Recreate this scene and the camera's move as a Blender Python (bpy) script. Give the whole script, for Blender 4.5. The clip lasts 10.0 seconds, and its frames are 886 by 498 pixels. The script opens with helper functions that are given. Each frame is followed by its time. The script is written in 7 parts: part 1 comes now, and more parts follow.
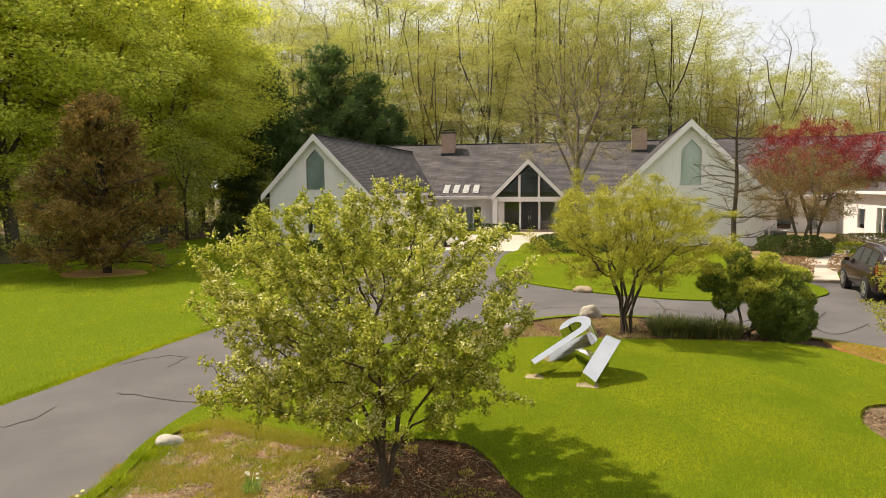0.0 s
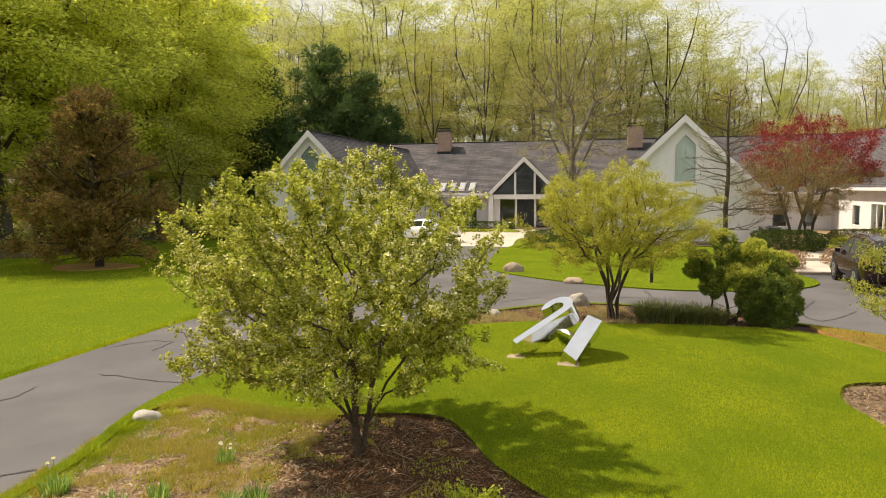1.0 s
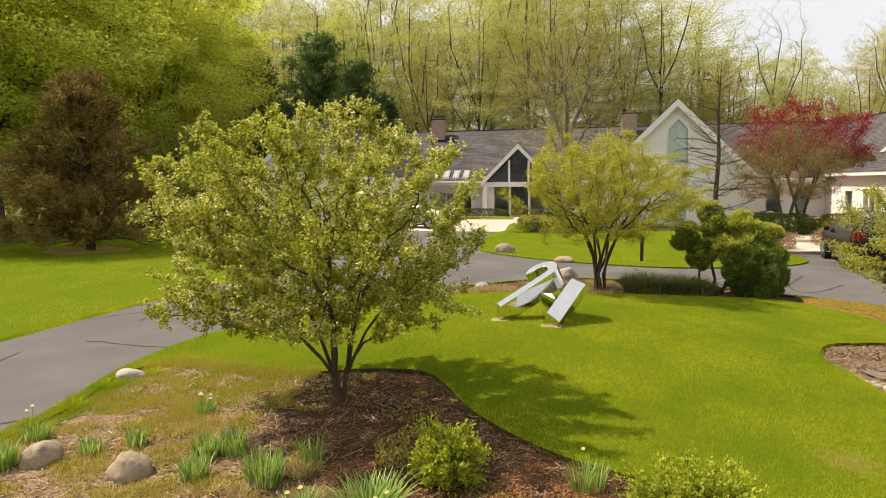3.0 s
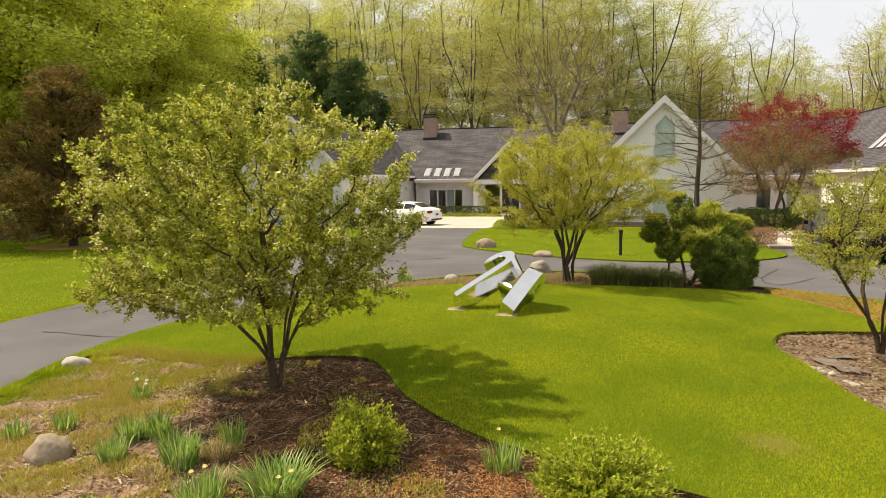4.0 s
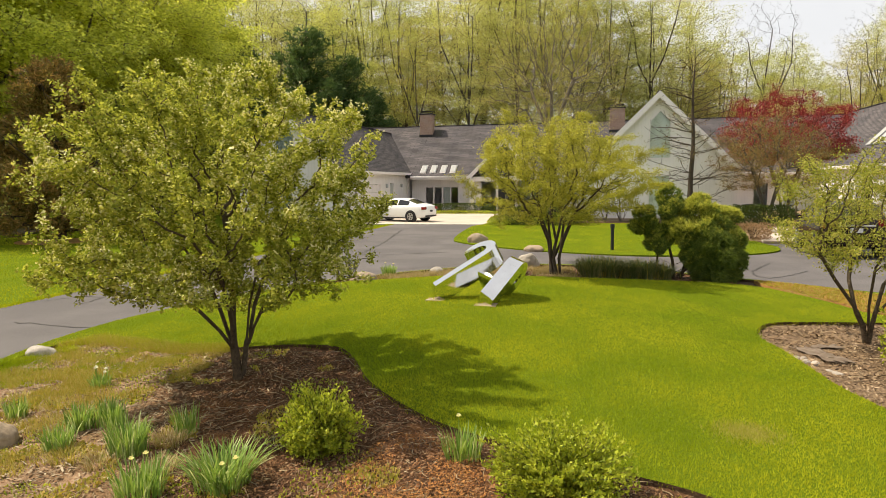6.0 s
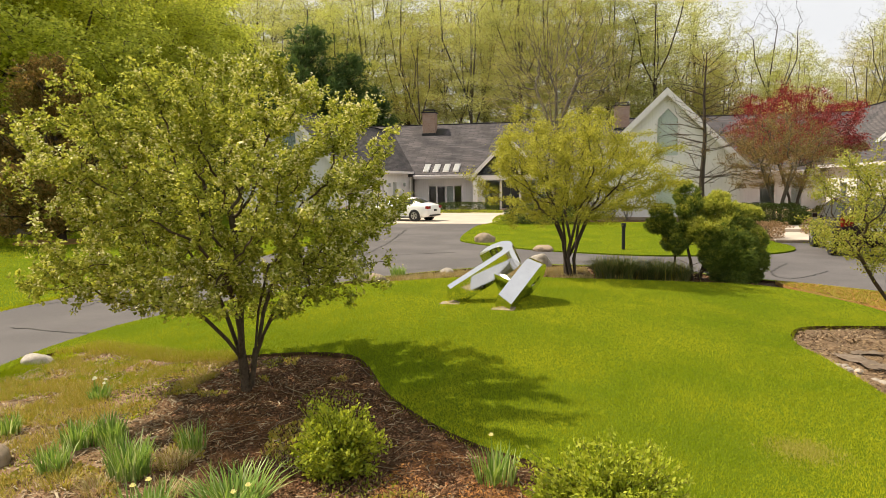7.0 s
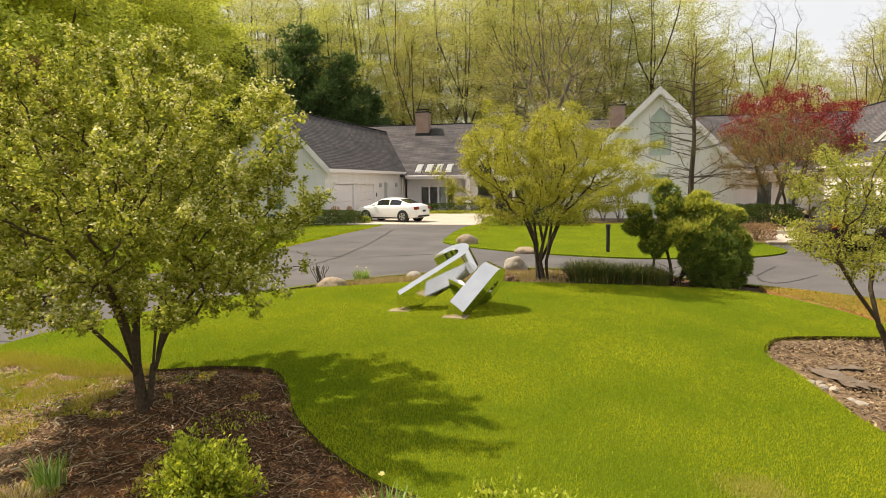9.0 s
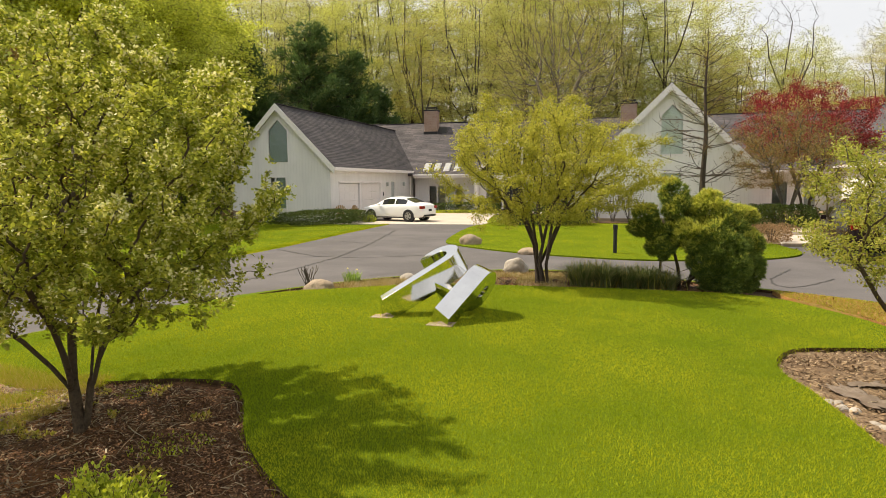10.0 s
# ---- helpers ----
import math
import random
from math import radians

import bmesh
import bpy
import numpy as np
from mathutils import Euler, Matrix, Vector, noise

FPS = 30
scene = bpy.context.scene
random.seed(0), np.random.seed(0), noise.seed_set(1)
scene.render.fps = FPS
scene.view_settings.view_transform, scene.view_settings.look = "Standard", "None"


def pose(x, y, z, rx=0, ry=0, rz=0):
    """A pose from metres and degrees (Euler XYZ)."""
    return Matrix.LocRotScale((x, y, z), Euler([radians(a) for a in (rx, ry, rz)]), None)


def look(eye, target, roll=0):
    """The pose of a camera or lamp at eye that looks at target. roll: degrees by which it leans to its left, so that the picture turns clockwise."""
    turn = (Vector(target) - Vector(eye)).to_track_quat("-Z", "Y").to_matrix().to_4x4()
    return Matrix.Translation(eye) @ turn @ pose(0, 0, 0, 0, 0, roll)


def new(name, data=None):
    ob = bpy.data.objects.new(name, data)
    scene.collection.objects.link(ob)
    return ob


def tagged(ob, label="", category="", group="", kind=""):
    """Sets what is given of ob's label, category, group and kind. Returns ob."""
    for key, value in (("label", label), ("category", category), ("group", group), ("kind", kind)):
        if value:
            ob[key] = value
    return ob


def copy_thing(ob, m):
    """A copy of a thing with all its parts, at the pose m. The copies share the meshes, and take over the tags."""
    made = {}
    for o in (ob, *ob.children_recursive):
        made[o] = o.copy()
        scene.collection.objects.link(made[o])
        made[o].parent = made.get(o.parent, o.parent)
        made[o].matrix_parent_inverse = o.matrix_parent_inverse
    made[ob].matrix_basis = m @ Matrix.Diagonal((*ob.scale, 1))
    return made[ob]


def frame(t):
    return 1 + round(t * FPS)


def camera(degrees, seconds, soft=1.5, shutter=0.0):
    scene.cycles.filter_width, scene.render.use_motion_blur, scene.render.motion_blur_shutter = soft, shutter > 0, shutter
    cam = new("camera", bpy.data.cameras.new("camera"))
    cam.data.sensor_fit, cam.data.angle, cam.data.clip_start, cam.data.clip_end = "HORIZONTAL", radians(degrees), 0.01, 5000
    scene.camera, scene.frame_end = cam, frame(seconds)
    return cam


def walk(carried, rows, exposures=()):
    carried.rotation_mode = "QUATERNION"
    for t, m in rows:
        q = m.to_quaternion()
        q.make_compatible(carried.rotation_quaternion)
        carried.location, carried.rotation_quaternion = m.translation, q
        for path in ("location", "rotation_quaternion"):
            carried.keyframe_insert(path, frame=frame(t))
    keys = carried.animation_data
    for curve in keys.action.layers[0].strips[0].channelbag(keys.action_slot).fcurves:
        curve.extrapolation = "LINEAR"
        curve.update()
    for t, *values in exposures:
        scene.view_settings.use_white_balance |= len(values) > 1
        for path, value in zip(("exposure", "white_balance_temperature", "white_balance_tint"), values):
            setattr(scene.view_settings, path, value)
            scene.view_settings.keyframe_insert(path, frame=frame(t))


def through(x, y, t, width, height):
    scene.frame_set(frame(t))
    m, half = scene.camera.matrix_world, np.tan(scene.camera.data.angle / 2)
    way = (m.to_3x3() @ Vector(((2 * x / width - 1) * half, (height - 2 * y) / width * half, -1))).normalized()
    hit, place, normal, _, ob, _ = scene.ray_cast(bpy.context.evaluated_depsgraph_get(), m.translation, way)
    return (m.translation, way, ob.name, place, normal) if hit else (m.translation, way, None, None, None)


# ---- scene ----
cam = camera(67.2, 10.0, soft=0.7)
PATH = [
    (0, (-0.682, 0.122, 3.75), (-1.148, 2.058, 3.5645), -0.4),
    (0.5, (-0.494, 0.174, 3.522), (-0.954, 2.113, 3.3495), -0.5),
    (1, (-0.372, 0.163, 3.356), (-0.837, 2.1, 3.1775), -0.4),
    (1.5, (-0.389, 0.144, 3.192), (-0.849, 2.082, 3.0115), -0.5),
    (2, (-0.403, 0.104, 3.083), (-0.863, 2.042, 2.8925), -0.3),
    (3.3, (0.062, 0.176, 2.747), (-0.394, 2.114, 2.5505), -0.6),
    (3.5, (0.235, 0.234, 2.689), (-0.223, 2.172, 2.4935), -0.6),
    (4, (0.581, 0.332, 2.644), (0.126, 2.27, 2.4465), -0.6),
    (4.5, (0.845, 0.453, 2.597), (0.391, 2.391, 2.3985), -0.5),
    (5, (1.033, 0.526, 2.524), (0.577, 2.464, 2.3265), -0.5),
    (6.5, (0.71, 0.802, 2.424), (0.255, 2.74, 2.2235), -0.6),
    (7, (0.538, 1.073, 2.422), (0.081, 3.01, 2.2205), -0.7),
    (7.5, (0.491, 1.334, 2.394), (0.034, 3.271, 2.1945), -0.7),
    (8, (0.655, 1.586, 2.374), (0.198, 3.523, 2.1755), -0.6),
    (8.5, (0.869, 1.809, 2.366), (0.412, 3.746, 2.1675), -0.5),
    (9, (1.118, 2.019, 2.363), (0.656, 3.955, 2.1645), -0.6),
    (9.5, (1.296, 2.338, 2.357), (0.825, 4.272, 2.1565), -0.6),
    (10, (1.313, 2.783, 2.324), (0.815, 4.71, 2.1245), -0.5),
]
walk(cam, [(t, look(eye, target, roll)) for t, eye, target, roll in PATH])

# ---- light ----
SUN_AZ, SUN_EL = radians(275), radians(56)  # the way to the sun: clockwise from +y, and up
to_sun = Vector((math.sin(SUN_AZ) * math.cos(SUN_EL), math.cos(SUN_AZ) * math.cos(SUN_EL), math.sin(SUN_EL)))
sun = new("sun", bpy.data.lights.new("sun", "SUN"))
sun.data.energy, sun.data.angle, sun.data.color = 5.0, radians(1.0), (1.0, 0.87, 0.69)
sun.matrix_world = look(to_sun * 100, (0, 0, 0))

world = bpy.data.worlds.new("sky")
scene.world = world
world.use_nodes = True
wn, wl = world.node_tree.nodes, world.node_tree.links
wn.clear()
sky = wn.new("ShaderNodeTexSky")
sky.sky_type, sky.sun_disc, sky.sun_elevation, sky.sun_rotation = "NISHITA", False, SUN_EL, SUN_AZ
sky.dust_density, sky.air_density = 4.0, 1.0
bg_sky, bg_cloud, both, w_out = wn.new("ShaderNodeBackground"), wn.new("ShaderNodeBackground"), wn.new("ShaderNodeMixShader"), wn.new("ShaderNodeOutputWorld")
bg_sky.inputs["Strength"].default_value = 0.11
# thin bright cloud over most of the sky
w_co, w_noise, w_ramp, c_ramp = wn.new("ShaderNodeTexCoord"), wn.new("ShaderNodeTexNoise"), wn.new("ShaderNodeMapRange"), wn.new("ShaderNodeValToRGB")
w_noise.inputs["Scale"].default_value, w_noise.inputs["Detail"].default_value = 2.6, 6
w_ramp.inputs["From Min"].default_value, w_ramp.inputs["From Max"].default_value = 0.3, 0.6
w_ramp.inputs["To Min"].default_value, w_ramp.inputs["To Max"].default_value = 0.86, 1.0
c_ramp.color_ramp.elements[0].position, c_ramp.color_ramp.elements[0].color = 0.3, (0.9, 0.9, 0.91, 1)
c_ramp.color_ramp.elements[1].position, c_ramp.color_ramp.elements[1].color = 0.7, (1, 1, 1, 1)
bg_cloud.inputs["Strength"].default_value = 0.7
wl.new(w_co.outputs["Generated"], w_noise.inputs["Vector"])
wl.new(w_noise.outputs["Fac"], w_ramp.inputs["Value"])
wl.new(w_noise.outputs["Fac"], c_ramp.inputs["Fac"])
wl.new(c_ramp.outputs["Color"], bg_cloud.inputs["Color"])
wl.new(sky.outputs["Color"], bg_sky.inputs["Color"])
wl.new(w_ramp.outputs["Result"], both.inputs["Fac"])
wl.new(bg_sky.outputs[0], both.inputs[1])
wl.new(bg_cloud.outputs[0], both.inputs[2])
wl.new(both.outputs[0], w_out.inputs["Surface"])
scene.view_settings.exposure = 0.48

# ---- materials ----
def material(name, rough=0.6, metal=0.0, spec=0.5):
    m = bpy.data.materials.new(name)
    m.use_nodes = True
    b = m.node_tree.nodes["Principled BSDF"]
    b.inputs["Roughness"].default_value, b.inputs["Metallic"].default_value = rough, metal
    b.inputs["Specular IOR Level"].default_value = spec
    return m, m.node_tree.nodes, m.node_tree.links, b


def where(nodes, links, scale=(1, 1, 1), turn=(0, 0, 0), kind="Object"):
    """A coordinate in metres, mapped."""
    co, mp = nodes.new("ShaderNodeTexCoord"), nodes.new("ShaderNodeMapping")
    mp.inputs["Scale"].default_value, mp.inputs["Rotation"].default_value = scale, turn
    if kind == "World":
        geo = nodes.new("ShaderNodeNewGeometry")
        links.new(geo.outputs["Position"], mp.inputs["Vector"])
    else:
        links.new(co.outputs[kind], mp.inputs["Vector"])
    return mp.outputs["Vector"]


def noisy(nodes, links, vector, scale, detail=4, rough=0.55):
    n = nodes.new("ShaderNodeTexNoise")
    n.inputs["Scale"].default_value, n.inputs["Detail"].default_value, n.inputs["Roughness"].default_value = scale, detail, rough
    links.new(vector, n.inputs["Vector"])
    return n.outputs["Fac"]


def ramp(nodes, links, fac, *stops):
    r = nodes.new("ShaderNodeValToRGB")
    el = r.color_ramp.elements
    while len(el) < len(stops):
        el.new(0.5)
    for e, (at, colour) in zip(el, stops):
        e.position, e.color = at, (*colour, 1)
    links.new(fac, r.inputs["Fac"])
    return r.outputs["Color"]


def mixed(nodes, links, fac, a, b, how="MIX"):
    m = nodes.new("ShaderNodeMix")
    m.data_type, m.blend_type = "RGBA", how
    for socket, v in ((m.inputs[0], fac), (m.inputs[6], a), (m.inputs[7], b)):
        if isinstance(v, (int, float)):
            socket.default_value = v
        elif isinstance(v, tuple):
            socket.default_value = (*v, 1)
        else:
            links.new(v, socket)
    return m.outputs[2]


def bumped(nodes, links, b, height, strength, distance=0.01):
    bp = nodes.new("ShaderNodeBump")
    bp.inputs["Strength"].default_value, bp.inputs["Distance"].default_value = strength, distance
    links.new(height, bp.inputs["Height"])
    links.new(bp.outputs["Normal"], b.inputs["Normal"])


def island(nodes):
    return nodes.new("ShaderNodeNewGeometry").outputs["Random Per Island"]


def grainy(name, dark, light, scale, big=None, bigscale=0.4, rough=0.85, bump=0.4, depth=0.01, spec=0.3, metal=0.0):
    """A surface with fine grain and slow, large patches of a second colour."""
    m, n, l, b = material(name, rough, metal, spec)
    v = where(n, l, kind="World")
    fine = noisy(n, l, v, scale, 6, 0.65)
    c = ramp(n, l, fine, (0.3, dark), (0.7, light))
    if big:
        slow = noisy(n, l, v, bigscale, 4, 0.6)
        mr = n.new("ShaderNodeMapRange")
        mr.inputs["From Min"].default_value, mr.inputs["From Max"].default_value, mr.inputs["To Max"].default_value = 0.42, 0.62, 0.7
        l.new(slow, mr.inputs["Value"])
        c = mixed(n, l, mr.outputs["Result"], c, big)
    l.new(c, b.inputs["Base Color"])
    bumped(n, l, b, fine, bump, depth)
    return m


def leafy(name, colours, through=0.45, rough=0.55, gain=1.3, patchy=0.0, gloss=0.2):
    """Thin leaves, each of its own shade, that let light through."""
    m, n, l, b = material(name, rough, 0, gloss)
    k = len(colours) - 1
    c = ramp(n, l, island(n), *[(i / k, tuple(min(0.9, gain * q) for q in col)) for i, col in enumerate(colours)])
    if patchy:
        slow = noisy(n, l, where(n, l, kind="World"), 0.55, 4, 0.6)
        c = mixed(n, l, patchy, c, ramp(n, l, slow, (0.38, (0.62, 0.74, 0.62)), (0.62, (1.28, 1.14, 1.35))), "MULTIPLY")
    l.new(c, b.inputs["Base Color"])
    tr, mx, out = n.new("ShaderNodeBsdfTranslucent"), n.new("ShaderNodeMixShader"), n["Material Output"]
    warm = mixed(n, l, 1.0, c, (1.0, 0.96, 0.7), "MULTIPLY")
    l.new(warm, tr.inputs["Color"])
    mx.inputs["Fac"].default_value = through
    l.new(b.outputs[0], mx.inputs[1])
    l.new(tr.outputs[0], mx.inputs[2])
    l.new(mx.outputs[0], out.inputs["Surface"])
    return m


def pieced(name, colours, rough=0.8, spec=0.3, grain=60.0, bump=0.3):
    """Loose pieces, each of its own shade, with grain."""
    m, n, l, b = material(name, rough, 0, spec)
    k = max(1, len(colours) - 1)
    c = ramp(n, l, island(n), *[(i / k, col) for i, col in enumerate(colours)])
    g = noisy(n, l, where(n, l, kind="World"), grain, 4)
    c = mixed(n, l, 0.35, c, ramp(n, l, g, (0.3, (0.25, 0.25, 0.25)), (0.7, (1, 1, 1))), "MULTIPLY")
    l.new(c, b.inputs["Base Color"])
    bumped(n, l, b, g, bump, 0.004)
    return m


def turf(name):
    m, n, l, b = material(name, 1.0, 0, 0.02)
    v = where(n, l, kind="World")
    c = ramp(n, l, noisy(n, l, v, 55, 5, 0.7), (0.3, (0.078, 0.110, 0.006)), (0.7, (0.134, 0.180, 0.010)))
    c = mixed(n, l, noisy(n, l, v, 0.55, 4, 0.6), c, (0.106, 0.147, 0.008))
    l.new(c, b.inputs["Base Color"])
    bumped(n, l, b, noisy(n, l, v, 90, 4, 0.7), 0.8, 0.02)
    return m


def bed_soil(name):
    """Dark bark mulch that runs out into dry straw-strewn soil towards the west."""
    m, n, l, b = material(name, 0.95, 0, 0.15)
    v = where(n, l, kind="World")
    fine = noisy(n, l, v, 34, 6, 0.7)
    dark = ramp(n, l, fine, (0.3, (0.025, 0.012, 0.006)), (0.7, (0.16, 0.085, 0.038)))
    dark = mixed(n, l, ramp(n, l, noisy(n, l, v, 1.1, 4), (0.52, (0, 0, 0)), (0.66, (0.75, 0.75, 0.75))), dark, (0.22, 0.095, 0.03))
    pale = ramp(n, l, fine, (0.3, (0.17, 0.1, 0.055)), (0.7, (0.42, 0.285, 0.17)))
    pale = mixed(n, l, ramp(n, l, noisy(n, l, v, 2.3, 4), (0.45, (0, 0, 0)), (0.62, (0.7, 0.7, 0.7))), pale, (0.15, 0.085, 0.035))
    sep, warp, add, rng_ = n.new("ShaderNodeSeparateXYZ"), noisy(n, l, v, 0.9, 5, 0.65), n.new("ShaderNodeMath"), n.new("ShaderNodeMapRange")
    l.new(v, sep.inputs[0])
    add.operation = "MULTIPLY_ADD"
    l.new(warp, add.inputs[0])
    add.inputs[1].default_value = 2.6
    tilt = n.new("ShaderNodeMath")
    tilt.operation = "MULTIPLY_ADD"
    l.new(sep.outputs["Y"], tilt.inputs[0])
    tilt.inputs[1].default_value = 0.62
    l.new(sep.outputs["X"], tilt.inputs[2])
    l.new(tilt.outputs[0], add.inputs[2])
    l.new(add.outputs[0], rng_.inputs["Value"])
    rng_.inputs["From Min"].default_value, rng_.inputs["From Max"].default_value = 1.45, 2.4
    l.new(mixed(n, l, rng_.outputs["Result"], pale, dark), b.inputs["Base Color"])
    bumped(n, l, b, fine, 0.9, 0.03)
    return m


def shingles(name, along):
    """Asphalt shingles in courses; along: the axis in which a course runs."""
    m, n, l, b = material(name, 0.92, 0, 0.2)
    geo, sep, com = n.new("ShaderNodeNewGeometry"), n.new("ShaderNodeSeparateXYZ"), n.new("ShaderNodeCombineXYZ")
    l.new(geo.outputs["Position"], sep.inputs[0])
    l.new(sep.outputs[along], com.inputs["X"])
    l.new(sep.outputs["Z"], com.inputs["Y"])
    br = n.new("ShaderNodeTexBrick")
    br.offset, br.squash = 0.5, 1.0
    br.inputs["Scale"].default_value, br.inputs["Brick Width"].default_value, br.inputs["Row Height"].default_value = 1.0, 0.9, 0.105
    br.inputs["Mortar Size"].default_value, br.inputs["Bias"].default_value = 0.016, 0.0
    br.inputs["Color1"].default_value, br.inputs["Color2"].default_value, br.inputs["Mortar"].default_value = (0.088, 0.084, 0.09, 1), (0.138, 0.13, 0.138, 1), (0.04, 0.038, 0.041, 1)
    l.new(com.outputs[0], br.inputs["Vector"])
    v = where(n, l, kind="World")
    patch = ramp(n, l, noisy(n, l, v, 0.7, 5, 0.7), (0.3, (0.62, 0.62, 0.64)), (0.7, (1.15, 1.08, 1.02)))
    c = mixed(n, l, 1.0, br.outputs["Color"], patch, "MULTIPLY")
    grit = ramp(n, l, noisy(n, l, v, 25, 3), (0.3, (0.7, 0.7, 0.7)), (0.7, (1.2, 1.2, 1.2)))
    c = mixed(n, l, 0.8, c, grit, "MULTIPLY")
    l.new(c, b.inputs["Base Color"])
    bumped(n, l, b, br.outputs["Fac"], -0.5, 0.02)
    return m


def boards(name, colour, across, pitch=0.2):
    """Painted vertical boards with narrow grooves."""
    m, n, l, b = material(name, 0.6, 0, 0.35)
    geo, sep, com = n.new("ShaderNodeNewGeometry"), n.new("ShaderNodeSeparateXYZ"), n.new("ShaderNodeCombineXYZ")
    l.new(geo.outputs["Position"], sep.inputs[0])
    l.new(sep.outputs[across], com.inputs["X"])
    w = n.new("ShaderNodeTexWave")
    w.wave_type, w.bands_direction, w.wave_profile = "BANDS", "X", "SAW"
    w.inputs["Scale"].default_value = 0.314 / pitch
    l.new(com.outputs[0], w.inputs["Vector"])
    groove = ramp(n, l, w.outputs["Fac"], (0.0, (0.86, 0.86, 0.86)), (0.05, (1, 1, 1)), (0.95, (1, 1, 1)), (1.0, (0.86, 0.86, 0.86)))
    dirt = ramp(n, l, noisy(n, l, where(n, l, kind="World", scale=(1, 1, 0.35)), 1.4, 5, 0.6), (0.3, tuple(0.86 * c for c in colour)), (0.75, colour))
    l.new(mixed(n, l, 1.0, dirt, groove, "MULTIPLY"), b.inputs["Base Color"])
    return m


def glassy(name, tint=(0.9, 0.95, 0.92), rough=0.02):
    m, n, l, b = material(name, rough, 0, 0.5)
    b.inputs["Base Color"].default_value = (*tint, 1)
    b.inputs["Transmission Weight"].default_value = 1.0
    b.inputs["IOR"].default_value = 1.45
    return m


def plain(name, colour, rough=0.5, metal=0.0, spec=0.5, wear=0.12, scale=12.0):
    """Paint, metal or plastic with slight unevenness."""
    m, n, l, b = material(name, rough, metal, spec)
    g = noisy(n, l, where(n, l), scale, 4)
    lo = tuple(max(0, c * (1 - wear)) for c in colour)
    l.new(ramp(n, l, g, (0.3, lo), (0.7, colour)), b.inputs["Base Color"])
    return m


M_turf = turf("turf")
M_grass = leafy("grass_blades", [(0.19, 0.22, 0.008), (0.226, 0.256, 0.009), (0.252, 0.28, 0.01), (0.2, 0.228, 0.008), (0.238, 0.266, 0.009), (0.258, 0.282, 0.012)], 0.3, rough=0.75, gain=1.62, patchy=0.9, gloss=0.05)
M_drygrass = leafy("dry_grass_blades", [(0.26, 0.2, 0.03), (0.36, 0.28, 0.06), (0.19, 0.21, 0.02), (0.46, 0.36, 0.14), (0.25, 0.25, 0.025)], 0.4, gain=1.35)
M_palegrass = leafy("pale_dry_grass_blades", [(0.42, 0.32, 0.14), (0.5, 0.4, 0.22), (0.3, 0.2, 0.08), (0.24, 0.24, 0.05), (0.55, 0.46, 0.28)], 0.35, gain=1.1)
M_worn = leafy("worn_grass_blades", [(0.3, 0.28, 0.05), (0.38, 0.33, 0.09), (0.26, 0.27, 0.03)], 0.3, gain=1.3)
M_asphalt = grainy("asphalt", (0.068, 0.062, 0.061), (0.115, 0.106, 0.104), 140, (0.132, 0.121, 0.118), 0.35, 0.9, 0.35, 0.006)
M_crack = grainy("crack_sealer", (0.03, 0.028, 0.028), (0.06, 0.055, 0.05), 60, rough=0.7)
M_concrete = grainy("concrete", (0.42, 0.36, 0.29), (0.55, 0.48, 0.40), 60, (0.38, 0.33, 0.27), 0.6, 0.9, 0.2, 0.004)
M_soil = grainy("mulch_soil", (0.02, 0.010, 0.005), (0.095, 0.052, 0.025), 34, (0.13, 0.078, 0.04), 0.8, 0.95, 0.9, 0.03)
M_bedsoil = bed_soil("bed_soil")
M_strawsoil = grainy("straw_soil", (0.13, 0.085, 0.045), (0.34, 0.25, 0.15), 30, (0.2, 0.13, 0.05), 0.9, 0.95, 0.9, 0.03)
M_sidesoil = grainy("side_bed_soil", (0.1, 0.065, 0.038), (0.3, 0.21, 0.125), 24, (0.1, 0.06, 0.03), 1.6, 0.95, 0.9, 0.03)
M_fabric = grainy("weathered_fabric", (0.13, 0.1, 0.075), (0.24, 0.19, 0.145), 40, (0.1, 0.07, 0.045), 5, 0.8, 0.5, 0.01)
M_orange = grainy("fresh_bark", (0.26, 0.12, 0.03), (0.46, 0.25, 0.08), 26, (0.3, 0.24, 0.06), 1.2, 0.95, 0.9, 0.02)
M_chips = pieced("bark_chips", [(0.045, 0.022, 0.01), (0.16, 0.075, 0.03), (0.27, 0.13, 0.052), (0.26, 0.15, 0.07), (0.045, 0.021, 0.009), (0.1, 0.045, 0.018), (0.22, 0.1, 0.04), (0.36, 0.25, 0.14)])
M_greychips = pieced("weathered_chips", [(0.06, 0.035, 0.02), (0.2, 0.125, 0.065), (0.36, 0.25, 0.14), (0.12, 0.07, 0.035), (0.5, 0.38, 0.24)])
M_rust = pieced("rusty_litter", [(0.2, 0.075, 0.018), (0.36, 0.15, 0.035), (0.5, 0.25, 0.07), (0.26, 0.1, 0.024), (0.08, 0.035, 0.013)])
M_straw = pieced("straw_twigs", [(0.3, 0.22, 0.13), (0.42, 0.33, 0.2), (0.2, 0.13, 0.07), (0.5, 0.42, 0.28)])
M_litter = grainy("leaf_litter", (0.05, 0.032, 0.018), (0.15, 0.1, 0.055), 9, (0.07, 0.085, 0.022), 0.12, 0.95, 0.8, 0.05)
M_bark = grainy("bark", (0.034, 0.024, 0.015), (0.125, 0.088, 0.054), 30, (0.09, 0.072, 0.046), 3, 0.92, 0.9, 0.02)
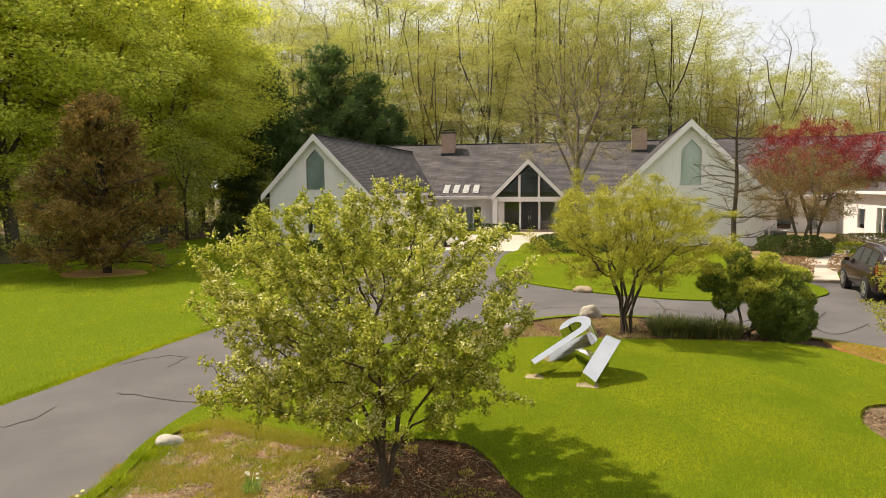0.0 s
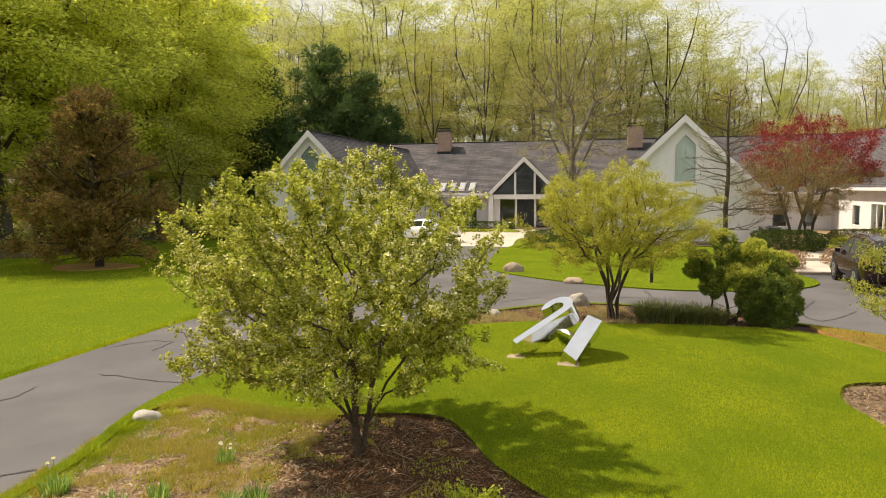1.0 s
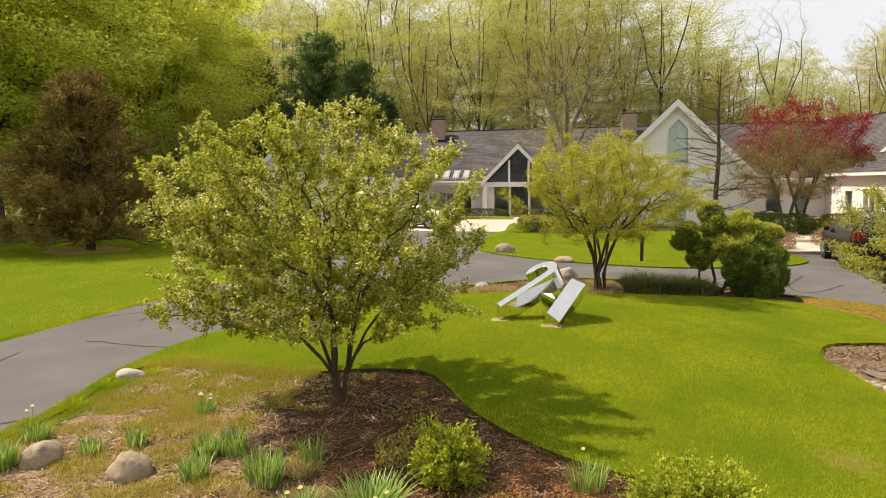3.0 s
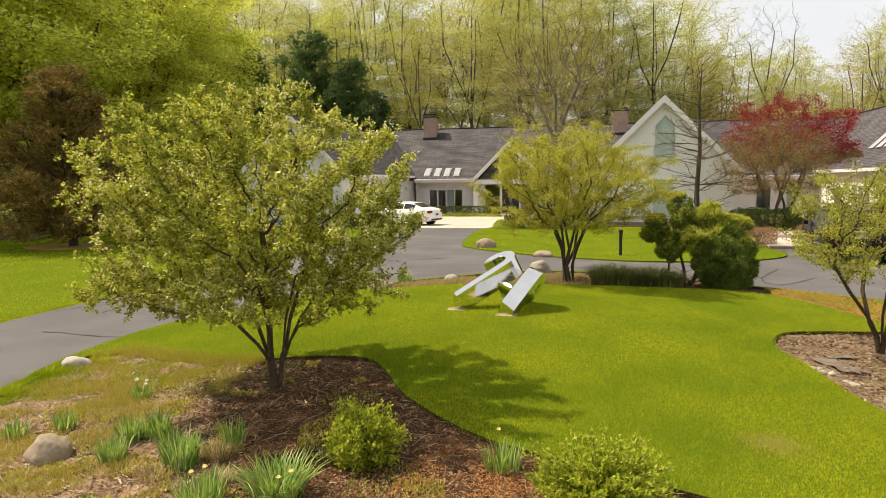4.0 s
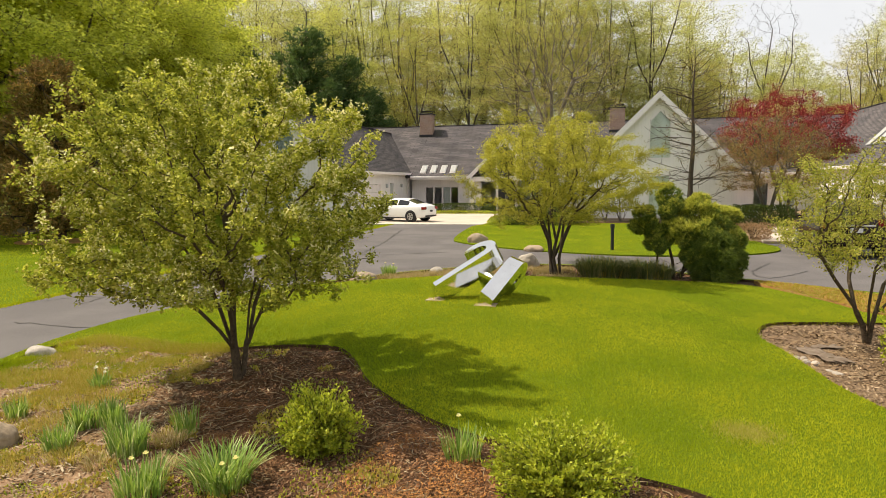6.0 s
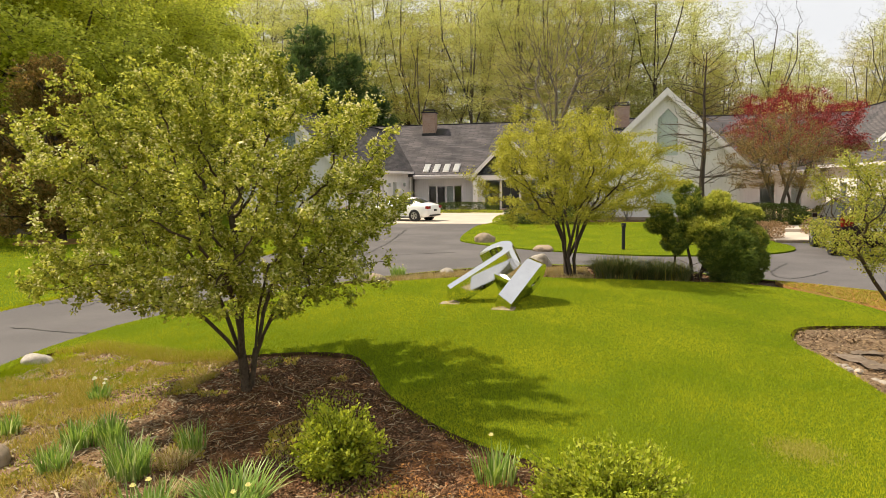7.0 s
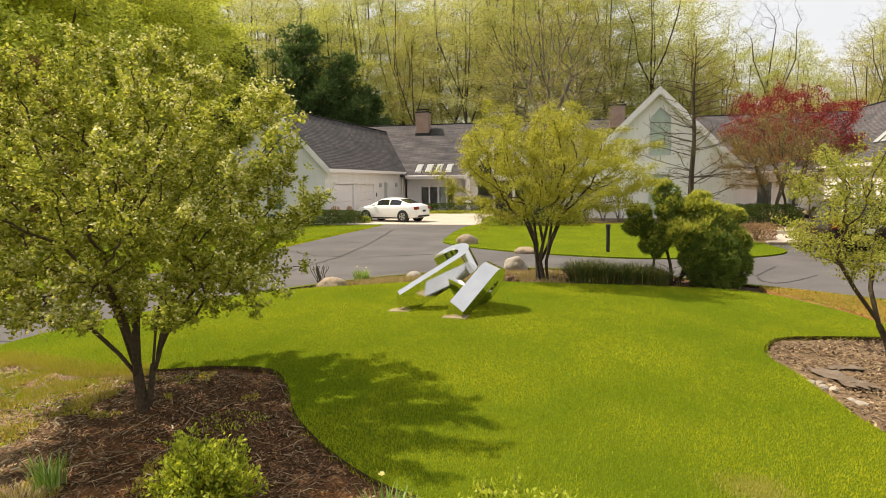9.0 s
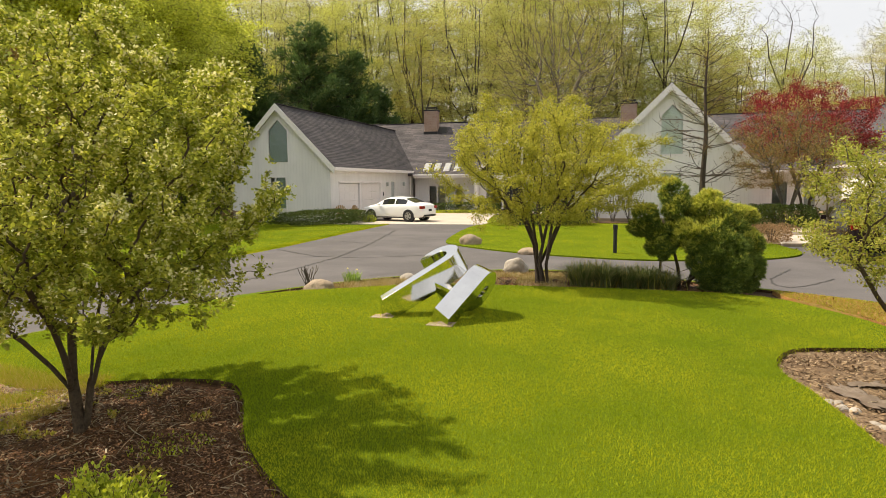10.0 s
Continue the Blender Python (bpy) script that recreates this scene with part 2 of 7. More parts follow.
M_barkdark = grainy("dark_bark", (0.03, 0.022, 0.016), (0.1, 0.075, 0.055), 30, (0.07, 0.055, 0.04), 2, 0.92, 0.9, 0.02)
M_barkgrey = grainy("grey_bark", (0.06, 0.05, 0.04), (0.15, 0.125, 0.1), 12, (0.1, 0.085, 0.06), 1, 0.92, 0.7, 0.03)
M_barkpale = grainy("pale_grey_bark", (0.1, 0.085, 0.068), (0.22, 0.19, 0.15), 12, (0.15, 0.125, 0.095), 1, 0.92, 0.7, 0.03)
M_stone = grainy("boulder_stone", (0.2, 0.155, 0.105), (0.38, 0.305, 0.22), 18, (0.3, 0.22, 0.14), 2.5, 0.85, 0.6, 0.02)
M_stonegrey = grainy("pale_stone", (0.3, 0.27, 0.23), (0.48, 0.44, 0.38), 22, (0.27, 0.23, 0.18), 3, 0.85, 0.5, 0.02)
M_leaf_crab = leafy("crabapple_leaves", [(0.085, 0.107, 0.014), (0.2, 0.22, 0.028), (0.33, 0.336, 0.055), (0.125, 0.15, 0.018), (0.44, 0.425, 0.11)], 0.43, rough=0.7, gain=1.65, gloss=0.1)
M_blossom = leafy("buds", [(0.5, 0.48, 0.2), (0.64, 0.6, 0.36), (0.45, 0.45, 0.18)], 0.35, gain=1.35)
M_leaf_gold = leafy("golden_leaves", [(0.17, 0.18, 0.022), (0.275, 0.272, 0.036), (0.39, 0.365, 0.066), (0.15, 0.16, 0.02)], 0.48, gain=1.55, gloss=0.12)
M_leaf_young = leafy("young_crabapple_leaves", [(0.14, 0.17, 0.02), (0.25, 0.27, 0.04), (0.35, 0.35, 0.07), (0.28, 0.25, 0.06)], 0.5, gain=1.35)
M_leaf_wood = leafy("spring_leaves", [(0.12, 0.14, 0.035), (0.22, 0.235, 0.065), (0.31, 0.315, 0.1), (0.18, 0.175, 0.06)], 0.55, gain=2.3)
M_leaf_spring = leafy("pale_spring_leaves", [(0.13, 0.145, 0.045), (0.23, 0.24, 0.08), (0.31, 0.31, 0.125), (0.19, 0.18, 0.08)], 0.55, gain=2.35)
M_leaf_maple = leafy("maple_leaves", [(0.11, 0.132, 0.022), (0.225, 0.242, 0.042), (0.33, 0.338, 0.07), (0.17, 0.195, 0.032)], 0.6, gain=2.7)
M_leaf_tan = leafy("bud_leaves", [(0.2, 0.17, 0.05), (0.27, 0.235, 0.065), (0.19, 0.19, 0.04), (0.3, 0.25, 0.1)], gain=2.3)
M_leaf_bud = leafy("russet_buds", [(0.17, 0.11, 0.05), (0.24, 0.16, 0.07), (0.2, 0.19, 0.05), (0.26, 0.13, 0.07)], gain=1.2)
M_leaf_red = leafy("crimson_leaves", [(0.16, 0.012, 0.018), (0.27, 0.02, 0.03), (0.36, 0.045, 0.045), (0.2, 0.05, 0.03), (0.42, 0.08, 0.085)], 0.35, gain=1.0)
M_leaf_shrub = leafy("shrub_leaves", [(0.15, 0.19, 0.015), (0.26, 0.3, 0.02), (0.36, 0.38, 0.045), (0.09, 0.13, 0.016)], 0.42, gain=1.55)
M_leaf_box = leafy("hedge_leaves", [(0.03, 0.055, 0.012), (0.06, 0.09, 0.018), (0.1, 0.12, 0.02), (0.045, 0.07, 0.015)], 0.2, gain=1.1)
M_leaf_olive = leafy("olive_hedge_leaves", [(0.07, 0.085, 0.02), (0.12, 0.13, 0.03), (0.16, 0.15, 0.035)], 0.25)
M_ornamental = leafy("ornamental_grass_blades", [(0.05, 0.08, 0.025), (0.1, 0.125, 0.045), (0.2, 0.19, 0.09), (0.07, 0.1, 0.03)], 0.3, gain=1.8)
M_leaf_russet = leafy("russet_shrub_leaves", [(0.2, 0.12, 0.06), (0.28, 0.18, 0.1), (0.16, 0.11, 0.05)], 0.25)
M_needle = leafy("pine_needles", [(0.025, 0.045, 0.016), (0.045, 0.075, 0.024), (0.08, 0.105, 0.034)], 0.25, gain=2.6)
M_needle_brown = leafy("browned_needles", [(0.06, 0.07, 0.018), (0.17, 0.12, 0.035), (0.3, 0.17, 0.055), (0.1, 0.11, 0.025), (0.42, 0.26, 0.09)], 0.35, gain=1.5)
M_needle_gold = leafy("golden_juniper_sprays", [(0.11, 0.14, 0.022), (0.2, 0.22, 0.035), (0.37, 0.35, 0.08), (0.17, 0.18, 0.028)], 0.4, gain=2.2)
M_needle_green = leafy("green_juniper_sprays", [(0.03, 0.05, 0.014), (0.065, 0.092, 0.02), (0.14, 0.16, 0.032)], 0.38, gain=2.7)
M_strap = leafy("strap_leaves", [(0.08, 0.15, 0.03), (0.14, 0.22, 0.045), (0.22, 0.29, 0.06), (0.1, 0.18, 0.03), (0.4, 0.43, 0.22)], 0.4, gain=1.6)
M_petal = leafy("yellow_petals", [(0.62, 0.56, 0.2), (0.68, 0.64, 0.36)], 0.35)
M_whitepetal = leafy("white_petals", [(0.7, 0.7, 0.6), (0.78, 0.77, 0.66)], 0.3, gain=1.0)
M_wall_x = boards("white_siding", (0.83, 0.8, 0.79), "X")
M_wall_y = boards("white_siding_side", (0.83, 0.8, 0.79), "Y")
M_trim = plain("white_trim", (0.84, 0.79, 0.785), 0.55)
M_roof_x = shingles("shingles", "X")
M_roof_y = shingles("wing_shingles", "Y")
M_glass = glassy("window_glass", (0.9, 0.95, 0.92))
M_blind = plain("green_blind", (0.25, 0.31, 0.27), 0.8)
M_paleblind = plain("pale_green_blind", (0.74, 0.77, 0.69), 0.8)
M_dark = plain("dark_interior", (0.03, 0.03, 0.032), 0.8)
M_curtain = plain("pale_curtain", (0.45, 0.47, 0.45), 0.9)
M_brick = grainy("chimney_brick", (0.27, 0.17, 0.13), (0.47, 0.33, 0.26), 8, (0.4, 0.3, 0.25), 2, 0.9, 0.5, 0.02)
M_flash = plain("lead_flashing", (0.03, 0.03, 0.033), 0.5, 0.5)
M_steel = plain("polished_steel", (0.8, 0.79, 0.77), 0.09, 1.0, 0.5, 0.12, 3)
M_black = plain("black_metal", (0.02, 0.02, 0.022), 0.5, 0.3)
M_rubber = plain("tyre_rubber", (0.018, 0.018, 0.019), 0.85)
M_alloy = plain("alloy_rim", (0.6, 0.6, 0.61), 0.3, 0.9)
M_white = plain("pearl_white_paint", (0.82, 0.82, 0.80), 0.22, 0.0, 0.6, 0.03)
M_maroon = plain("dark_maroon_paint", (0.018, 0.009, 0.009), 0.2, 0.0, 0.4, 0.1)
M_carglass = plain("tinted_car_glass", (0.015, 0.017, 0.018), 0.06, 0.0, 0.6)
M_redlamp = plain("red_lamp_lens", (0.2, 0.008, 0.008), 0.15)
M_clearlamp = plain("clear_lamp_lens", (0.7, 0.7, 0.7), 0.12)
M_terracotta = plain("tan_wood", (0.5, 0.3, 0.13), 0.7)
M_chrome = plain("chrome", (0.8, 0.8, 0.8), 0.12, 1.0)
M_frost = plain("frosted_acrylic", (0.36, 0.37, 0.36), 0.4)

# ---- mesh tools ----
from mathutils import geometry


def mesh_of(name, verts, faces, mat, smooth=False):
    """A mesh from arrays; faces all with the same number of corners, or lists."""
    me = bpy.data.meshes.new(name)
    if isinstance(faces, np.ndarray):
        V, F = np.asarray(verts, np.float32), faces.astype(np.int32)
        me.vertices.add(len(V))
        me.vertices.foreach_set("co", V.ravel())
        me.loops.add(F.size)
        me.loops.foreach_set("vertex_index", F.ravel())
        me.polygons.add(len(F))
        me.polygons.foreach_set("loop_start", np.arange(len(F), dtype=np.int32) * F.shape[1])
        me.update(calc_edges=True)
    else:
        me.from_pydata([tuple(map(float, v)) for v in verts], [], [tuple(map(int, f)) for f in faces])
    for m in (mat if isinstance(mat, (list, tuple)) else [mat]):
        me.materials.append(m)
    if smooth:
        me.polygons.foreach_set("use_smooth", np.ones(len(me.polygons), bool))
    return me


def thing(name, label, category, place=(0, 0, 0), turn=0.0, group="", kind=""):
    ob = new(name)
    ob.empty_display_size = 0.2
    ob.matrix_world = pose(*place, 0, 0, turn)
    return tagged(ob, label, category, group, kind)


def solo(name, me, label, category, group="", kind="", m=None):
    ob = new(name, me)
    if m is not None:
        ob.matrix_world = m
    return tagged(ob, label, category, group, kind)


def child(name, me, parent, label="", m=None):
    ob = new(name, me)
    ob.parent = parent
    if m is not None:
        ob.matrix_local = m
    if label:
        ob["label"] = label
    return ob


def part(name, bm, mat, parent, label="", smooth=False, m=None):
    """Links a bmesh as one mesh object under a thing or a part."""
    me = bpy.data.meshes.new(name)
    bm.normal_update()
    bm.to_mesh(me)
    bm.free()
    me.materials.append(mat)
    if smooth:
        for p in me.polygons:
            p.use_smooth = True
    return child(name, me, parent, label, m)


def boxed(x0, x1, y0, y1, z0, z1, bevel=0.0, seg=1):
    bm = bmesh.new()
    bmesh.ops.create_cube(bm, size=1, matrix=Matrix.Translation(((x0 + x1) / 2, (y0 + y1) / 2, (z0 + z1) / 2)) @ Matrix.Diagonal((abs(x1 - x0), abs(y1 - y0), abs(z1 - z0), 1)))
    if bevel:
        bmesh.ops.bevel(bm, geom=bm.edges[:], offset=bevel, segments=seg, profile=0.5, affect="EDGES")
    return bm


def rod(r0, r1, length, sides=16, m=Matrix(), bevel=0.0):
    bm = bmesh.new()
    bmesh.ops.create_cone(bm, cap_ends=True, segments=sides, radius1=r0, radius2=r1, depth=length, matrix=m @ Matrix.Translation((0, 0, length / 2)))
    if bevel:
        rim = [e for e in bm.edges if any(len(f.verts) > 4 for f in e.link_faces)]
        bmesh.ops.bevel(bm, geom=rim, offset=bevel, segments=2, profile=0.5, affect="EDGES")
    return bm


def inside(poly, px, py):
    """Which of the points lie in the outline."""
    P = np.asarray(poly, float)
    hit = np.zeros(len(px), bool)
    x0, y0 = P[-1]
    for x1, y1 in P:
        with np.errstate(divide="ignore", invalid="ignore"):
            cross = ((y0 > py) != (y1 > py)) & (px < (x1 - x0) * (py - y0) / (y1 - y0) + x0)
        hit ^= cross
        x0, y0 = x1, y1
    return hit


def curved(points, n=6):
    """A closed smooth outline through the points."""
    P, out = np.asarray(points, float), []
    for i in range(len(P)):
        a, b, c, d = P[i - 1], P[i], P[(i + 1) % len(P)], P[(i + 2) % len(P)]
        for k in range(n):
            t = k / n
            out.append(0.5 * (2 * b + (c - a) * t + (2 * a - 5 * b + 4 * c - d) * t * t + (3 * b - a - 3 * c + d) * t ** 3))
    return [tuple(p) for p in out]


def filled(outline, holes=(), cell=0.0):
    """Triangles over an outline with holes, on a grid of the given cell. Returns points, triangles and the rims as index rings."""
    pts, edges, rims = [], [], []
    for ring in (outline, *holes):
        base = len(pts)
        pts += [Vector(p) for p in ring]
        rims.append(list(range(base, base + len(ring))))
        edges += [(base + i, base + (i + 1) % len(ring)) for i in range(len(ring))]
    if cell:
        P = np.asarray(outline)
        gx, gy = np.meshgrid(np.arange(P[:, 0].min(), P[:, 0].max(), cell), np.arange(P[:, 1].min(), P[:, 1].max(), cell))
        gx, gy = gx.ravel() + 0.013, gy.ravel() + 0.017
        ok = inside(outline, gx, gy)
        pts += [Vector((x, y)) for x, y in zip(gx[ok], gy[ok])]
    v, _, f, orig, _, _ = geometry.delaunay_2d_cdt(pts, edges, [], 0, 1e-5)
    V = np.array([tuple(p) for p in v])
    F = np.array([t for t in f if len(t) == 3])
    mid = V[F].mean(1)
    ok = inside(outline, mid[:, 0], mid[:, 1])
    for ring in holes:
        ok &= ~inside(ring, mid[:, 0], mid[:, 1])
    new_of = {o: i for i, os in enumerate(orig) for o in os}
    return V, F[ok], [[new_of[i] for i in ring] for ring in rims]


def hill(x, y):
    """The ground's height: flat, with a low mound under the island."""
    return 0.42 * np.exp(-((x + 1.5) ** 2 / (2 * 2.9 ** 2) + (y - 12.5) ** 2 / (2 * 4.0 ** 2))) - 0.02


def sheet(name, outline, mat, lift, skirt, label, category, cell=0.5, rough=0.0, bumps=3.0, holes=(), kind="structure", rim=None):
    """A piece of ground that follows the mound, with a vertical rim."""
    V, F, rims = filled(outline, holes, cell)
    z = hill(V[:, 0], V[:, 1]) + lift
    if rough:
        z = z + rough * np.array([noise.noise(Vector((x * bumps, y * bumps, 0.3))) + 0.6 * noise.noise(Vector((x * bumps * 3.1, y * bumps * 3.1, 7))) for x, y in V])
    top = np.c_[V, z]
    faces, verts = [tuple(f) for f in F], list(map(tuple, top))
    for ring in rims:
        base = len(verts)
        verts += [(*top[i][:2], top[i][2] - skirt) for i in ring]
        k = len(ring)
        for i in range(k):
            faces.append((ring[i], ring[(i + 1) % k], base + (i + 1) % k, base + i))
    ob = solo(name, mesh_of(name, verts, faces, mat), label, category, kind=kind)
    bm = bmesh.new()
    bm.from_mesh(ob.data)
    bmesh.ops.recalc_face_normals(bm, faces=bm.faces[:])
    if rim:
        ob.data.materials.append(rim)
        for f in bm.faces:
            if abs(f.normal.z) < 0.3:
                f.material_index = 1
    bm.to_mesh(ob.data)
    bm.free()
    return ob


def scattered(outline, count, rng, keep=None, holes=()):
    """Random points in an outline."""
    P = np.asarray(outline)
    lo, hi, got = P.min(0), P.max(0), []
    n = 0
    while n < count:
        q = rng.uniform(lo, hi, (count, 2))
        ok = inside(outline, q[:, 0], q[:, 1])
        for h in holes:
            ok &= ~inside(h, q[:, 0], q[:, 1])
        if keep is not None:
            ok &= keep(q, rng)
        got.append(q[ok])
        n += ok.sum()
    return np.concatenate(got)[:count]


def blades(points, z, height, width, rng, lean=0.45):
    """Grass: one tapered, leaning triangle a blade."""
    n = len(points)
    a, b = rng.uniform(0, 2 * np.pi, n), rng.uniform(0, 2 * np.pi, n)
    hgt = height * rng.uniform(0.55, 1.25, n)
    w = width * rng.uniform(0.7, 1.3, n) / 2
    base = np.c_[points, z]
    side = np.c_[np.cos(a) * w, np.sin(a) * w, np.zeros(n)]
    tip = base + np.c_[np.cos(b) * hgt * lean * rng.uniform(0, 1.5, n), np.sin(b) * hgt * lean * rng.uniform(0, 1.5, n), hgt]
    V = np.stack([base - side, base + side, tip], 1).reshape(-1, 3)
    return V, np.arange(3 * n).reshape(-1, 3)


def leaves(place, size, rng, aim=None, fold=0.25, broad=0.55, level=0.0):
    """Folded four-cornered leaves at the places, turned at random or along aim."""
    n = len(place)
    d = rng.normal(size=(n, 3))
    if aim is not None:
        d = d * 0.6 + aim
    d /= np.linalg.norm(d, axis=1)[:, None]
    s = np.cross(d, rng.normal(size=(n, 3)) - np.array([0, 0, level]))
    s /= np.linalg.norm(s, axis=1)[:, None] + 1e-9
    u = np.cross(d, s)
    L = (size * rng.uniform(0.65, 1.3, n))[:, None]
    W = L * broad / 2
    mid = place + d * L * 0.45
    V = np.stack([place, mid + s * W + u * L * fold * 0.4, place + d * L, mid - s * W + u * L * fold * 0.4], 1).reshape(-1, 3)
    return V, np.arange(4 * n).reshape(-1, 4)


def rosettes(centre, axis, each, size, rng, loose=0.014, level=1.0):
    """Leaf rosettes on spurs: leaves that spread round an axis."""
    n = len(centre) * each
    ax = np.repeat(axis, each, 0)
    v = rng.normal(size=(n, 3))
    v -= ax * (v * ax).sum(1)[:, None]
    v /= np.linalg.norm(v, axis=1)[:, None] + 1e-9
    at = np.repeat(centre, each, 0) + ax * rng.uniform(-0.03, 0.03, (n, 1)) + rng.normal(size=(n, 3)) * loose
    return leaves(at, np.full(n, size), rng, aim=v * 1.3 + ax * rng.uniform(0.1, 0.9, (n, 1)), level=level, fold=0.3, broad=0.62)


def tufts(place, aim, length, needles, rng, width=0.012, spread=0.7):
    """Needle tufts: thin triangles that fan out round an aim."""
    n = len(place)
    P = np.repeat(place, needles, 0)
    d = np.repeat(aim, needles, 0) + rng.normal(size=(n * needles, 3)) * spread
    d /= np.linalg.norm(d, axis=1)[:, None]
    s = np.cross(d, rng.normal(size=d.shape))
    s /= np.linalg.norm(s, axis=1)[:, None] + 1e-9
    L = (length * rng.uniform(0.6, 1.2, n * needles))[:, None]
    V = np.stack([P - s * width / 2, P + s * width / 2, P + d * L], 1).reshape(-1, 3)
    return V, np.arange(3 * n * needles).reshape(-1, 3)


def branched(seed, stems, targets, step, reach, kill, rounds=90, sag=0.0, jitter=0.15):
    """Grows limbs from the stems (lists of points) towards the targets. Returns nodes and each node's parent."""
    rng = np.random.default_rng(seed)
    nodes, par = [], []
    for st in stems:
        last = -1 if not nodes or st[0] is None else int(np.linalg.norm(np.array(nodes) - np.array(st[0], float), axis=1).argmin())
        for k, p in enumerate(st):
            if p is None:
                continue
            nodes.append(np.array(p, float))
            par.append(last)
            last = len(nodes) - 1
    T = np.asarray(targets, float)
    best, who = np.full(len(T), 1e9), np.zeros(len(T), int)
    fresh, alive = list(range(len(nodes))), np.ones(len(T), bool)
    for _ in range(rounds):
        if fresh:
            N = np.array([nodes[i] for i in fresh])
            D = np.linalg.norm(T[:, None] - N[None], axis=2)
            j = D.argmin(1)
            d = D[np.arange(len(T)), j]
            closer = d < best
            best[closer], who[closer] = d[closer], np.array(fresh)[j[closer]]
        alive &= best > kill
        act = alive & (best < reach)
        if not act.any():
            if not alive.any():
                break
            k = np.where(alive)[0][best[alive].argmin()]
            act = np.zeros(len(T), bool)
            act[k] = True
        fresh = []
        for i in np.unique(who[act]):
            mine = T[act & (who == i)] - nodes[i]
            d = (mine / np.linalg.norm(mine, axis=1)[:, None]).mean(0) + rng.normal(size=3) * jitter - np.array([0, 0, sag])
            q = nodes[i] + step * d / (np.linalg.norm(d) + 1e-9)
            nodes.append(q)
            par.append(int(i))
            fresh.append(len(nodes) - 1)
    return np.array(nodes), np.array(par)


def girths(par, tip, power=2.3, most=None):
    n = len(par)
    kids, load = np.zeros(n, int), np.zeros(n)
    for i in range(n):
        if par[i] >= 0:
            kids[par[i]] += 1
    load[kids == 0] = 1
    for i in range(n - 1, -1, -1):
        if load[i] == 0:
            load[i] = 1
        if par[i] >= 0:
            load[par[i]] += load[i]
    r = tip * load ** (1 / power)
    return np.minimum(r, most) if most else r


def tubes(P, par, r, sides=5):
    """Tapered tubes along the limbs."""
    n = len(P)
    d = np.where((par >= 0)[:, None], P - P[np.maximum(par, 0)], np.array([0, 0, 1.0]))
    d /= np.linalg.norm(d, axis=1)[:, None] + 1e-9
    ref = np.array([0.83, 0.51, 0.21])
    a = np.cross(d, ref)
    a /= np.linalg.norm(a, axis=1)[:, None] + 1e-9
    b = np.cross(d, a)
    th = np.arange(sides) * 2 * np.pi / sides
    ring = np.cos(th)[None, :, None] * a[:, None] + np.sin(th)[None, :, None] * b[:, None]
    main = {}
    for i in range(n):
        if par[i] >= 0 and (par[i] not in main or r[i] > r[main[par[i]]]):
            main[par[i]] = i
    V = [P[:, None] + ring * r[:, None, None]]
    start = np.arange(n) * sides
    from_ = np.full(n, -1)
    extra, count = [], n * sides
    for i in range(n):
        if par[i] < 0:
            continue
        if main[par[i]] == i:
            from_[i] = start[par[i]]
        else:
            extra.append((P[par[i]] + ring[i] * r[i] * 1.15)[None])
            from_[i] = count
            count += sides
    if extra:
        V.append(np.concatenate(extra))
    V = np.concatenate(V).reshape(-1, 3)
    ok = from_ >= 0
    k = np.arange(sides)
    k2 = (k + 1) % sides
    f, s = from_[ok][:, None], start[ok][:, None]
    F = np.stack([f + k, f + k2, s + k2, s + k], 2).reshape(-1, 4)
    return V, F


def uneven(points, centre, amount, seed=0.0, scale=1.7):
    """Pushes points out and in, so that a crown's outline is not round."""
    c = np.array(centre)
    d = points - c
    u = d / (np.linalg.norm(d, axis=1)[:, None] + 1e-9)
    k = np.array([noise.noise(Vector(q * scale) + Vector((seed, 0, seed))) + 0.5 * noise.noise(Vector(q * scale * 2.7) + Vector((0, seed, 3))) for q in u])
    return c + d * (1 + amount * k)[:, None]


def dome(rng, n, centre, radii, low=-1.0, shell=0.35):
    """Points in an ellipsoid, more of them towards its skin, cut off below low."""
    out = []
    while len(out) < n:
        v = rng.normal(size=3)
        v /= np.linalg.norm(v)
        v *= rng.uniform(0, 1) ** shell
        if v[2] > low:
            out.append(np.array(centre) + v * np.array(radii))
    return np.array(out)

# ---- ground ----
def big_ground():
    """One sheet to the horizon, finer where the camera passes."""
    xs = np.unique(np.r_[np.linspace(-600, -40, 12), np.linspace(-40, 30, 71), np.linspace(30, 600, 12)])
    ys = np.unique(np.r_[np.linspace(-400, -4, 9), np.linspace(-4, 30, 69), np.linspace(30, 70, 15), np.linspace(70, 700, 12)])
    X, Y = np.meshgrid(xs, ys)
    X, Y = X.ravel(), Y.ravel()
    V = np.c_[X, Y, hill(X, Y) - 0.03]
    w, i, j = len(xs), *np.meshgrid(np.arange(len(xs) - 1), np.arange(len(ys) - 1))
    a = (j * w + i).ravel()
    F = np.stack([a, a + 1, a + w + 1, a + w], 1)
    return solo("ground", mesh_of("ground", V, F, M_turf, True), "wide mown green lawn round the house", "lawn", kind="structure")


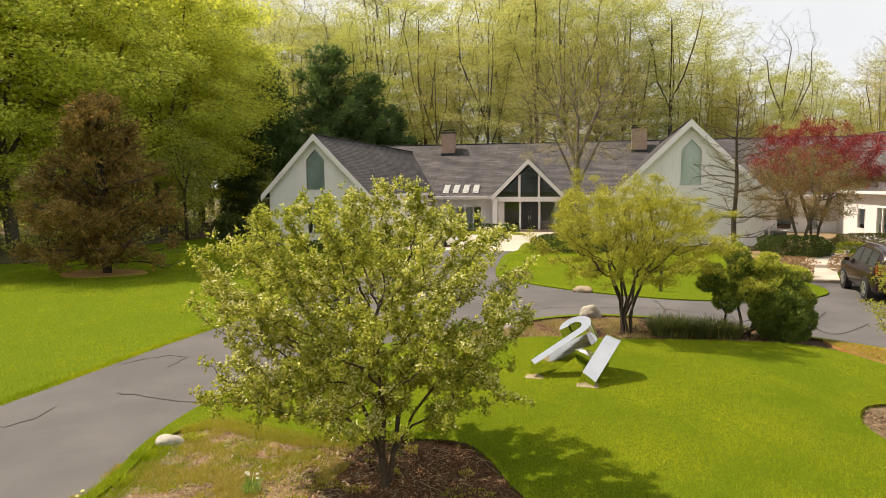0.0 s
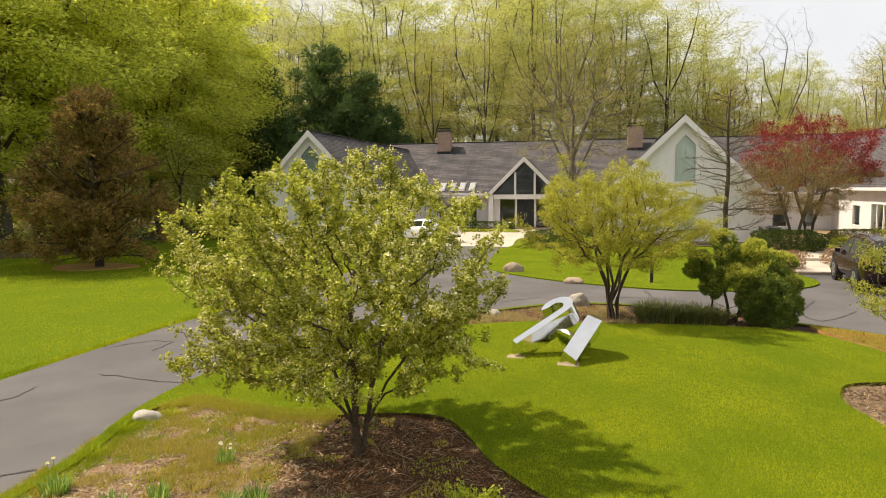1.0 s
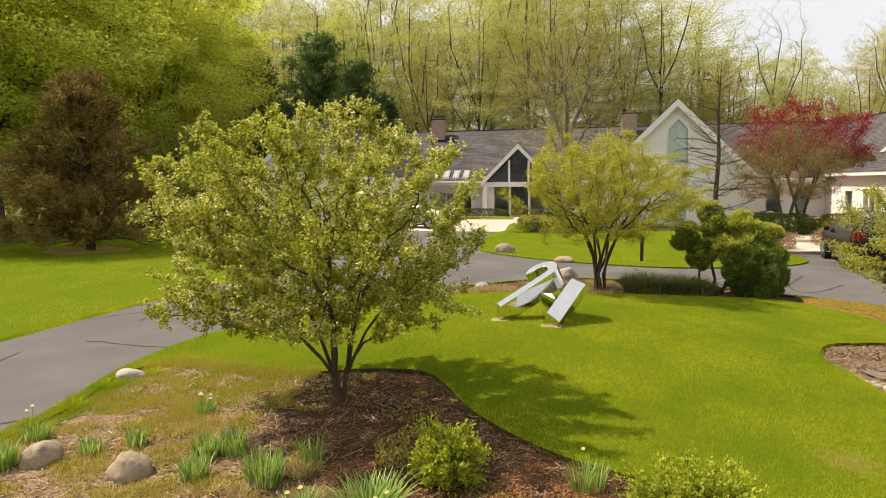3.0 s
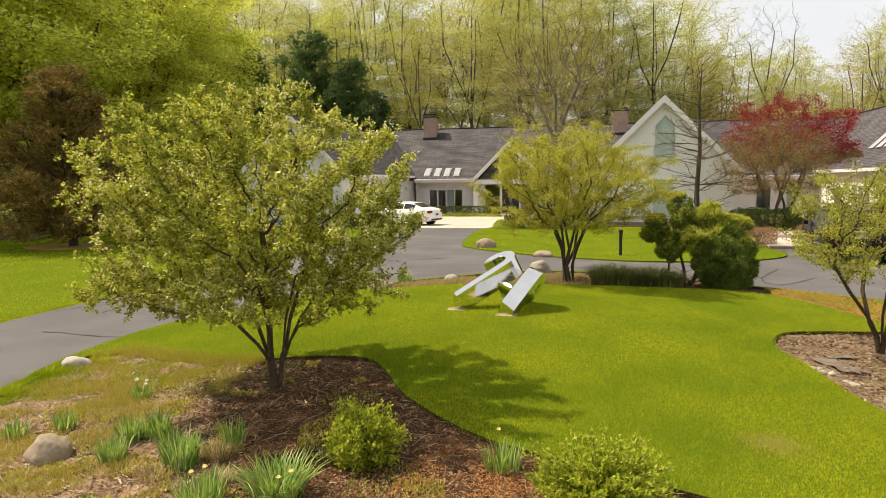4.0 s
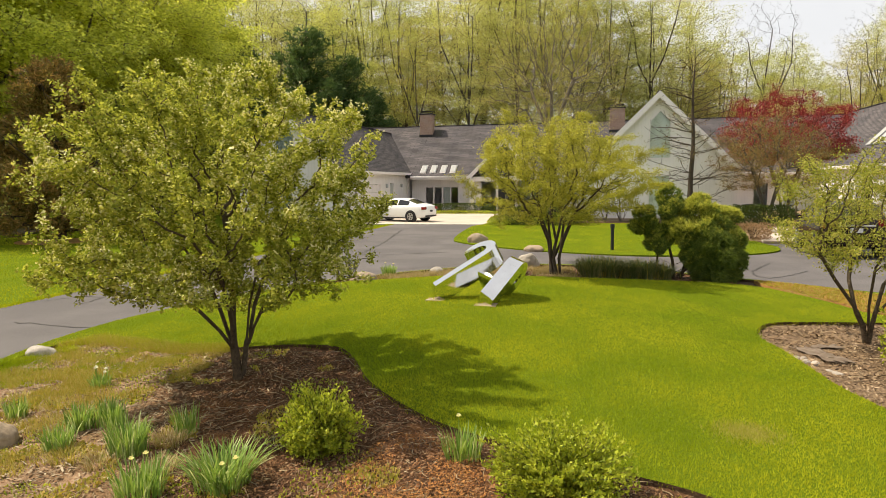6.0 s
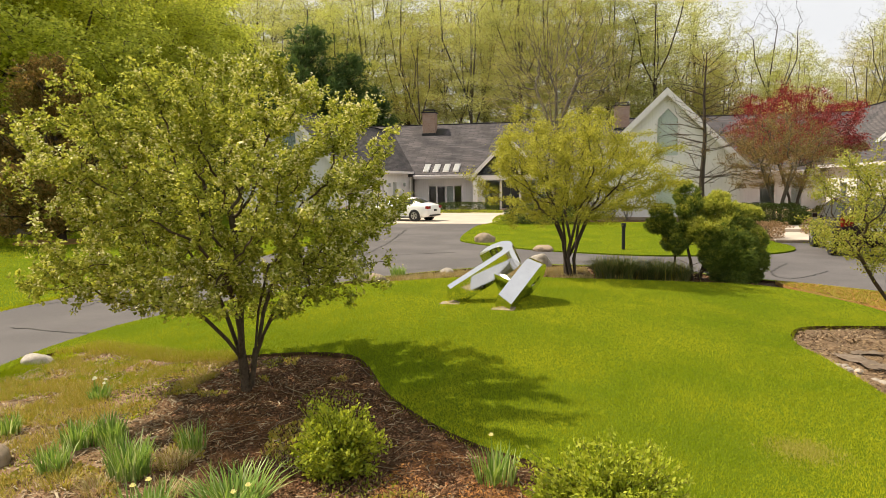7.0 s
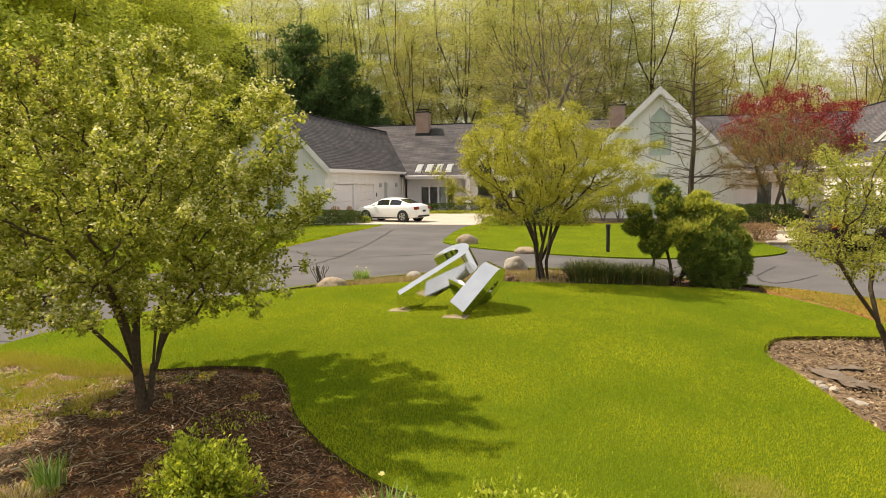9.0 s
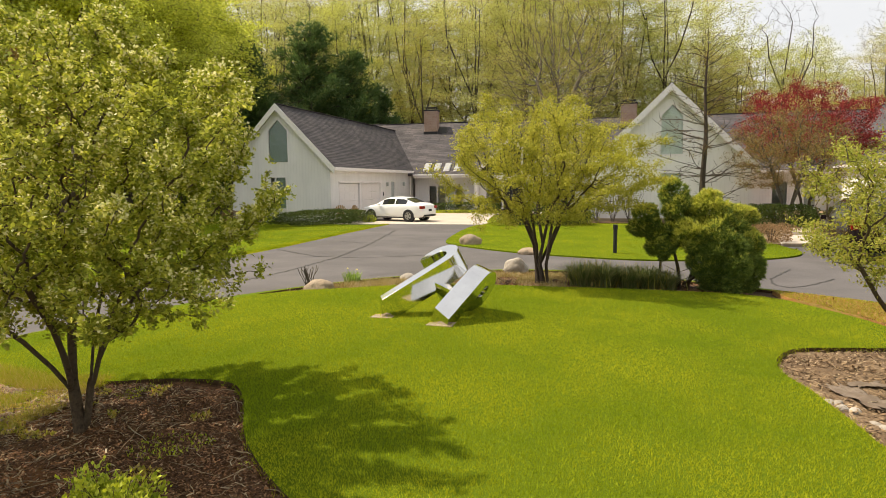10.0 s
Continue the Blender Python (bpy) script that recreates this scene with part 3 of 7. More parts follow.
big_ground()
DRIVE_W, DRIVE_E = -10.9, -7.0
ISLAND = curved([(-6.9, -6), (-6.74, 3), (-6.68, 6.5), (-7.12, 8.3), (-7.25, 9.8), (-7.1, 11.0), (-6.4, 12.8), (-5.6, 14.1), (-4.5, 15.4), (-3.2, 16.8), (-1.6, 18.7), (0.2, 19.2), (2.4, 18.6), (4.2, 17.6), (5.6, 16.7), (7.4, 15.3), (9.6, 12.5), (10.5, 8), (10.5, -6)], 5)
HOUSE_LAWN = curved([(-5.2, 28.6), (-4.7, 27.1), (-3.2, 25.5), (-1.3, 24.1), (1.4, 23.0), (3.4, 23.05), (5.4, 23.7), (6.7, 24.9), (7.1, 26.4), (6.9, 28.2), (6.9, 33), (6.8, 41), (0, 44), (-3.5, 48), (-4.9, 47), (-5.3, 42), (-5.6, 38.6), (-5.9, 36.4), (-5.6, 32)], 5)
DRIVE = [(DRIVE_W, -40), (DRIVE_W, 10), (-10.95, 14), (-10.6, 20), (-10.55, 25), (-10.85, 31), (-11.0, 38.6), (-5.4, 38.6), (-5.2, 37.2), (-4.9, 33), (-4, 29), (-1, 25), (3, 24.2), (5.5, 26), (6.4, 28.1), (8.6, 28.4), (14, 29.5), (24, 24), (26, 8), (24, -40)]
def shrunk(ring, d):
    """The outline drawn in by d."""
    P = np.asarray(ring)
    t = np.roll(P, -1, 0) - np.roll(P, 1, 0)
    n = np.c_[-t[:, 1], t[:, 0]] / (np.linalg.norm(t, axis=1)[:, None] + 1e-9)
    q = P + n * d
    return [tuple(p) for p in (q if inside(ring, q[:1, 0], q[:1, 1])[0] else P - n * d)]


ISLAND_IN = shrunk(ISLAND, 0.15)
sheet("driveway", DRIVE, M_asphalt, 0.004, 0.1, "worn grey asphalt driveway with dark sealed cracks", "driveway", 1.0, holes=(ISLAND_IN,))
sheet("apron", [(-15.3, 38.6), (-5.3, 38.6), (-5.2, 42), (-4.8, 47.2), (-3.9, 50), (-3.6, 55.6), (-9.9, 55.6), (-9.9, 51.8), (-15.3, 51.8)], M_concrete, 0.02, 0.12, "pale concrete apron before the garage and entrance", "pavement", 1.5)

BED = curved([(-6.55, 9.15), (-5.6, 8.85), (-4.7, 8.56), (-3.86, 8.58), (-3.2, 8.7), (-2.5, 8.66), (-2.1, 8.3), (-1.6, 7.5), (-1.05, 6.92), (-0.5, 6.5), (0.0, 6.28), (0.9, 5.96), (1.9, 5.5), (2.6, 4.2), (2.4, 1), (-2, -4), (-6.6, -4), (-6.55, 3), (-6.5, 6.5), (-6.9, 8.3)], 6)
RIGHT_BED = curved([(7.0, 12.6), (5.6, 12.7), (4.76, 12.52), (4.2, 12.35), (3.6, 12.05), (3.27, 11.5), (3.15, 10.85), (3.3, 10.2), (3.42, 9.4), (3.55, 8.6), (4.1, 7.4), (5.4, 6.6), (7.2, 7.4), (7.8, 10)], 6)
FAR_BED = curved([(-5.3, 14.05), (-4.5, 14.35), (-3.6, 14.35), (-2.9, 14.5), (-1.9, 14.85), (-0.9, 15.0), (0, 15.3), (1.3, 16.0), (2.4, 16.4), (3.4, 16.6), (4.25, 16.3), (4.75, 15.5), (5.2, 14.5), (5.55, 13.5), (6.4, 13.3), (7.0, 14.9), (5.5, 16.55), (4.2, 17.4), (2.4, 18.4), (0.2, 18.95), (-1.5, 18.45), (-3.1, 16.65), (-4.4, 15.25)], 5)
sheet("island_lawn", ISLAND, M_turf, 0.085, 0.19, "bright green mown lawn on a low mound", "lawn", 0.4, holes=(BED, RIGHT_BED, FAR_BED), rim=M_soil)
sheet("planting_bed", BED, M_bedsoil, 0.035, 0.1, "brown bark mulch bed round the crabapple, pale and dry at one end", "flower bed", 0.1, 0.03, 2.4)
sheet("side_bed", RIGHT_BED, M_sidesoil, 0.025, 0.1, "pale brown mulch bed under a small tree", "flower bed", 0.12, 0.04, 2.8)
sheet("roadside_bed", FAR_BED, M_soil, 0.03, 0.1, "mulch strip with dry grasses along the driveway", "flower bed", 0.25, 0.03, 2.5)
sheet("house_lawn", HOUSE_LAWN, M_turf, 0.05, 0.12, "green lawn between driveway and house", "lawn", 0.8)
WOODS = [(-140, 18), (-33, 26.5), (-28.5, 29.5), (-31, 40), (-30, 49), (-24.5, 50), (-24.5, 66), (-10, 68), (20, 68), (60, 62), (140, 40), (160, 220), (-160, 220)]
sheet("woodland_floor", WOODS, M_litter, 0.012, 0.05, "brown leaf litter under the woods", "woodland floor", 6.0, 0.06, 0.2)

# ---- house ----
def panel(name, outline, holes, at, thick, axis, mat, parent, label=""):
    """An upright wall with openings. axis: the one across the wall; at: its outer face; the wall goes thick further."""
    V, F, rims = filled(outline, holes)
    put = (lambda p, d: (p[0], at + d, p[1])) if axis == "y" else (lambda p, d: (at + d, p[0], p[1]))
    n = len(V)
    verts = [put(p, 0) for p in V] + [put(p, thick) for p in V]
    faces = [tuple(f) for f in F] + [tuple(i + n for i in f[::-1]) for f in F]
    for ring in rims:
        k = len(ring)
        faces += [(ring[i], ring[(i + 1) % k], ring[(i + 1) % k] + n, ring[i] + n) for i in range(k)]
    ob = child(name, mesh_of(name, verts, faces, mat), parent, label)
    bm = bmesh.new()
    bm.from_mesh(ob.data)
    bmesh.ops.recalc_face_normals(bm, faces=bm.faces[:])
    bm.to_mesh(ob.data)
    bm.free()
    return ob


def slab(name, corners, thick, mat, parent, label="", down=(0, 0, -1)):
    """A flat plate with the given upper corners."""
    bm = bmesh.new()
    top = [bm.verts.new(c) for c in corners]
    low = [bm.verts.new(Vector(c) + Vector(down) * thick) for c in corners]
    bm.faces.new(top)
    bm.faces.new(low[::-1])
    k = len(top)
    for i in range(k):
        bm.faces.new((top[i], low[i], low[(i + 1) % k], top[(i + 1) % k]))
    bmesh.ops.recalc_face_normals(bm, faces=bm.faces[:])
    return part(name, bm, mat, parent, label)


def window(parent, outline, at, axis, sign=1, bars=(), frame_w=0.07, backing=None, back_mat=None, label=""):
    """Frame, pane and mullions in an opening; the pane lies in the wall's thickness. sign: the way into the house."""
    c = np.mean(outline, 0)
    inner = [tuple(c + (np.array(p) - c) * (1 - frame_w / max(0.2, np.linalg.norm(np.array(p) - c) * 0.72))) for p in outline]
    w = new("window")
    w.empty_display_size = 0.1
    w.parent = parent
    if label:
        w["label"] = label
    panel("frame", outline, (inner,), at - 0.025 * sign, 0.12 * sign, axis, M_trim, w)
    pane = panel("pane", inner, (), at + 0.05 * sign, 0.012 * sign, axis, M_glass, w)
    pane.visible_shadow = False
    for u0, u1, z0, z1 in bars:
        panel("mullion", [(u0, z0), (u1, z0), (u1, z1), (u0, z1)], (), at - 0.02 * sign, 0.09 * sign, axis, M_trim, w)
    for u0, u1, z0, z1, mat in (backing or ()):
        panel("curtain", [(u0, z0), (u1, z0), (u1, z1), (u0, z1)], (), at + 0.16 * sign, 0.01 * sign, axis, mat, w)
    if back_mat:
        panel("blind", inner, (), at + 0.16 * sign, 0.01 * sign, axis, back_mat, w)
    return w


def rect(u0, u1, z0, z1):
    return [(u0, z0), (u1, z0), (u1, z1), (u0, z1)]


house = thing("house", "long white single-storey house with steep grey shingle gables", "house", (0, 0, 0))


def gable_wing(xl, xr, y0, y1, apex, eave, wall_in, front=True):
    """Roof of a wing whose ridge runs in y, with rakes, fascias and gutters."""
    xm = (xl + xr) / 2
    for xe, s in ((xl, -1), (xr, 1)):
        slab("roof", [(xm, y0, apex), (xe, y0, eave), (xe, y1, eave), (xm, y1, apex)], 0.16, M_roof_y, house)
        slab("fascia", [(xe + 0.01 * s, y0 + 0.02, eave - 0.02), (xe + 0.05 * s, y0 + 0.02, eave - 0.02), (xe + 0.05 * s, min(y1, 56.6), eave - 0.02), (xe + 0.01 * s, min(y1, 56.6), eave - 0.02)], 0.2, M_trim, house)
        slab("soffit", [(xe - 0.02 * s, y0 + 0.05, eave - 0.19), (xe - wall_in * s, y0 + 0.05, eave - 0.19), (xe - wall_in * s, y1, eave - 0.19), (xe - 0.02 * s, y1, eave - 0.19)], 0.03, M_trim, house)
        slab("soffit", [(xm, y0 + 0.004, apex - 0.165), (xe, y0 + 0.004, eave - 0.165), (xe, y0 + 0.34, eave - 0.165), (xm, y0 + 0.34, apex - 0.165)], 0.02, M_trim, house)
        # rake board: outer face just proud of the roof's end
        n = Vector((-(apex - eave) * s, 0, -(xe - xm) * s)).normalized() * 1.0
        down = Vector((0, 0, -1))
        slab("rake_board", [(xm, y0 - 0.045, apex + 0.03), (xe + 0.03 * s, y0 - 0.045, eave), (xe + 0.03 * s, y0 - 0.005, eave), (xm, y0 - 0.005, apex + 0.03)], 0.42, M_trim, house)
    cap = boxed(xm - 0.11, xm + 0.11, y0, y1, apex + 0.0, apex + 0.035, 0.01)
    part("ridge_cap", cap, M_roof_y, house)


# west wing with the garage
gable_wing(-22.5, -15.0, 40.0, 63.2, 7.15, 3.3, 0.4)
WEST_PENT = [(-19.5, 3.57), (-18.14, 3.57), (-18.14, 5.6), (-18.82, 6.3), (-19.5, 5.6)]
WEST_LOW = rect(-19.43, -18.32, 0.7, 2.78)
panel("wall", [(-22.1, -0.1), (-15.4, -0.1), (-15.4, 3.51), (-18.75, 6.95), (-22.1, 3.51)], (WEST_PENT, WEST_LOW), 40.35, 0.2, "y", M_wall_x, house)
window(house, WEST_PENT, 40.35, "y", 1, frame_w=0.05, back_mat=M_blind, label="five-sided gable window with a green blind")
window(house, WEST_LOW, 40.35, "y", 1, bars=((-19.08, -19.02, 0.72, 2.74),), backing=((-19.02, -18.36, 0.75, 2.72, M_blind),), label="narrow window half covered by a green blind")
GDOORS = [(41.7, 45.1), (45.6, 49.3)]
GDR = [rect(a, b, 0.0, 2.32) for a, b in GDOORS]
SVC = rect(51.7, 52.7, 0.05, 2.4)
panel("wall", [(40.55, -0.1), (57.6, -0.1), (57.6, 3.12), (40.55, 3.12)], (*GDR, SVC), -15.4, -0.2, "x", M_wall_y, house)
panel("wall", [(40.55, -0.1), (64.0, -0.1), (64.0, 3.12), (40.55, 3.12)], (), -22.1, 0.2, "x", M_wall_y, house)


def garage_door(y0, y1):
    d = new("garage_door")
    d.empty_display_size, d.parent = 0.1, house
    d["label"] = "white sectional garage door"
    for k in range(4):
        part("panel", boxed(-15.53, -15.49, y0 + 0.02, y1 - 0.02, 0.02 + k * 0.572, 0.58 + k * 0.572, 0.012), M_trim, d)
        for a in range(4):
            w = (y1 - y0) / 4
            part("raised_field", boxed(-15.495, -15.478, y0 + a * w + 0.14, y0 + (a + 1) * w - 0.14, 0.13 + k * 0.572, 0.47 + k * 0.572, 0.01), M_trim, d)
    for ya, yb in ((y0 - 0.11, y0), (y1, y1 + 0.11)):
        part("casing", boxed(-15.398, -15.36, ya, yb, 0, 2.44, 0.006), M_trim, d)
    part("casing", boxed(-15.398, -15.355, y0, y1, 2.32, 2.44, 0.006), M_trim, d)


for a, b in GDOORS:
    garage_door(a, b)
part("side_door", boxed(-15.56, -15.5, 51.72, 52.68, 0.06, 2.38, 0.01), M_curtain, house, "grey service door")
for y in (50.6, 54.6):
    lamp = part("wall_lamp", boxed(-15.395, -15.22, y - 0.09, y + 0.09, 2.05, 2.35, 0.03), M_curtain, house, "small wall lantern")
part("keypad", boxed(-15.395, -15.35, 49.75, 49.87, 1.35, 1.65, 0.01), M_black, house, "black door keypad")
down = bmesh.new()
for a, b in (((-15.05, 56.3, 3.05), (-15.32, 56.4, 2.7)), ((-15.32, 56.4, 2.7), (-15.32, 56.4, 0.1))):
    d = Vector(b) - Vector(a)
    bmesh.ops.create_cone(down, cap_ends=True, segments=10, radius1=0.045, radius2=0.045, depth=d.length, matrix=Matrix.Translation((Vector(a) + Vector(b)) / 2) @ d.to_track_quat("Z", "Y").to_matrix().to_4x4())
part("downpipe", down, M_trim, house)

# main range
RY, RZ, EY, EZ = 63.6, 7.8, 56.0, 3.0
slab("roof", [(-22.4, RY, RZ), (-22.4, EY, EZ), (24.5, EY, EZ), (24.5, RY, RZ)], 0.16, M_roof_x, house)
slab("roof", [(-22.4, RY, RZ), (24.5, RY, RZ), (24.5, 2 * RY - EY, EZ), (-22.4, 2 * RY - EY, EZ)], 0.16, M_roof_x, house)
part("ridge_cap", boxed(-22.4, 24.5, RY - 0.12, RY + 0.12, RZ, RZ + 0.04, 0.01), M_roof_x, house)
for xa, xb in ((-14.95, -9.8), (-3.66, -0.4), (8.75, 16.4)):
    part("gutter", boxed(xa, xb, EY - 0.13, EY - 0.005, EZ - 0.17, EZ - 0.03, 0.02), M_trim, house)
    part("fascia", boxed(xa, xb, EY - 0.0, EY + 0.03, EZ - 0.32, EZ - 0.17, 0.004), M_trim, house)
    part("soffit", boxed(xa, xb, EY + 0.032, 57.4, EZ - 0.33, EZ - 0.3), M_trim, house)
PATIO = rect(-14.0, -10.97, 0.12, 2.06)
panel("wall", rect(-15.2, -9.62, -0.1, 2.72), (PATIO,), 57.34, 0.2, "y", M_wall_x, house)
window(house, PATIO, 57.34, "y", 1, bars=((-13.3, -13.16, 0.14, 2.02), (-12.52, -12.36, 0.14, 2.02), (-11.76, -11.66, 0.14, 2.02)), backing=((-12.36, -11.76, 0.14, 2.02, M_curtain),), label="four-part sliding patio door with dark glass")
panel("wall", [(-3.9, -0.1), (0.3, -0.1), (0.3, 2.72), (-3.9, 2.72)], (), 57.34, 0.2, "y", M_wall_x, house)
EAST = [rect(9.6, 10.6, 0.5, 2.1), rect(12.6, 13.7, 0.2, 2.2), rect(14.8, 15.6, 0.2, 2.2)]
panel("wall", rect(8.3, 17.0, -0.1, 2.72), EAST, 57.34, 0.2, "y", M_wall_x, house)
for r in EAST:
    window(house, r, 57.34, "y", 1, label="white-framed dark window")
panel("wall", rect(-22.3, 24.4, -0.1, 3.0), (), 69.8, 0.2, "y", M_wall_x, house)
# near-black floor slab: the rooms' darkness is put into its colour
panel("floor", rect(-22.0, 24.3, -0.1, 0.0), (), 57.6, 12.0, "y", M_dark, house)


def skylight(x0):
    k = (RZ - EZ) / (RY - EY)
    s = new("skylight")
    s.empty_display_size, s.parent = 0.1, house
    n = Vector((0, -k, 1)).normalized()
    pts = [(x0 + 0.08, EY + 0.3), (x0 + 0.58, EY + 0.3), (x0 + 0.58, EY + 1.35), (x0 + 0.08, EY + 1.35)]
    top = [Vector((x, y, EZ + (y - EY) * k)) + n * 0.08 for x, y in pts]
    slab("curb", top, 0.12, M_trim, s, down=-n)
    inn = [Vector(((x - x0 - 0.33) * 0.86 + x0 + 0.33, (y - EY - 0.825) * 0.9 + EY + 0.825, 0)) for x, y in pts]
    slab("dome", [Vector((v.x, v.y, EZ + (v.y - EY) * k)) + n * 0.12 for v in inn], 0.038, M_frost, s, "frosted white acrylic dome", down=-n)


for k in range(4):
    skylight(-14.26 + 0.87 * k)


def chimney(x0, x1, y0, y1, z0, z1):
    c = new("chimney")
    c.empty_display_size, c.parent = 0.2, house
    c["label"] = "pinkish brick chimney with a dark metal cap"
    rows = int((z1 - z0) / 0.2)
    for k in range(rows):
        z = z0 + k * (z1 - z0) / rows
        part("brick_course", boxed(x0 + 0.012 * (k % 2), x1 - 0.012 * (k % 2), y0 + 0.012 * (k % 2), y1 - 0.012 * (k % 2), z + 0.006, z + (z1 - z0) / rows, 0.008), M_brick, c)
    part("mortar_core", boxed(x0 + 0.03, x1 - 0.03, y0 + 0.03, y1 - 0.03, z0 - 0.8, z1 - 0.02), M_concrete, c)
    part("crown", boxed(x0 - 0.07, x1 + 0.07, y0 - 0.07, y1 + 0.07, z1, z1 + 0.12, 0.02), M_flash, c)
    for px in (x0 + 0.2, x1 - 0.2):
        for py in (y0 + 0.2, y1 - 0.2):
            part("cap_leg", boxed(px - 0.02, px + 0.02, py - 0.02, py + 0.02, z1 + 0.12, z1 + 0.3), M_black, c)
    part("cap_lid", boxed(x0 + 0.05, x1 - 0.05, y0 + 0.05, y1 - 0.05, z1 + 0.3, z1 + 0.34, 0.01), M_black, c)
    part("flashing", boxed(x0 - 0.05, x1 + 0.05, y0 - 0.06, y1 + 0.05, z0 - 0.8, z0 + 0.1, 0.01), M_flash, c)
    # dark flashing slab beside the stack, also drawing the chimney's cast shadow
    k = (RZ - EZ) / (RY - EY)
    slab("shadow_flashing", [(x1 + 0.02, y0 - 0.1, EZ + (y0 - 0.1 - EY) * k + 0.03), (x1 + 0.9, y0 + 0.1, EZ + (y0 + 0.1 - EY) * k + 0.03), (x1 + 0.75, y1, EZ + (y1 - EY) * k + 0.03), (x1 + 0.02, y1, EZ + (y1 - EY) * k + 0.03)], 0.05, M_flash, c)


chimney(-15.62, -14.45, 61.85, 62.9, 6.8, 8.75)
chimney(1.66, 2.95, 61.85, 62.9, 6.8, 8.75)

# entrance gable
EXL, EXR, EXM = -9.78, -3.7, -6.74
for xe, s in ((EXL, -1), (EXR, 1)):
    slab("roof", [(EXM, 55.4, 5.95), (xe, 55.4, 2.9), (xe, 60.8, 2.9), (EXM, 60.8, 5.95)], 0.16, M_roof_y, house)
    slab("rake_board", [(EXM, 55.35, 6.0), (xe + 0.05 * s, 55.35, 2.9), (xe + 0.05 * s, 55.395, 2.9), (EXM, 55.395, 6.0)], 0.42, M_trim, house)
    slab("soffit", [(EXM, 55.4, 5.785), (xe, 55.4, 2.735), (xe, 55.8, 2.735), (EXM, 55.8, 5.785)], 0.02, M_trim, house)
    x = xe - 0.3 * s
    part("column", boxed(x - 0.16, x + 0.16, 55.46, 55.78, 0.1, 2.75, 0.015), M_trim, house, "square white entrance post")
part("beam", boxed(EXL + 0.2, EXR - 0.2, 55.8, 55.99, 2.48, 2.88, 0.01), M_trim, house)
for x in (-8.95, -7.52, -5.9, -4.55):
    top = 5.55 - abs(x - EXM) * 1.0
    part("mullion", boxed(x - 0.09, x + 0.09, 56.4, 56.6, 0.1, 2.5, 0.01), M_trim, house)
    if x in (-7.52, -5.9):
        part("mullion", boxed(x - 0.09, x + 0.09, 55.83, 55.97, 2.88, top - 0.05, 0.01), M_trim, house)
gl = panel("gable_glass", [(-9.3, 2.88), (-4.18, 2.88), (EXM, 5.5)], (), 55.9, 0.012, "y", M_glass, house, "dark triangular glazing over the entrance")
gl.visible_shadow = False
part("front_door", boxed(-7.42, -6.72, 56.46, 56.52, 0.14, 2.48, 0.01), M_black, house, "dark front door")
part("front_door", boxed(-6.7, -6.0, 56.46, 56.52, 0.14, 2.48, 0.01), M_black, house, "dark front door")
for x in (-6.8, -6.62):
    part("door_handle", boxed(x - 0.015, x + 0.015, 56.4, 56.46, 1.0, 1.3, 0.005), M_chrome, house)
for a, b in ((-8.86, -7.62), (-5.8, -4.66)):
    s = panel("sidelight", rect(a, b, 0.15, 2.5), (), 56.5, 0.012, "y", M_glass, house, "dark glass beside the front door")
    s.visible_shadow = False
panel("wall", rect(-9.9, -9.04, -0.1, 2.86), (), 56.42, 0.2, "y", M_wall_x, house)
panel("wall", rect(-4.46, -3.6, -0.1, 2.86), (), 56.42, 0.2, "y", M_wall_x, house)
part("threshold", boxed(-9.7, -3.8, 55.4, 56.7, -0.1, 0.12, 0.01), M_brick, house, "brick doorstep")

# east wing
gable_wing(-0.35, 8.65, 41.1, 63.2, 7.5, 3.05, 0.4)
EPENT = [(3.63, 3.65), (4.85, 3.65), (4.85, 5.9), (4.24, 6.5), (3.63, 5.9)]
ELOW = rect(3.63, 4.82, 0.35, 2.78)
panel("wall", [(0.0, -0.1), (8.3, -0.1), (8.3, 3.2), (4.15, 7.3), (0.0, 3.2)], (EPENT, ELOW), 41.45, 0.2, "y", M_wall_x, house)
window(house, EPENT, 41.45, "y", 1, back_mat=M_paleblind, label="five-sided gable window with a pale green blind")
window(house, ELOW, 41.45, "y", 1, back_mat=M_paleblind, label="tall narrow window with a pale green blind")
panel("wall", rect(41.65, 57.4, -0.1, 2.88), (), 8.3, -0.2, "x", M_wall_y, house)
panel("wall", rect(41.65, 57.4, -0.1, 2.88), (), 0.0, 0.2, "x", M_wall_y, house)
part("plinth", boxed(-0.02, 8.32, 41.39, 41.452, -0.1, 0.22, 0.005), M_stone, house)

# far east wing
gable_wing(16.4, 25.6, 38.0, 63.2, 7.9, 3.3, 0.4)
FE = [rect(46.5, 49.6, 0.15, 2.25), rect(51.5, 53.0, 0.6, 2.1)]
panel("wall", rect(38.3, 57.4, -0.1, 3.12), FE, 16.85, 0.2, "x", M_wall_y, house)
window(house, FE[0], 16.85, "x", 1, bars=((47.5, 47.62, 0.17, 2.2), (48.55, 48.67, 0.17, 2.2)), label="white-framed sliding door with dark glass")
window(house, FE[1], 16.85, "x", 1, label="white-framed dark window")
panel("wall", [(16.85, -0.1), (25.2, -0.1), (25.2, 3.5), (21, 7.7), (16.85, 3.55)], (), 38.35, 0.2, "y", M_wall_x, house)
panel("wall", rect(38.3, 64, -0.1, 3.12), (), 25.2, 0.2, "x", M_wall_y, house)
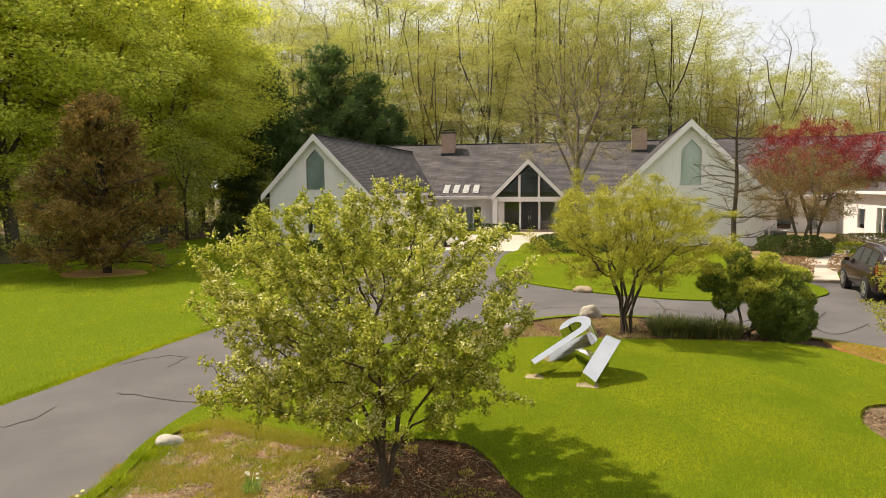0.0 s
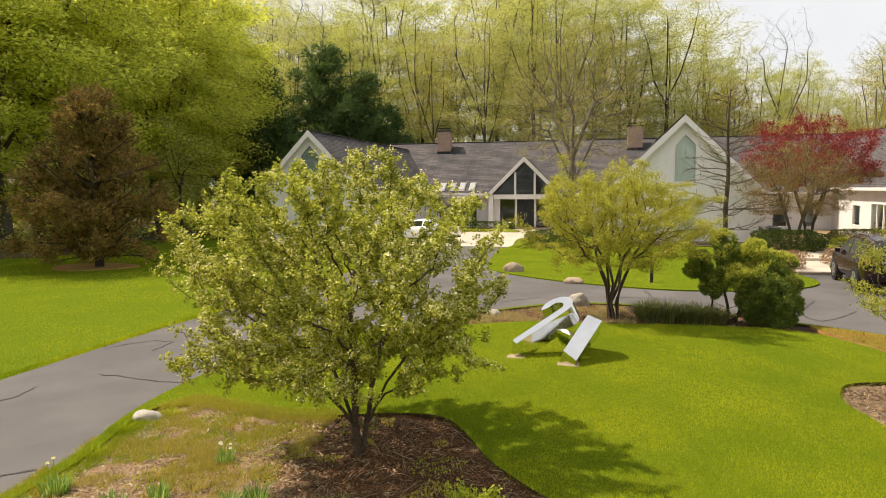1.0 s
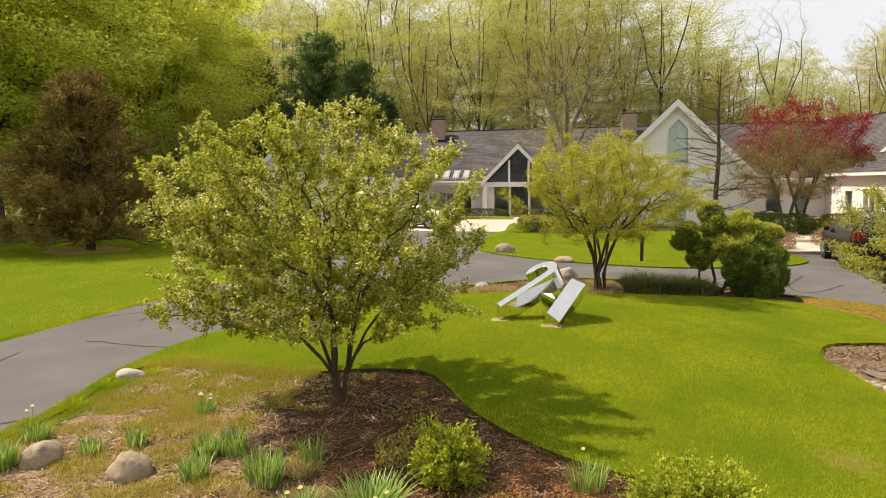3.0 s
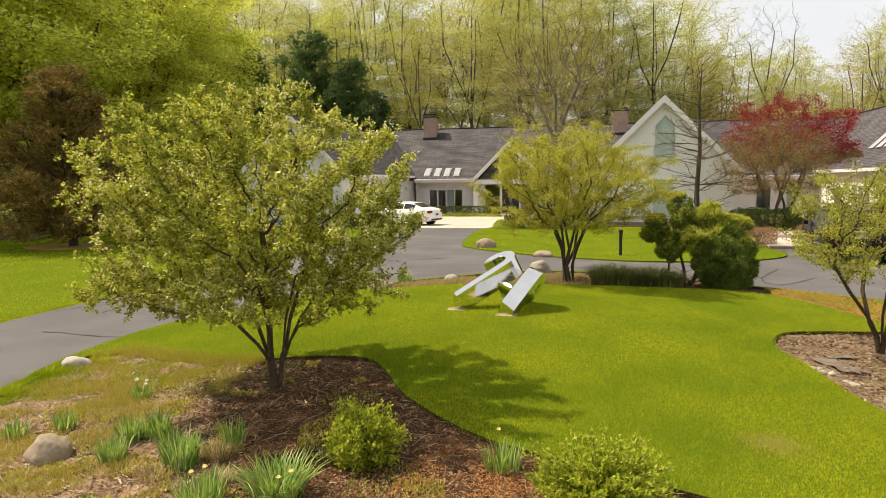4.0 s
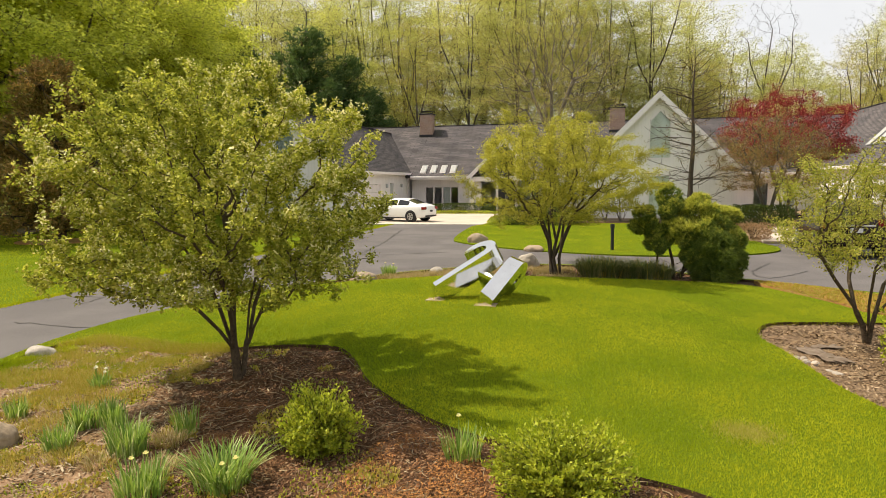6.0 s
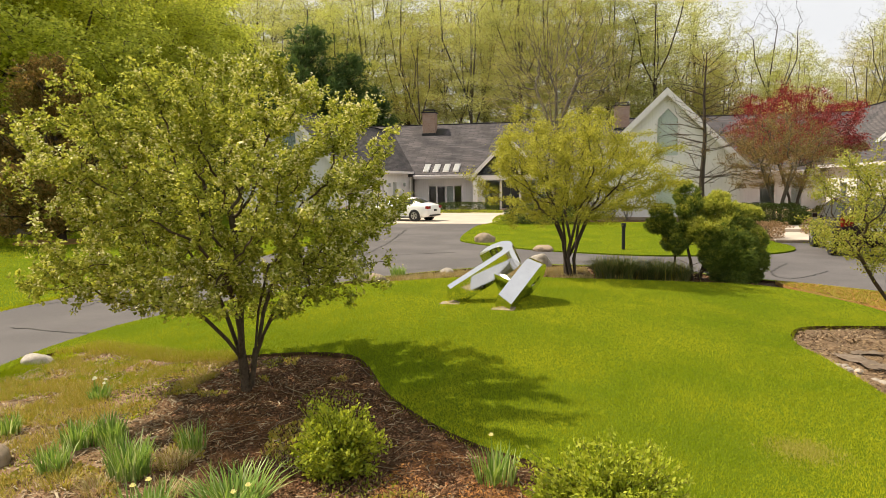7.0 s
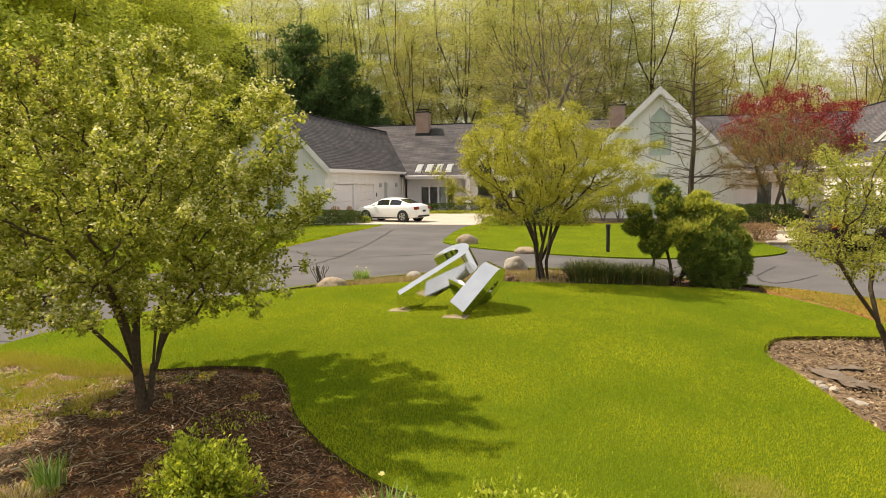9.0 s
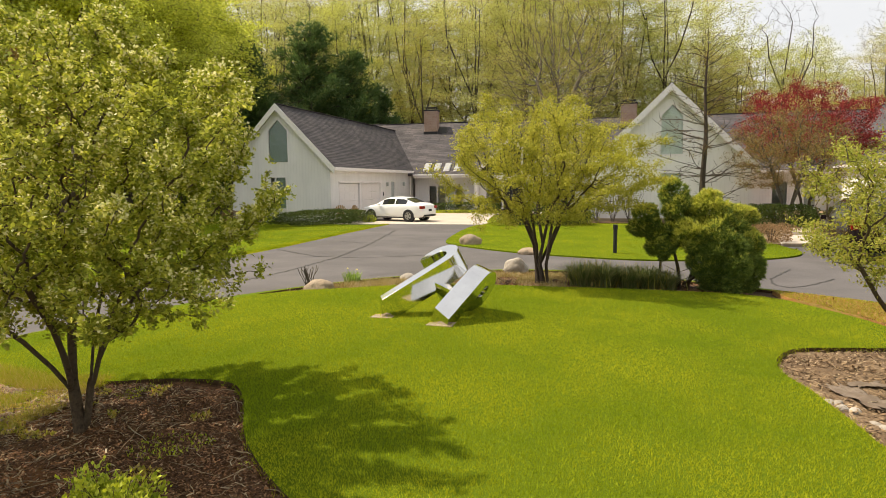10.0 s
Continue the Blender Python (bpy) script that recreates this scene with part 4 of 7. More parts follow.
for k in range(3):
    y = 46 + k * 1.2
    g = [(17.6, y), (19.0, y), (19.0, y + 0.8), (17.6, y + 0.8)]
    nrm = Vector((-1, 0, 1)).normalized()
    slab("skylight", [Vector((a, b, 3.3 + (a - 16.4))) + nrm * 0.12 for a, b in g], 0.12, M_frost, house, "frosted white roof window", down=-nrm)

# ---- trees ----
def tree(name, place, nodes, par, tip, crowns, label, category="tree", bark=M_bark, sides=5, most=None, group="", power=2.3, turn=0.0, corners=4, spray=9):
    """A trunk with limbs, and crowns: (part name, leaves, leaf size, material, scatter, label, (thickest limb, lowest, highest))."""
    rng = np.random.default_rng(len(nodes))
    ob = thing(name, label, category, place, turn, group)
    r = girths(par, tip, power, most)
    child("trunk", mesh_of("trunk", *tubes(nodes, par, r, sides), bark, True), ob)
    for pname, k, size, mat, spread, plabel, pick in crowns:
        thin = np.where((r < tip * pick[0]) & (nodes[:, 2] > pick[1]) & (nodes[:, 2] < pick[2]))[0]
        # leaves gather in sprays
        heads = rng.choice(thin, max(1, k // spray))
        who = np.repeat(heads, spray)
        k = len(who)
        t = rng.uniform(0, 1, (k, 1))
        at = nodes[who] * t + nodes[np.maximum(par[who], 0)] * (1 - t) + rng.normal(size=(k, 3)) * np.array([1.25, 1.25, 0.6]) * spread
        V, F = leaves(at, np.full(k, size), rng, aim=np.array([0, 0, 0.1]), level=1.3)
        if corners == 3:
            V, F = V.reshape(-1, 4, 3)[:, (0, 1, 3)].reshape(-1, 3), np.arange(3 * k).reshape(-1, 3)
        child(pname, mesh_of(pname, V, F, mat), ob, plabel)
    return ob


def swept(*pts, n=4):
    """Points along a bent stem."""
    P, out = [np.array(p, float) for p in pts], []
    for a, b in zip(P, P[1:]):
        out += [a + (b - a) * k / n for k in range(n)]
    return out + [P[-1]]


# the crabapple in the bed: a short trunk that forks into five, leaves in rosettes on spurs
def crabapple():
    rng = np.random.default_rng(5)
    tg = np.concatenate([dome(rng, 1250, (-0.34, 0.1, 2.28), (2.04, 1.96, 1.42), -0.85, 0.42), dome(rng, 420, (-0.12, -0.05, 1.42), (1.9, 1.8, 0.62), -1.0, 0.5)])
    tg = uneven(tg, (-0.35, 0, 1.8), 0.19, 1.0, 2.6)
    st = [swept((0, 0, -0.15), (-0.02, 0, 0.15), (-0.05, 0, 0.42), (-0.07, 0.03, 0.8), (-0.06, 0.06, 1.3), (-0.16, 0.1, 1.9)),
          swept((0.03, 0.02, 0.05), (0.055, 0.04, 0.25), (0.08, 0.06, 0.5), (0.12, 0.08, 0.9), (0.24, 0.12, 1.4)),
          swept((-0.05, 0, 0.38), (-0.12, 0.02, 0.55), (-0.25, 0.06, 0.85), (-0.5, 0.14, 1.3)),
          swept((-0.06, -0.02, 0.42), (-0.16, -0.1, 0.62), (-0.34, -0.2, 0.86), (-0.7, -0.25, 1.1)),
          swept((0.11, 0.05, 0.46), (0.2, 0.02, 0.66), (0.34, 0.04, 0.95), (0.6, 0.1, 1.3)),
          swept((-0.04, -0.03, 0.4), (0.02, -0.12, 0.66), (0.08, -0.3, 1.0), (0.16, -0.6, 1.4)),
          swept((0.1, 0.08, 0.5), (0.1, 0.22, 0.85), (0.14, 0.5, 1.3)), swept((0.18, 0.02, 0.62), (0.36, -0.1, 0.85), (0.75, -0.2, 1.06))]
    N, P = branched(3, st, tg, 0.085, 0.8, 0.15, 90, 0.0, 0.25)
    ob = thing("crabapple_tree", "spreading crabapple with yellow-green leaves and cream flower buds", "tree", (-3.16, 7.44, 0.15))
    r = girths(P, 0.0036, 2.25, 0.088)
    child("trunk", mesh_of("trunk", *tubes(N, P, r, 8), M_bark, True), ob)
    thin = np.where((r < 0.0036 * 2.4) & (N[:, 2] > 0.62))[0]
    who = rng.choice(thin, 10500)
    t = rng.uniform(0, 1, (len(who), 1))
    spur = N[who] * t + N[np.maximum(P[who], 0)] * (1 - t) + rng.normal(size=(len(who), 3)) * 0.042
    ax = N[who] - N[np.maximum(P[who], 0)]
    ax = ax / (np.linalg.norm(ax, axis=1)[:, None] + 1e-9) * 0.5 + np.array([0, 0, 0.8]) + rng.normal(size=ax.shape) * 0.25
    ax /= np.linalg.norm(ax, axis=1)[:, None]
    child("crown", mesh_of("crown", *rosettes(spur, ax, 10, 0.042, rng, 0.016), M_leaf_crab), ob, "fresh yellow-green leaves in rosettes")
    bloom = np.array([noise.noise(Vector(q * 1.1) + Vector((4, 1, 9))) for q in spur]) + rng.normal(size=len(spur)) * 0.24 > 0.14
    child("bud", mesh_of("bud", *rosettes(spur[bloom] + ax[bloom] * 0.035, ax[bloom], 6, 0.032, rng, 0.014), M_blossom), ob, "pale cream flower buds")


crabapple()
rng = np.random.default_rng(5)

# the golden tree across the lawn
tg = dome(rng, 1300, (0.1, 0, 2.32), (2.15, 1.95, 1.44), -0.8, 0.42)
tg = uneven(tg, (0.1, 0, 1.9), 0.32, 4.0, 2.6)
st = [swept((0.12 * math.cos(a), 0.12 * math.sin(a), -0.1), (0.13 * math.cos(a + 0.9 * math.sin(7 * a)), 0.13 * math.sin(a + 0.9 * math.sin(7 * a)), 0.4), (0.17 * math.cos(a - 0.3), 0.15 * math.sin(a - 0.3), 0.8), (0.42 * math.cos(a), 0.4 * math.sin(a), 1.4)) for a in np.linspace(0.3, 5.9, 8)]
N, P = branched(4, st, tg, 0.09, 0.8, 0.16, 70, -0.05, 0.2)
tree("serviceberry_tree", (-0.1, 16.3, 0.24), N, P, 0.0042, [("crown", 80000, 0.042, M_leaf_gold, 0.062, "golden green leaves", (2.4, 0.85, 99))], "vase-shaped multi-stem tree with golden green leaves", bark=M_barkdark, sides=6, power=2.0, most=0.03, spray=13)

# the small tree in the side bed
tg = dome(rng, 760, (0.15, 0.1, 1.95), (1.55, 1.5, 1.1), -0.75)
tg = uneven(tg, (0.1, 0, 1.7), 0.4, 7.0, 2.4)
st = [swept((0, 0, -0.1), (0.03, 0, 0.2), (0.1, 0.03, 0.5), (0.2, 0.1, 0.85), (0.55, 0.2, 1.3)), swept((-0.02, 0, -0.05), (-0.06, 0.02, 0.25), (-0.2, 0.0, 0.55), (-0.5, -0.1, 0.95), (-0.75, -0.2, 1.35)), swept((0, 0, 0.2), (-0.06, -0.15, 0.6), (-0.1, -0.4, 1.1)), swept((0.08, 0.03, 0.42), (0.3, -0.1, 0.75), (0.7, -0.25, 1.05)), swept((-0.18, 0, 0.5), (-0.2, 0.25, 0.9), (-0.1, 0.5, 1.4))]
N, P = branched(6, st, tg, 0.085, 0.8, 0.17, 70, 0, 0.3)
tree("young_crabapple", (4.68, 11.25, 0.05), N, P, 0.0042, [("crown", 30000, 0.038, M_leaf_young, 0.05, "yellow-green young leaves", (2.2, 0.5, 99))], "small spreading tree with sparse yellow-green leaves", bark=M_bark, sides=7, power=2.1, most=0.05, spray=16)

# red tree and budding tree before the east wing
tg = dome(rng, 800, (0, 0, 5.1), (3.9, 3.2, 2.6), -0.65)
tg = uneven(tg, (0, 0, 4.5), 0.3, 2.0, 2.2)
st = [swept((0.1 * math.cos(a), 0.1 * math.sin(a), -0.1), (0.3 * math.cos(a), 0.3 * math.sin(a), 1.2), (1.0 * math.cos(a), 0.8 * math.sin(a), 3.0)) for a in (0.4, 2.2, 3.6, 5.2)]
N, P = branched(7, st, tg, 0.2, 1.6, 0.3, 60, 0, 0.2)
tree("purple_leaf_plum", (11.5, 43.6, 0), N, P, 0.011, [("crown", 34000, 0.095, M_leaf_red, 0.15, "crimson leaves", (2.6, 3.2, 99)), ("bud", 15000, 0.08, M_leaf_bud, 0.14, "russet buds on the lower twigs", (2.4, 1.6, 4.2))], "round-headed tree with crimson leaves", bark=M_barkdark, most=0.13)
tg = dome(rng, 900, (0, 0, 3.6), (3.1, 2.5, 2.4), -0.75)
N, P = branched(8, st, tg, 0.2, 1.6, 0.3, 60, 0, 0.25)
tree("budding_tree", (9.4, 38.4, 0), N, P, 0.011, [("crown", 24000, 0.07, M_leaf_bud, 0.12, "russet and olive buds", (2.4, 1.2, 99))], "twiggy tree just breaking into tan buds", bark=M_barkgrey, most=0.1)


def tiered(seed, height, spread, low, droop=0.0, gap=0.5, per=5, shape=0.8, rise=0.12, belly=0.0):
    """A straight trunk with tiers of side branches; belly: the share of the height at which it is widest."""
    rng = np.random.default_rng(seed)
    nodes, par = [], []
    steps = int(height / 0.25)
    for k in range(steps + 1):
        nodes.append(np.array([0.03 * math.sin(k * 0.5), 0.03 * math.cos(k * 0.7), k * height / steps - 0.1]))
        par.append(k - 1)
    z = low
    while z < height - 0.3:
        for _ in range(per):
            a = rng.uniform(0, 2 * np.pi)
            u = (z - low) / (height - low)
            f = (1 - u) ** shape
            if u < belly:
                f *= 0.72 + 0.28 * u / belly
            L = spread * f * rng.uniform(0.7, 1.1) + 0.15
            root = int(z / height * steps)
            last, d = root, np.array([math.cos(a), math.sin(a), rise + 0.5 * u])
            p = nodes[root].copy()
            n = max(3, int(L / 0.22))
            for q in range(n):
                d = d + rng.normal(size=3) * 0.12 + np.array([0, 0, 0.02 - droop])
                d /= np.linalg.norm(d)
                p = p + d * L / n
                nodes.append(p.copy())
                par.append(last)
                last = len(nodes) - 1
                if q > 0 and rng.random() < 0.75:
                    e = d + rng.normal(size=3) * 0.7
                    e /= np.linalg.norm(e)
                    nodes.append(p + e * L / n * 1.3)
                    par.append(last)
        z += gap * rng.uniform(0.7, 1.2)
    return np.array(nodes), np.array(par)


N, P = tiered(11, 7.7, 2.1, 2.0, 0.012, 0.3, 4, 0.55, 0.05)
tree("larch_tree", (4.38, 28.5, 0), N, P, 0.006, [("crown", 2200, 0.05, M_leaf_bud, 0.08, "sparse tan new needles", (2.5, 3.0, 99))], "straight sparse larch with bare horizontal branches", bark=M_barkdark, power=2.0, most=0.1)

# tall thin-leaved tree by the entrance
tg = dome(rng, 2600, (0, 0, 9.6), (5.6, 4.4, 5.7), -0.75, 0.5)
st = [swept((0, 0, -0.1), (0.05, 0, 1.5), (0.0, 0.05, 3.4), (0.1, 0, 5.6), (0.0, 0.1, 9.0))] + [swept((0, 0.02, z), (0.7 * math.cos(a), 0.6 * math.sin(a), z + 1.7), (1.7 * math.cos(a), 1.4 * math.sin(a), z + 3.8)) for a, z in ((0.2, 3.4), (1.9, 4.2), (3.3, 3.7), (4.8, 4.6), (2.6, 5.2), (5.8, 5.4))]
N, P = branched(9, st, tg, 0.28, 2.2, 0.34, 90, -0.08, 0.24)
tree("honey_locust", (-2.6, 49.6, 0), N, P, 0.0095, [("crown", 30000, 0.06, M_leaf_tan, 0.16, "tiny olive buds", (2.0, 4.0, 99))], "tall open-branched tree with tiny olive buds", bark=M_barkpale, power=2.0, most=0.3)


def wood_tree(seed, height, radius, low, count, size, mat, bark, lean=0.5, name="woodland_tree", label="slender woodland tree in pale spring leaf", scatter=0.34, targets=700, spray=40, limbs=4, fork=0.34, step=0.55, kill=0.8, tip=0.0125):
    """A trunk that forks into rising, bent limbs."""
    rng = np.random.default_rng(seed)
    tg = dome(rng, targets, (0, 0, (height + low) / 2), (radius, radius, (height - low) / 2), -1, 0.55)
    tg = uneven(tg, (0, 0, (height + low) / 2), 0.28, seed * 0.7, 2.4)
    bend = rng.normal(size=2) * lean
    f = np.array([bend[0] * 0.5, bend[1] * 0.5, height * fork])
    top = np.array([bend[0], bend[1], height * 0.8])
    st = [swept((0, 0, -0.2), f * np.array([0.3, 0.7, 0.5]), f, (f + top) / 2 + rng.normal(size=3) * 0.3, top, n=4)]
    a0 = rng.uniform(0, 6.28)
    for k in range(limbs):
        a = a0 + k * 6.28 / limbs + rng.normal() * 0.4
        p = f + (top - f) * rng.uniform(0.0, 0.35)
        out, up = radius * rng.uniform(0.35, 0.7), (height - p[2]) * rng.uniform(0.4, 0.72)
        d = np.array([math.cos(a), math.sin(a), 0])
        st.append(swept(p, p + d * out * 0.45 + np.array([0, 0, up * 0.3]), p + d * out * 0.8 + np.array([0, 0, up * 0.65]) + rng.normal(size=3) * 0.2, p + d * out + np.array([0, 0, up]), n=3))
    N, P = branched(seed, st, tg, step, 4.0, kill, 90, -0.12, 0.18)
    crowns = [("crown", count, size, mat, scatter, "", (2.2, low - 1, 99))] if count else []
    return tree(name, (0, 0, 0), N, P, tip, crowns, label, bark=bark, sides=3, power=1.9, group="woods behind the house", corners=3, spray=spray)


def planted(first, spots, rng, low=0.85, high=1.12):
    """Copies of a tree at the spots; the first one moves to the first spot."""
    for k, (x, y, *s) in enumerate(spots):
        s = s[0] if s else rng.uniform(low, high)
        m = pose(x, y, 0, 0, 0, rng.uniform(0, 360)) @ Matrix.Diagonal((s * 1.15, s * 1.15, s * rng.uniform(0.94, 1.06), 1))
        if k == 0:
            first.matrix_world = m
        else:
            copy_thing(first, m)


rng = np.random.default_rng(21)
kinds = [wood_tree(31, 24, 4.0, 5, 24000, 0.19, M_leaf_wood, M_barkgrey), wood_tree(32, 25, 4.2, 7, 21000, 0.18, M_leaf_spring, M_barkdark, 0.9), wood_tree(33, 23, 4.0, 5, 17000, 0.15, M_leaf_tan, M_barkgrey, 0.8), wood_tree(34, 24, 3.8, 4, 24000, 0.19, M_leaf_wood, M_barkdark, 1.0, limbs=3), wood_tree(36, 23, 4.4, 4, 27000, 0.19, M_leaf_spring, M_barkgrey, limbs=5, fork=0.25), wood_tree(38, 23, 3.6, 7, 0, 0.1, M_leaf_tan, M_barkgrey, 0.6, label="bare grey woodland tree not yet in leaf", targets=2400, step=0.42, kill=0.5, tip=0.0055)]
spots = [[] for _ in kinds]
for row, (y0, x0, x1, gap) in enumerate(((73, -36, 7, 4.0), (80, -48, 11, 4.0), (88, -60, 13, 4.4))):
    x = x0
    while x < x1:
        kind = rng.choice(6, p=(0.2, 0.2, 0.17, 0.2, 0.2, 0.03))
        spots[kind].append((x + rng.normal() * 0.8, y0 + rng.normal() * 1.6, rng.uniform(0.98, 1.2) * (1 - 0.2 * min(1, max(0, x + 2) / 12))))
        x += gap * rng.uniform(0.6, 1.4)
# lower trees beyond the east wing
for x, y, s, k in ((13, 78, 0.74, 2), (17, 80, 0.62, 3), (23, 78, 0.58, 0), (26.5, 79, 0.76, 2), (28.6, 84, 0.86, 2), (30, 80, 0.84, 4), (32, 86, 0.86, 2), (35, 79, 0.82, 4), (38, 86, 0.82, 2), (42, 80, 0.76, 1), (47, 84, 0.72, 3), (11.5, 83, 0.8, 0), (14.5, 88, 0.76, 2), (19, 76, 0.5, 4), (22, 90, 0.68, 3), (25, 76, 0.48, 2), (28, 91, 0.58, 4), (31, 75, 0.48, 4), (21.4, 82, 0.78, 4), (27.5, 83, 0.56, 2), (16, 92, 0.72, 1), (19.5, 89, 0.64, 4), (24.5, 92, 0.62, 1), (36, 90, 0.7, 4), (12.5, 91, 0.8, 4), (33, 82, 0.58, 4), (40, 92, 0.76, 1), (16, 74, 0.52, 2), (40, 76, 0.58, 2), (44, 90, 0.7, 0), (50, 78, 0.68, 1), (17.4, 79, 0.84, 5), (28.6, 79, 0.82, 5)):
    spots[k].append((x, y, s))
for k, s in zip(kinds, spots):
    planted(k, s, rng)
# undergrowth at the wood's edge
sapling = wood_tree(37, 8, 2.0, 0.8, 5000, 0.19, M_leaf_wood, M_barkdark, 0.3, "woodland_sapling", "leafy sapling at the edge of the woods", 0.26, 220)
planted(sapling, [(x + rng.normal(), 76 + rng.normal() * 3.5) for x in np.arange(-34, 46, 2.2)] + [(-30, 55), (-33, 61), (-37, 50), (-41, 60), (-45, 52), (-48, 60), (-52, 41), (-56, 52), (-60, 42), (-64, 52), (-58, 33), (-50, 27), (-66, 36), (-36, 34), (-42, 31), (-70, 44), (-30.5, 43.5), (-32, 38)], rng, 0.7, 1.3)

# full maples on the west side
maple = wood_tree(41, 20, 6.0, 0.8, 84000, 0.23, M_leaf_maple, M_barkgrey, name="maple_tree", label="tall maple in dense yellow-green spring leaf", scatter=0.32, targets=1500, spray=44, limbs=6, fork=0.16)
planted(maple, [(-34.3, 46), (-39, 39), (-40.5, 57), (-43, 64), (-34.5, 32.5), (-37, 51), (-48, 40), (-37, 29.5)], rng, 1.08, 1.2)


def conifer(name, place, seed, height, radius, low, mat, bark, count, needles, length, label, spread=0.7, width=0.02, gap=0.55, per=6, shape=0.8, rise=0.12, belly=0.0, thin_at=0.05, clump=6, puff=0.15):
    """Trunk, tiers of limbs and needle tufts."""
    N, P = tiered(seed, height, radius, low, 0.01, gap, per, shape, rise, belly)
    rng = np.random.default_rng(seed)
    ob = thing(name, label, "tree", place)
    r = girths(P, 0.012, 2.0, 0.22)
    child("trunk", mesh_of("trunk", *tubes(N, P, r, 3), bark, True), ob)
    thin = np.where((r < thin_at) & (N[:, 2] > low))[0]
    who = np.repeat(rng.choice(thin, count // clump), clump)
    at = N[who] + rng.normal(size=(len(who), 3)) * puff
    out = at * np.array([1, 1, 0])
    out = out / (np.linalg.norm(out, axis=1)[:, None] + 1e-6) + np.array([0, 0, 0.5])
    child("crown", mesh_of("crown", *tufts(at, out, length, needles, rng, width, spread), mat), ob)
    return ob


conifer("browned_pine", (-22.4, 25.6, 0), 51, 8.0, 4.2, 0.55, M_needle_brown, M_barkdark, 13000, 8, 0.2, "broad pine with brown and dull green needles", 0.9, 0.05, 0.4, 8, 0.72, 0.3, 0.3, clump=40, puff=0.2)
pine = conifer("white_pine", (-33.5, 62, 0), 52, 16, 6.4, 1.0, M_needle, M_barkdark, 5200, 8, 0.6, "tall dark green white pine", 0.7, 0.1, 1.05, 9, 0.62, 0.1, 0.25, clump=14, puff=0.3)
for x, y, s in ((-29.2, 66, 1.15), (-25.4, 67.5, 0.98), (-36.5, 66, 0.95), (-22.5, 69, 0.72), (-30, 58, 0.66), (-26.5, 60, 0.55)):
    copy_thing(pine, pose(x, y, 0, 0, 0, 77 * s) @ Matrix.Diagonal((s, s, s, 1)))


# the woods go on behind
def far_woods():
    rng = np.random.default_rng(61)
    for depth, n, tall, mat in ((98, 30000, 1.0, M_leaf_olive), (112, 34000, 1.35, M_leaf_wood)):
        x = -140 + 215 * rng.uniform(0, 1, n)
        y = np.where(x < -62, depth - (-62 - x) * 1.25, depth) + rng.normal(size=n) * 2.0
        top = np.array([13 + 6 * noise.noise(Vector((q * 0.09, depth, 0))) + 3 * noise.noise(Vector((q * 0.4, 3, depth))) for q in x]) * tall
        top = np.where(x > 12, top * 0.8, top)
        at = np.c_[x, y, top * rng.uniform(0, 1, n) ** 0.8]
        V, F = leaves(at, np.full(n, 0.8), rng, level=0.6)
        V, F = V.reshape(-1, 4, 3)[:, (0, 1, 3)].reshape(-1, 3), np.arange(3 * n).reshape(-1, 3)
        solo("distant_woods", mesh_of("distant_woods", V, F, mat), "olive green mass of woods in the distance", "woods", kind="stuff")
    # and an unseen ring added behind the camera, to darken reflections
    n = 26000
    a = rng.uniform(-0.25, 3.4, n)
    d = 62 + rng.normal(size=n) * 3
    at = np.c_[d * np.cos(a), -d * np.sin(a), (15 + 4 * np.sin(a * 9) + 3 * np.sin(a * 23)) * rng.uniform(0, 1, n) ** 0.8]
    V, F = leaves(at, np.full(n, 1.1), rng, level=0.6)
    V, F = V.reshape(-1, 4, 3)[:, (0, 1, 3)].reshape(-1, 3), np.arange(3 * n).reshape(-1, 3)
    solo("distant_woods", mesh_of("distant_woods", V, F, M_leaf_olive), "unseen olive green woods added behind the camera for reflections", "woods", kind="stuff")


far_woods()


def undergrowth():
    """Low saplings and brush between the trunks on the west side."""
    rng = np.random.default_rng(64)
    P = scattered([(-31, 31), (-29.5, 40), (-31, 50), (-26, 53), (-25, 68), (-60, 75), (-90, 60), (-70, 28)], 420, rng)
    h = rng.uniform(0.8, 3.4, len(P))
    who = np.repeat(np.arange(len(P)), 60)
    v = rng.normal(size=(len(who), 3))
    v /= np.linalg.norm(v, axis=1)[:, None]
    at = np.c_[P[who], h[who] * 0.5] + v * np.c_[h[who] * 0.6, h[who] * 0.6, h[who] * 0.5] * rng.uniform(0.5, 1.1, (len(who), 1))
    V, F = leaves(at, np.full(len(at), 0.36), rng, level=1.0)
    V, F = V.reshape(-1, 4, 3)[:, (0, 1, 3)].reshape(-1, 3), np.arange(3 * len(at)).reshape(-1, 3)
    solo("undergrowth", mesh_of("undergrowth", V, F, M_leaf_wood), "leafy brush between the woodland trunks", "undergrowth", kind="stuff")


undergrowth()

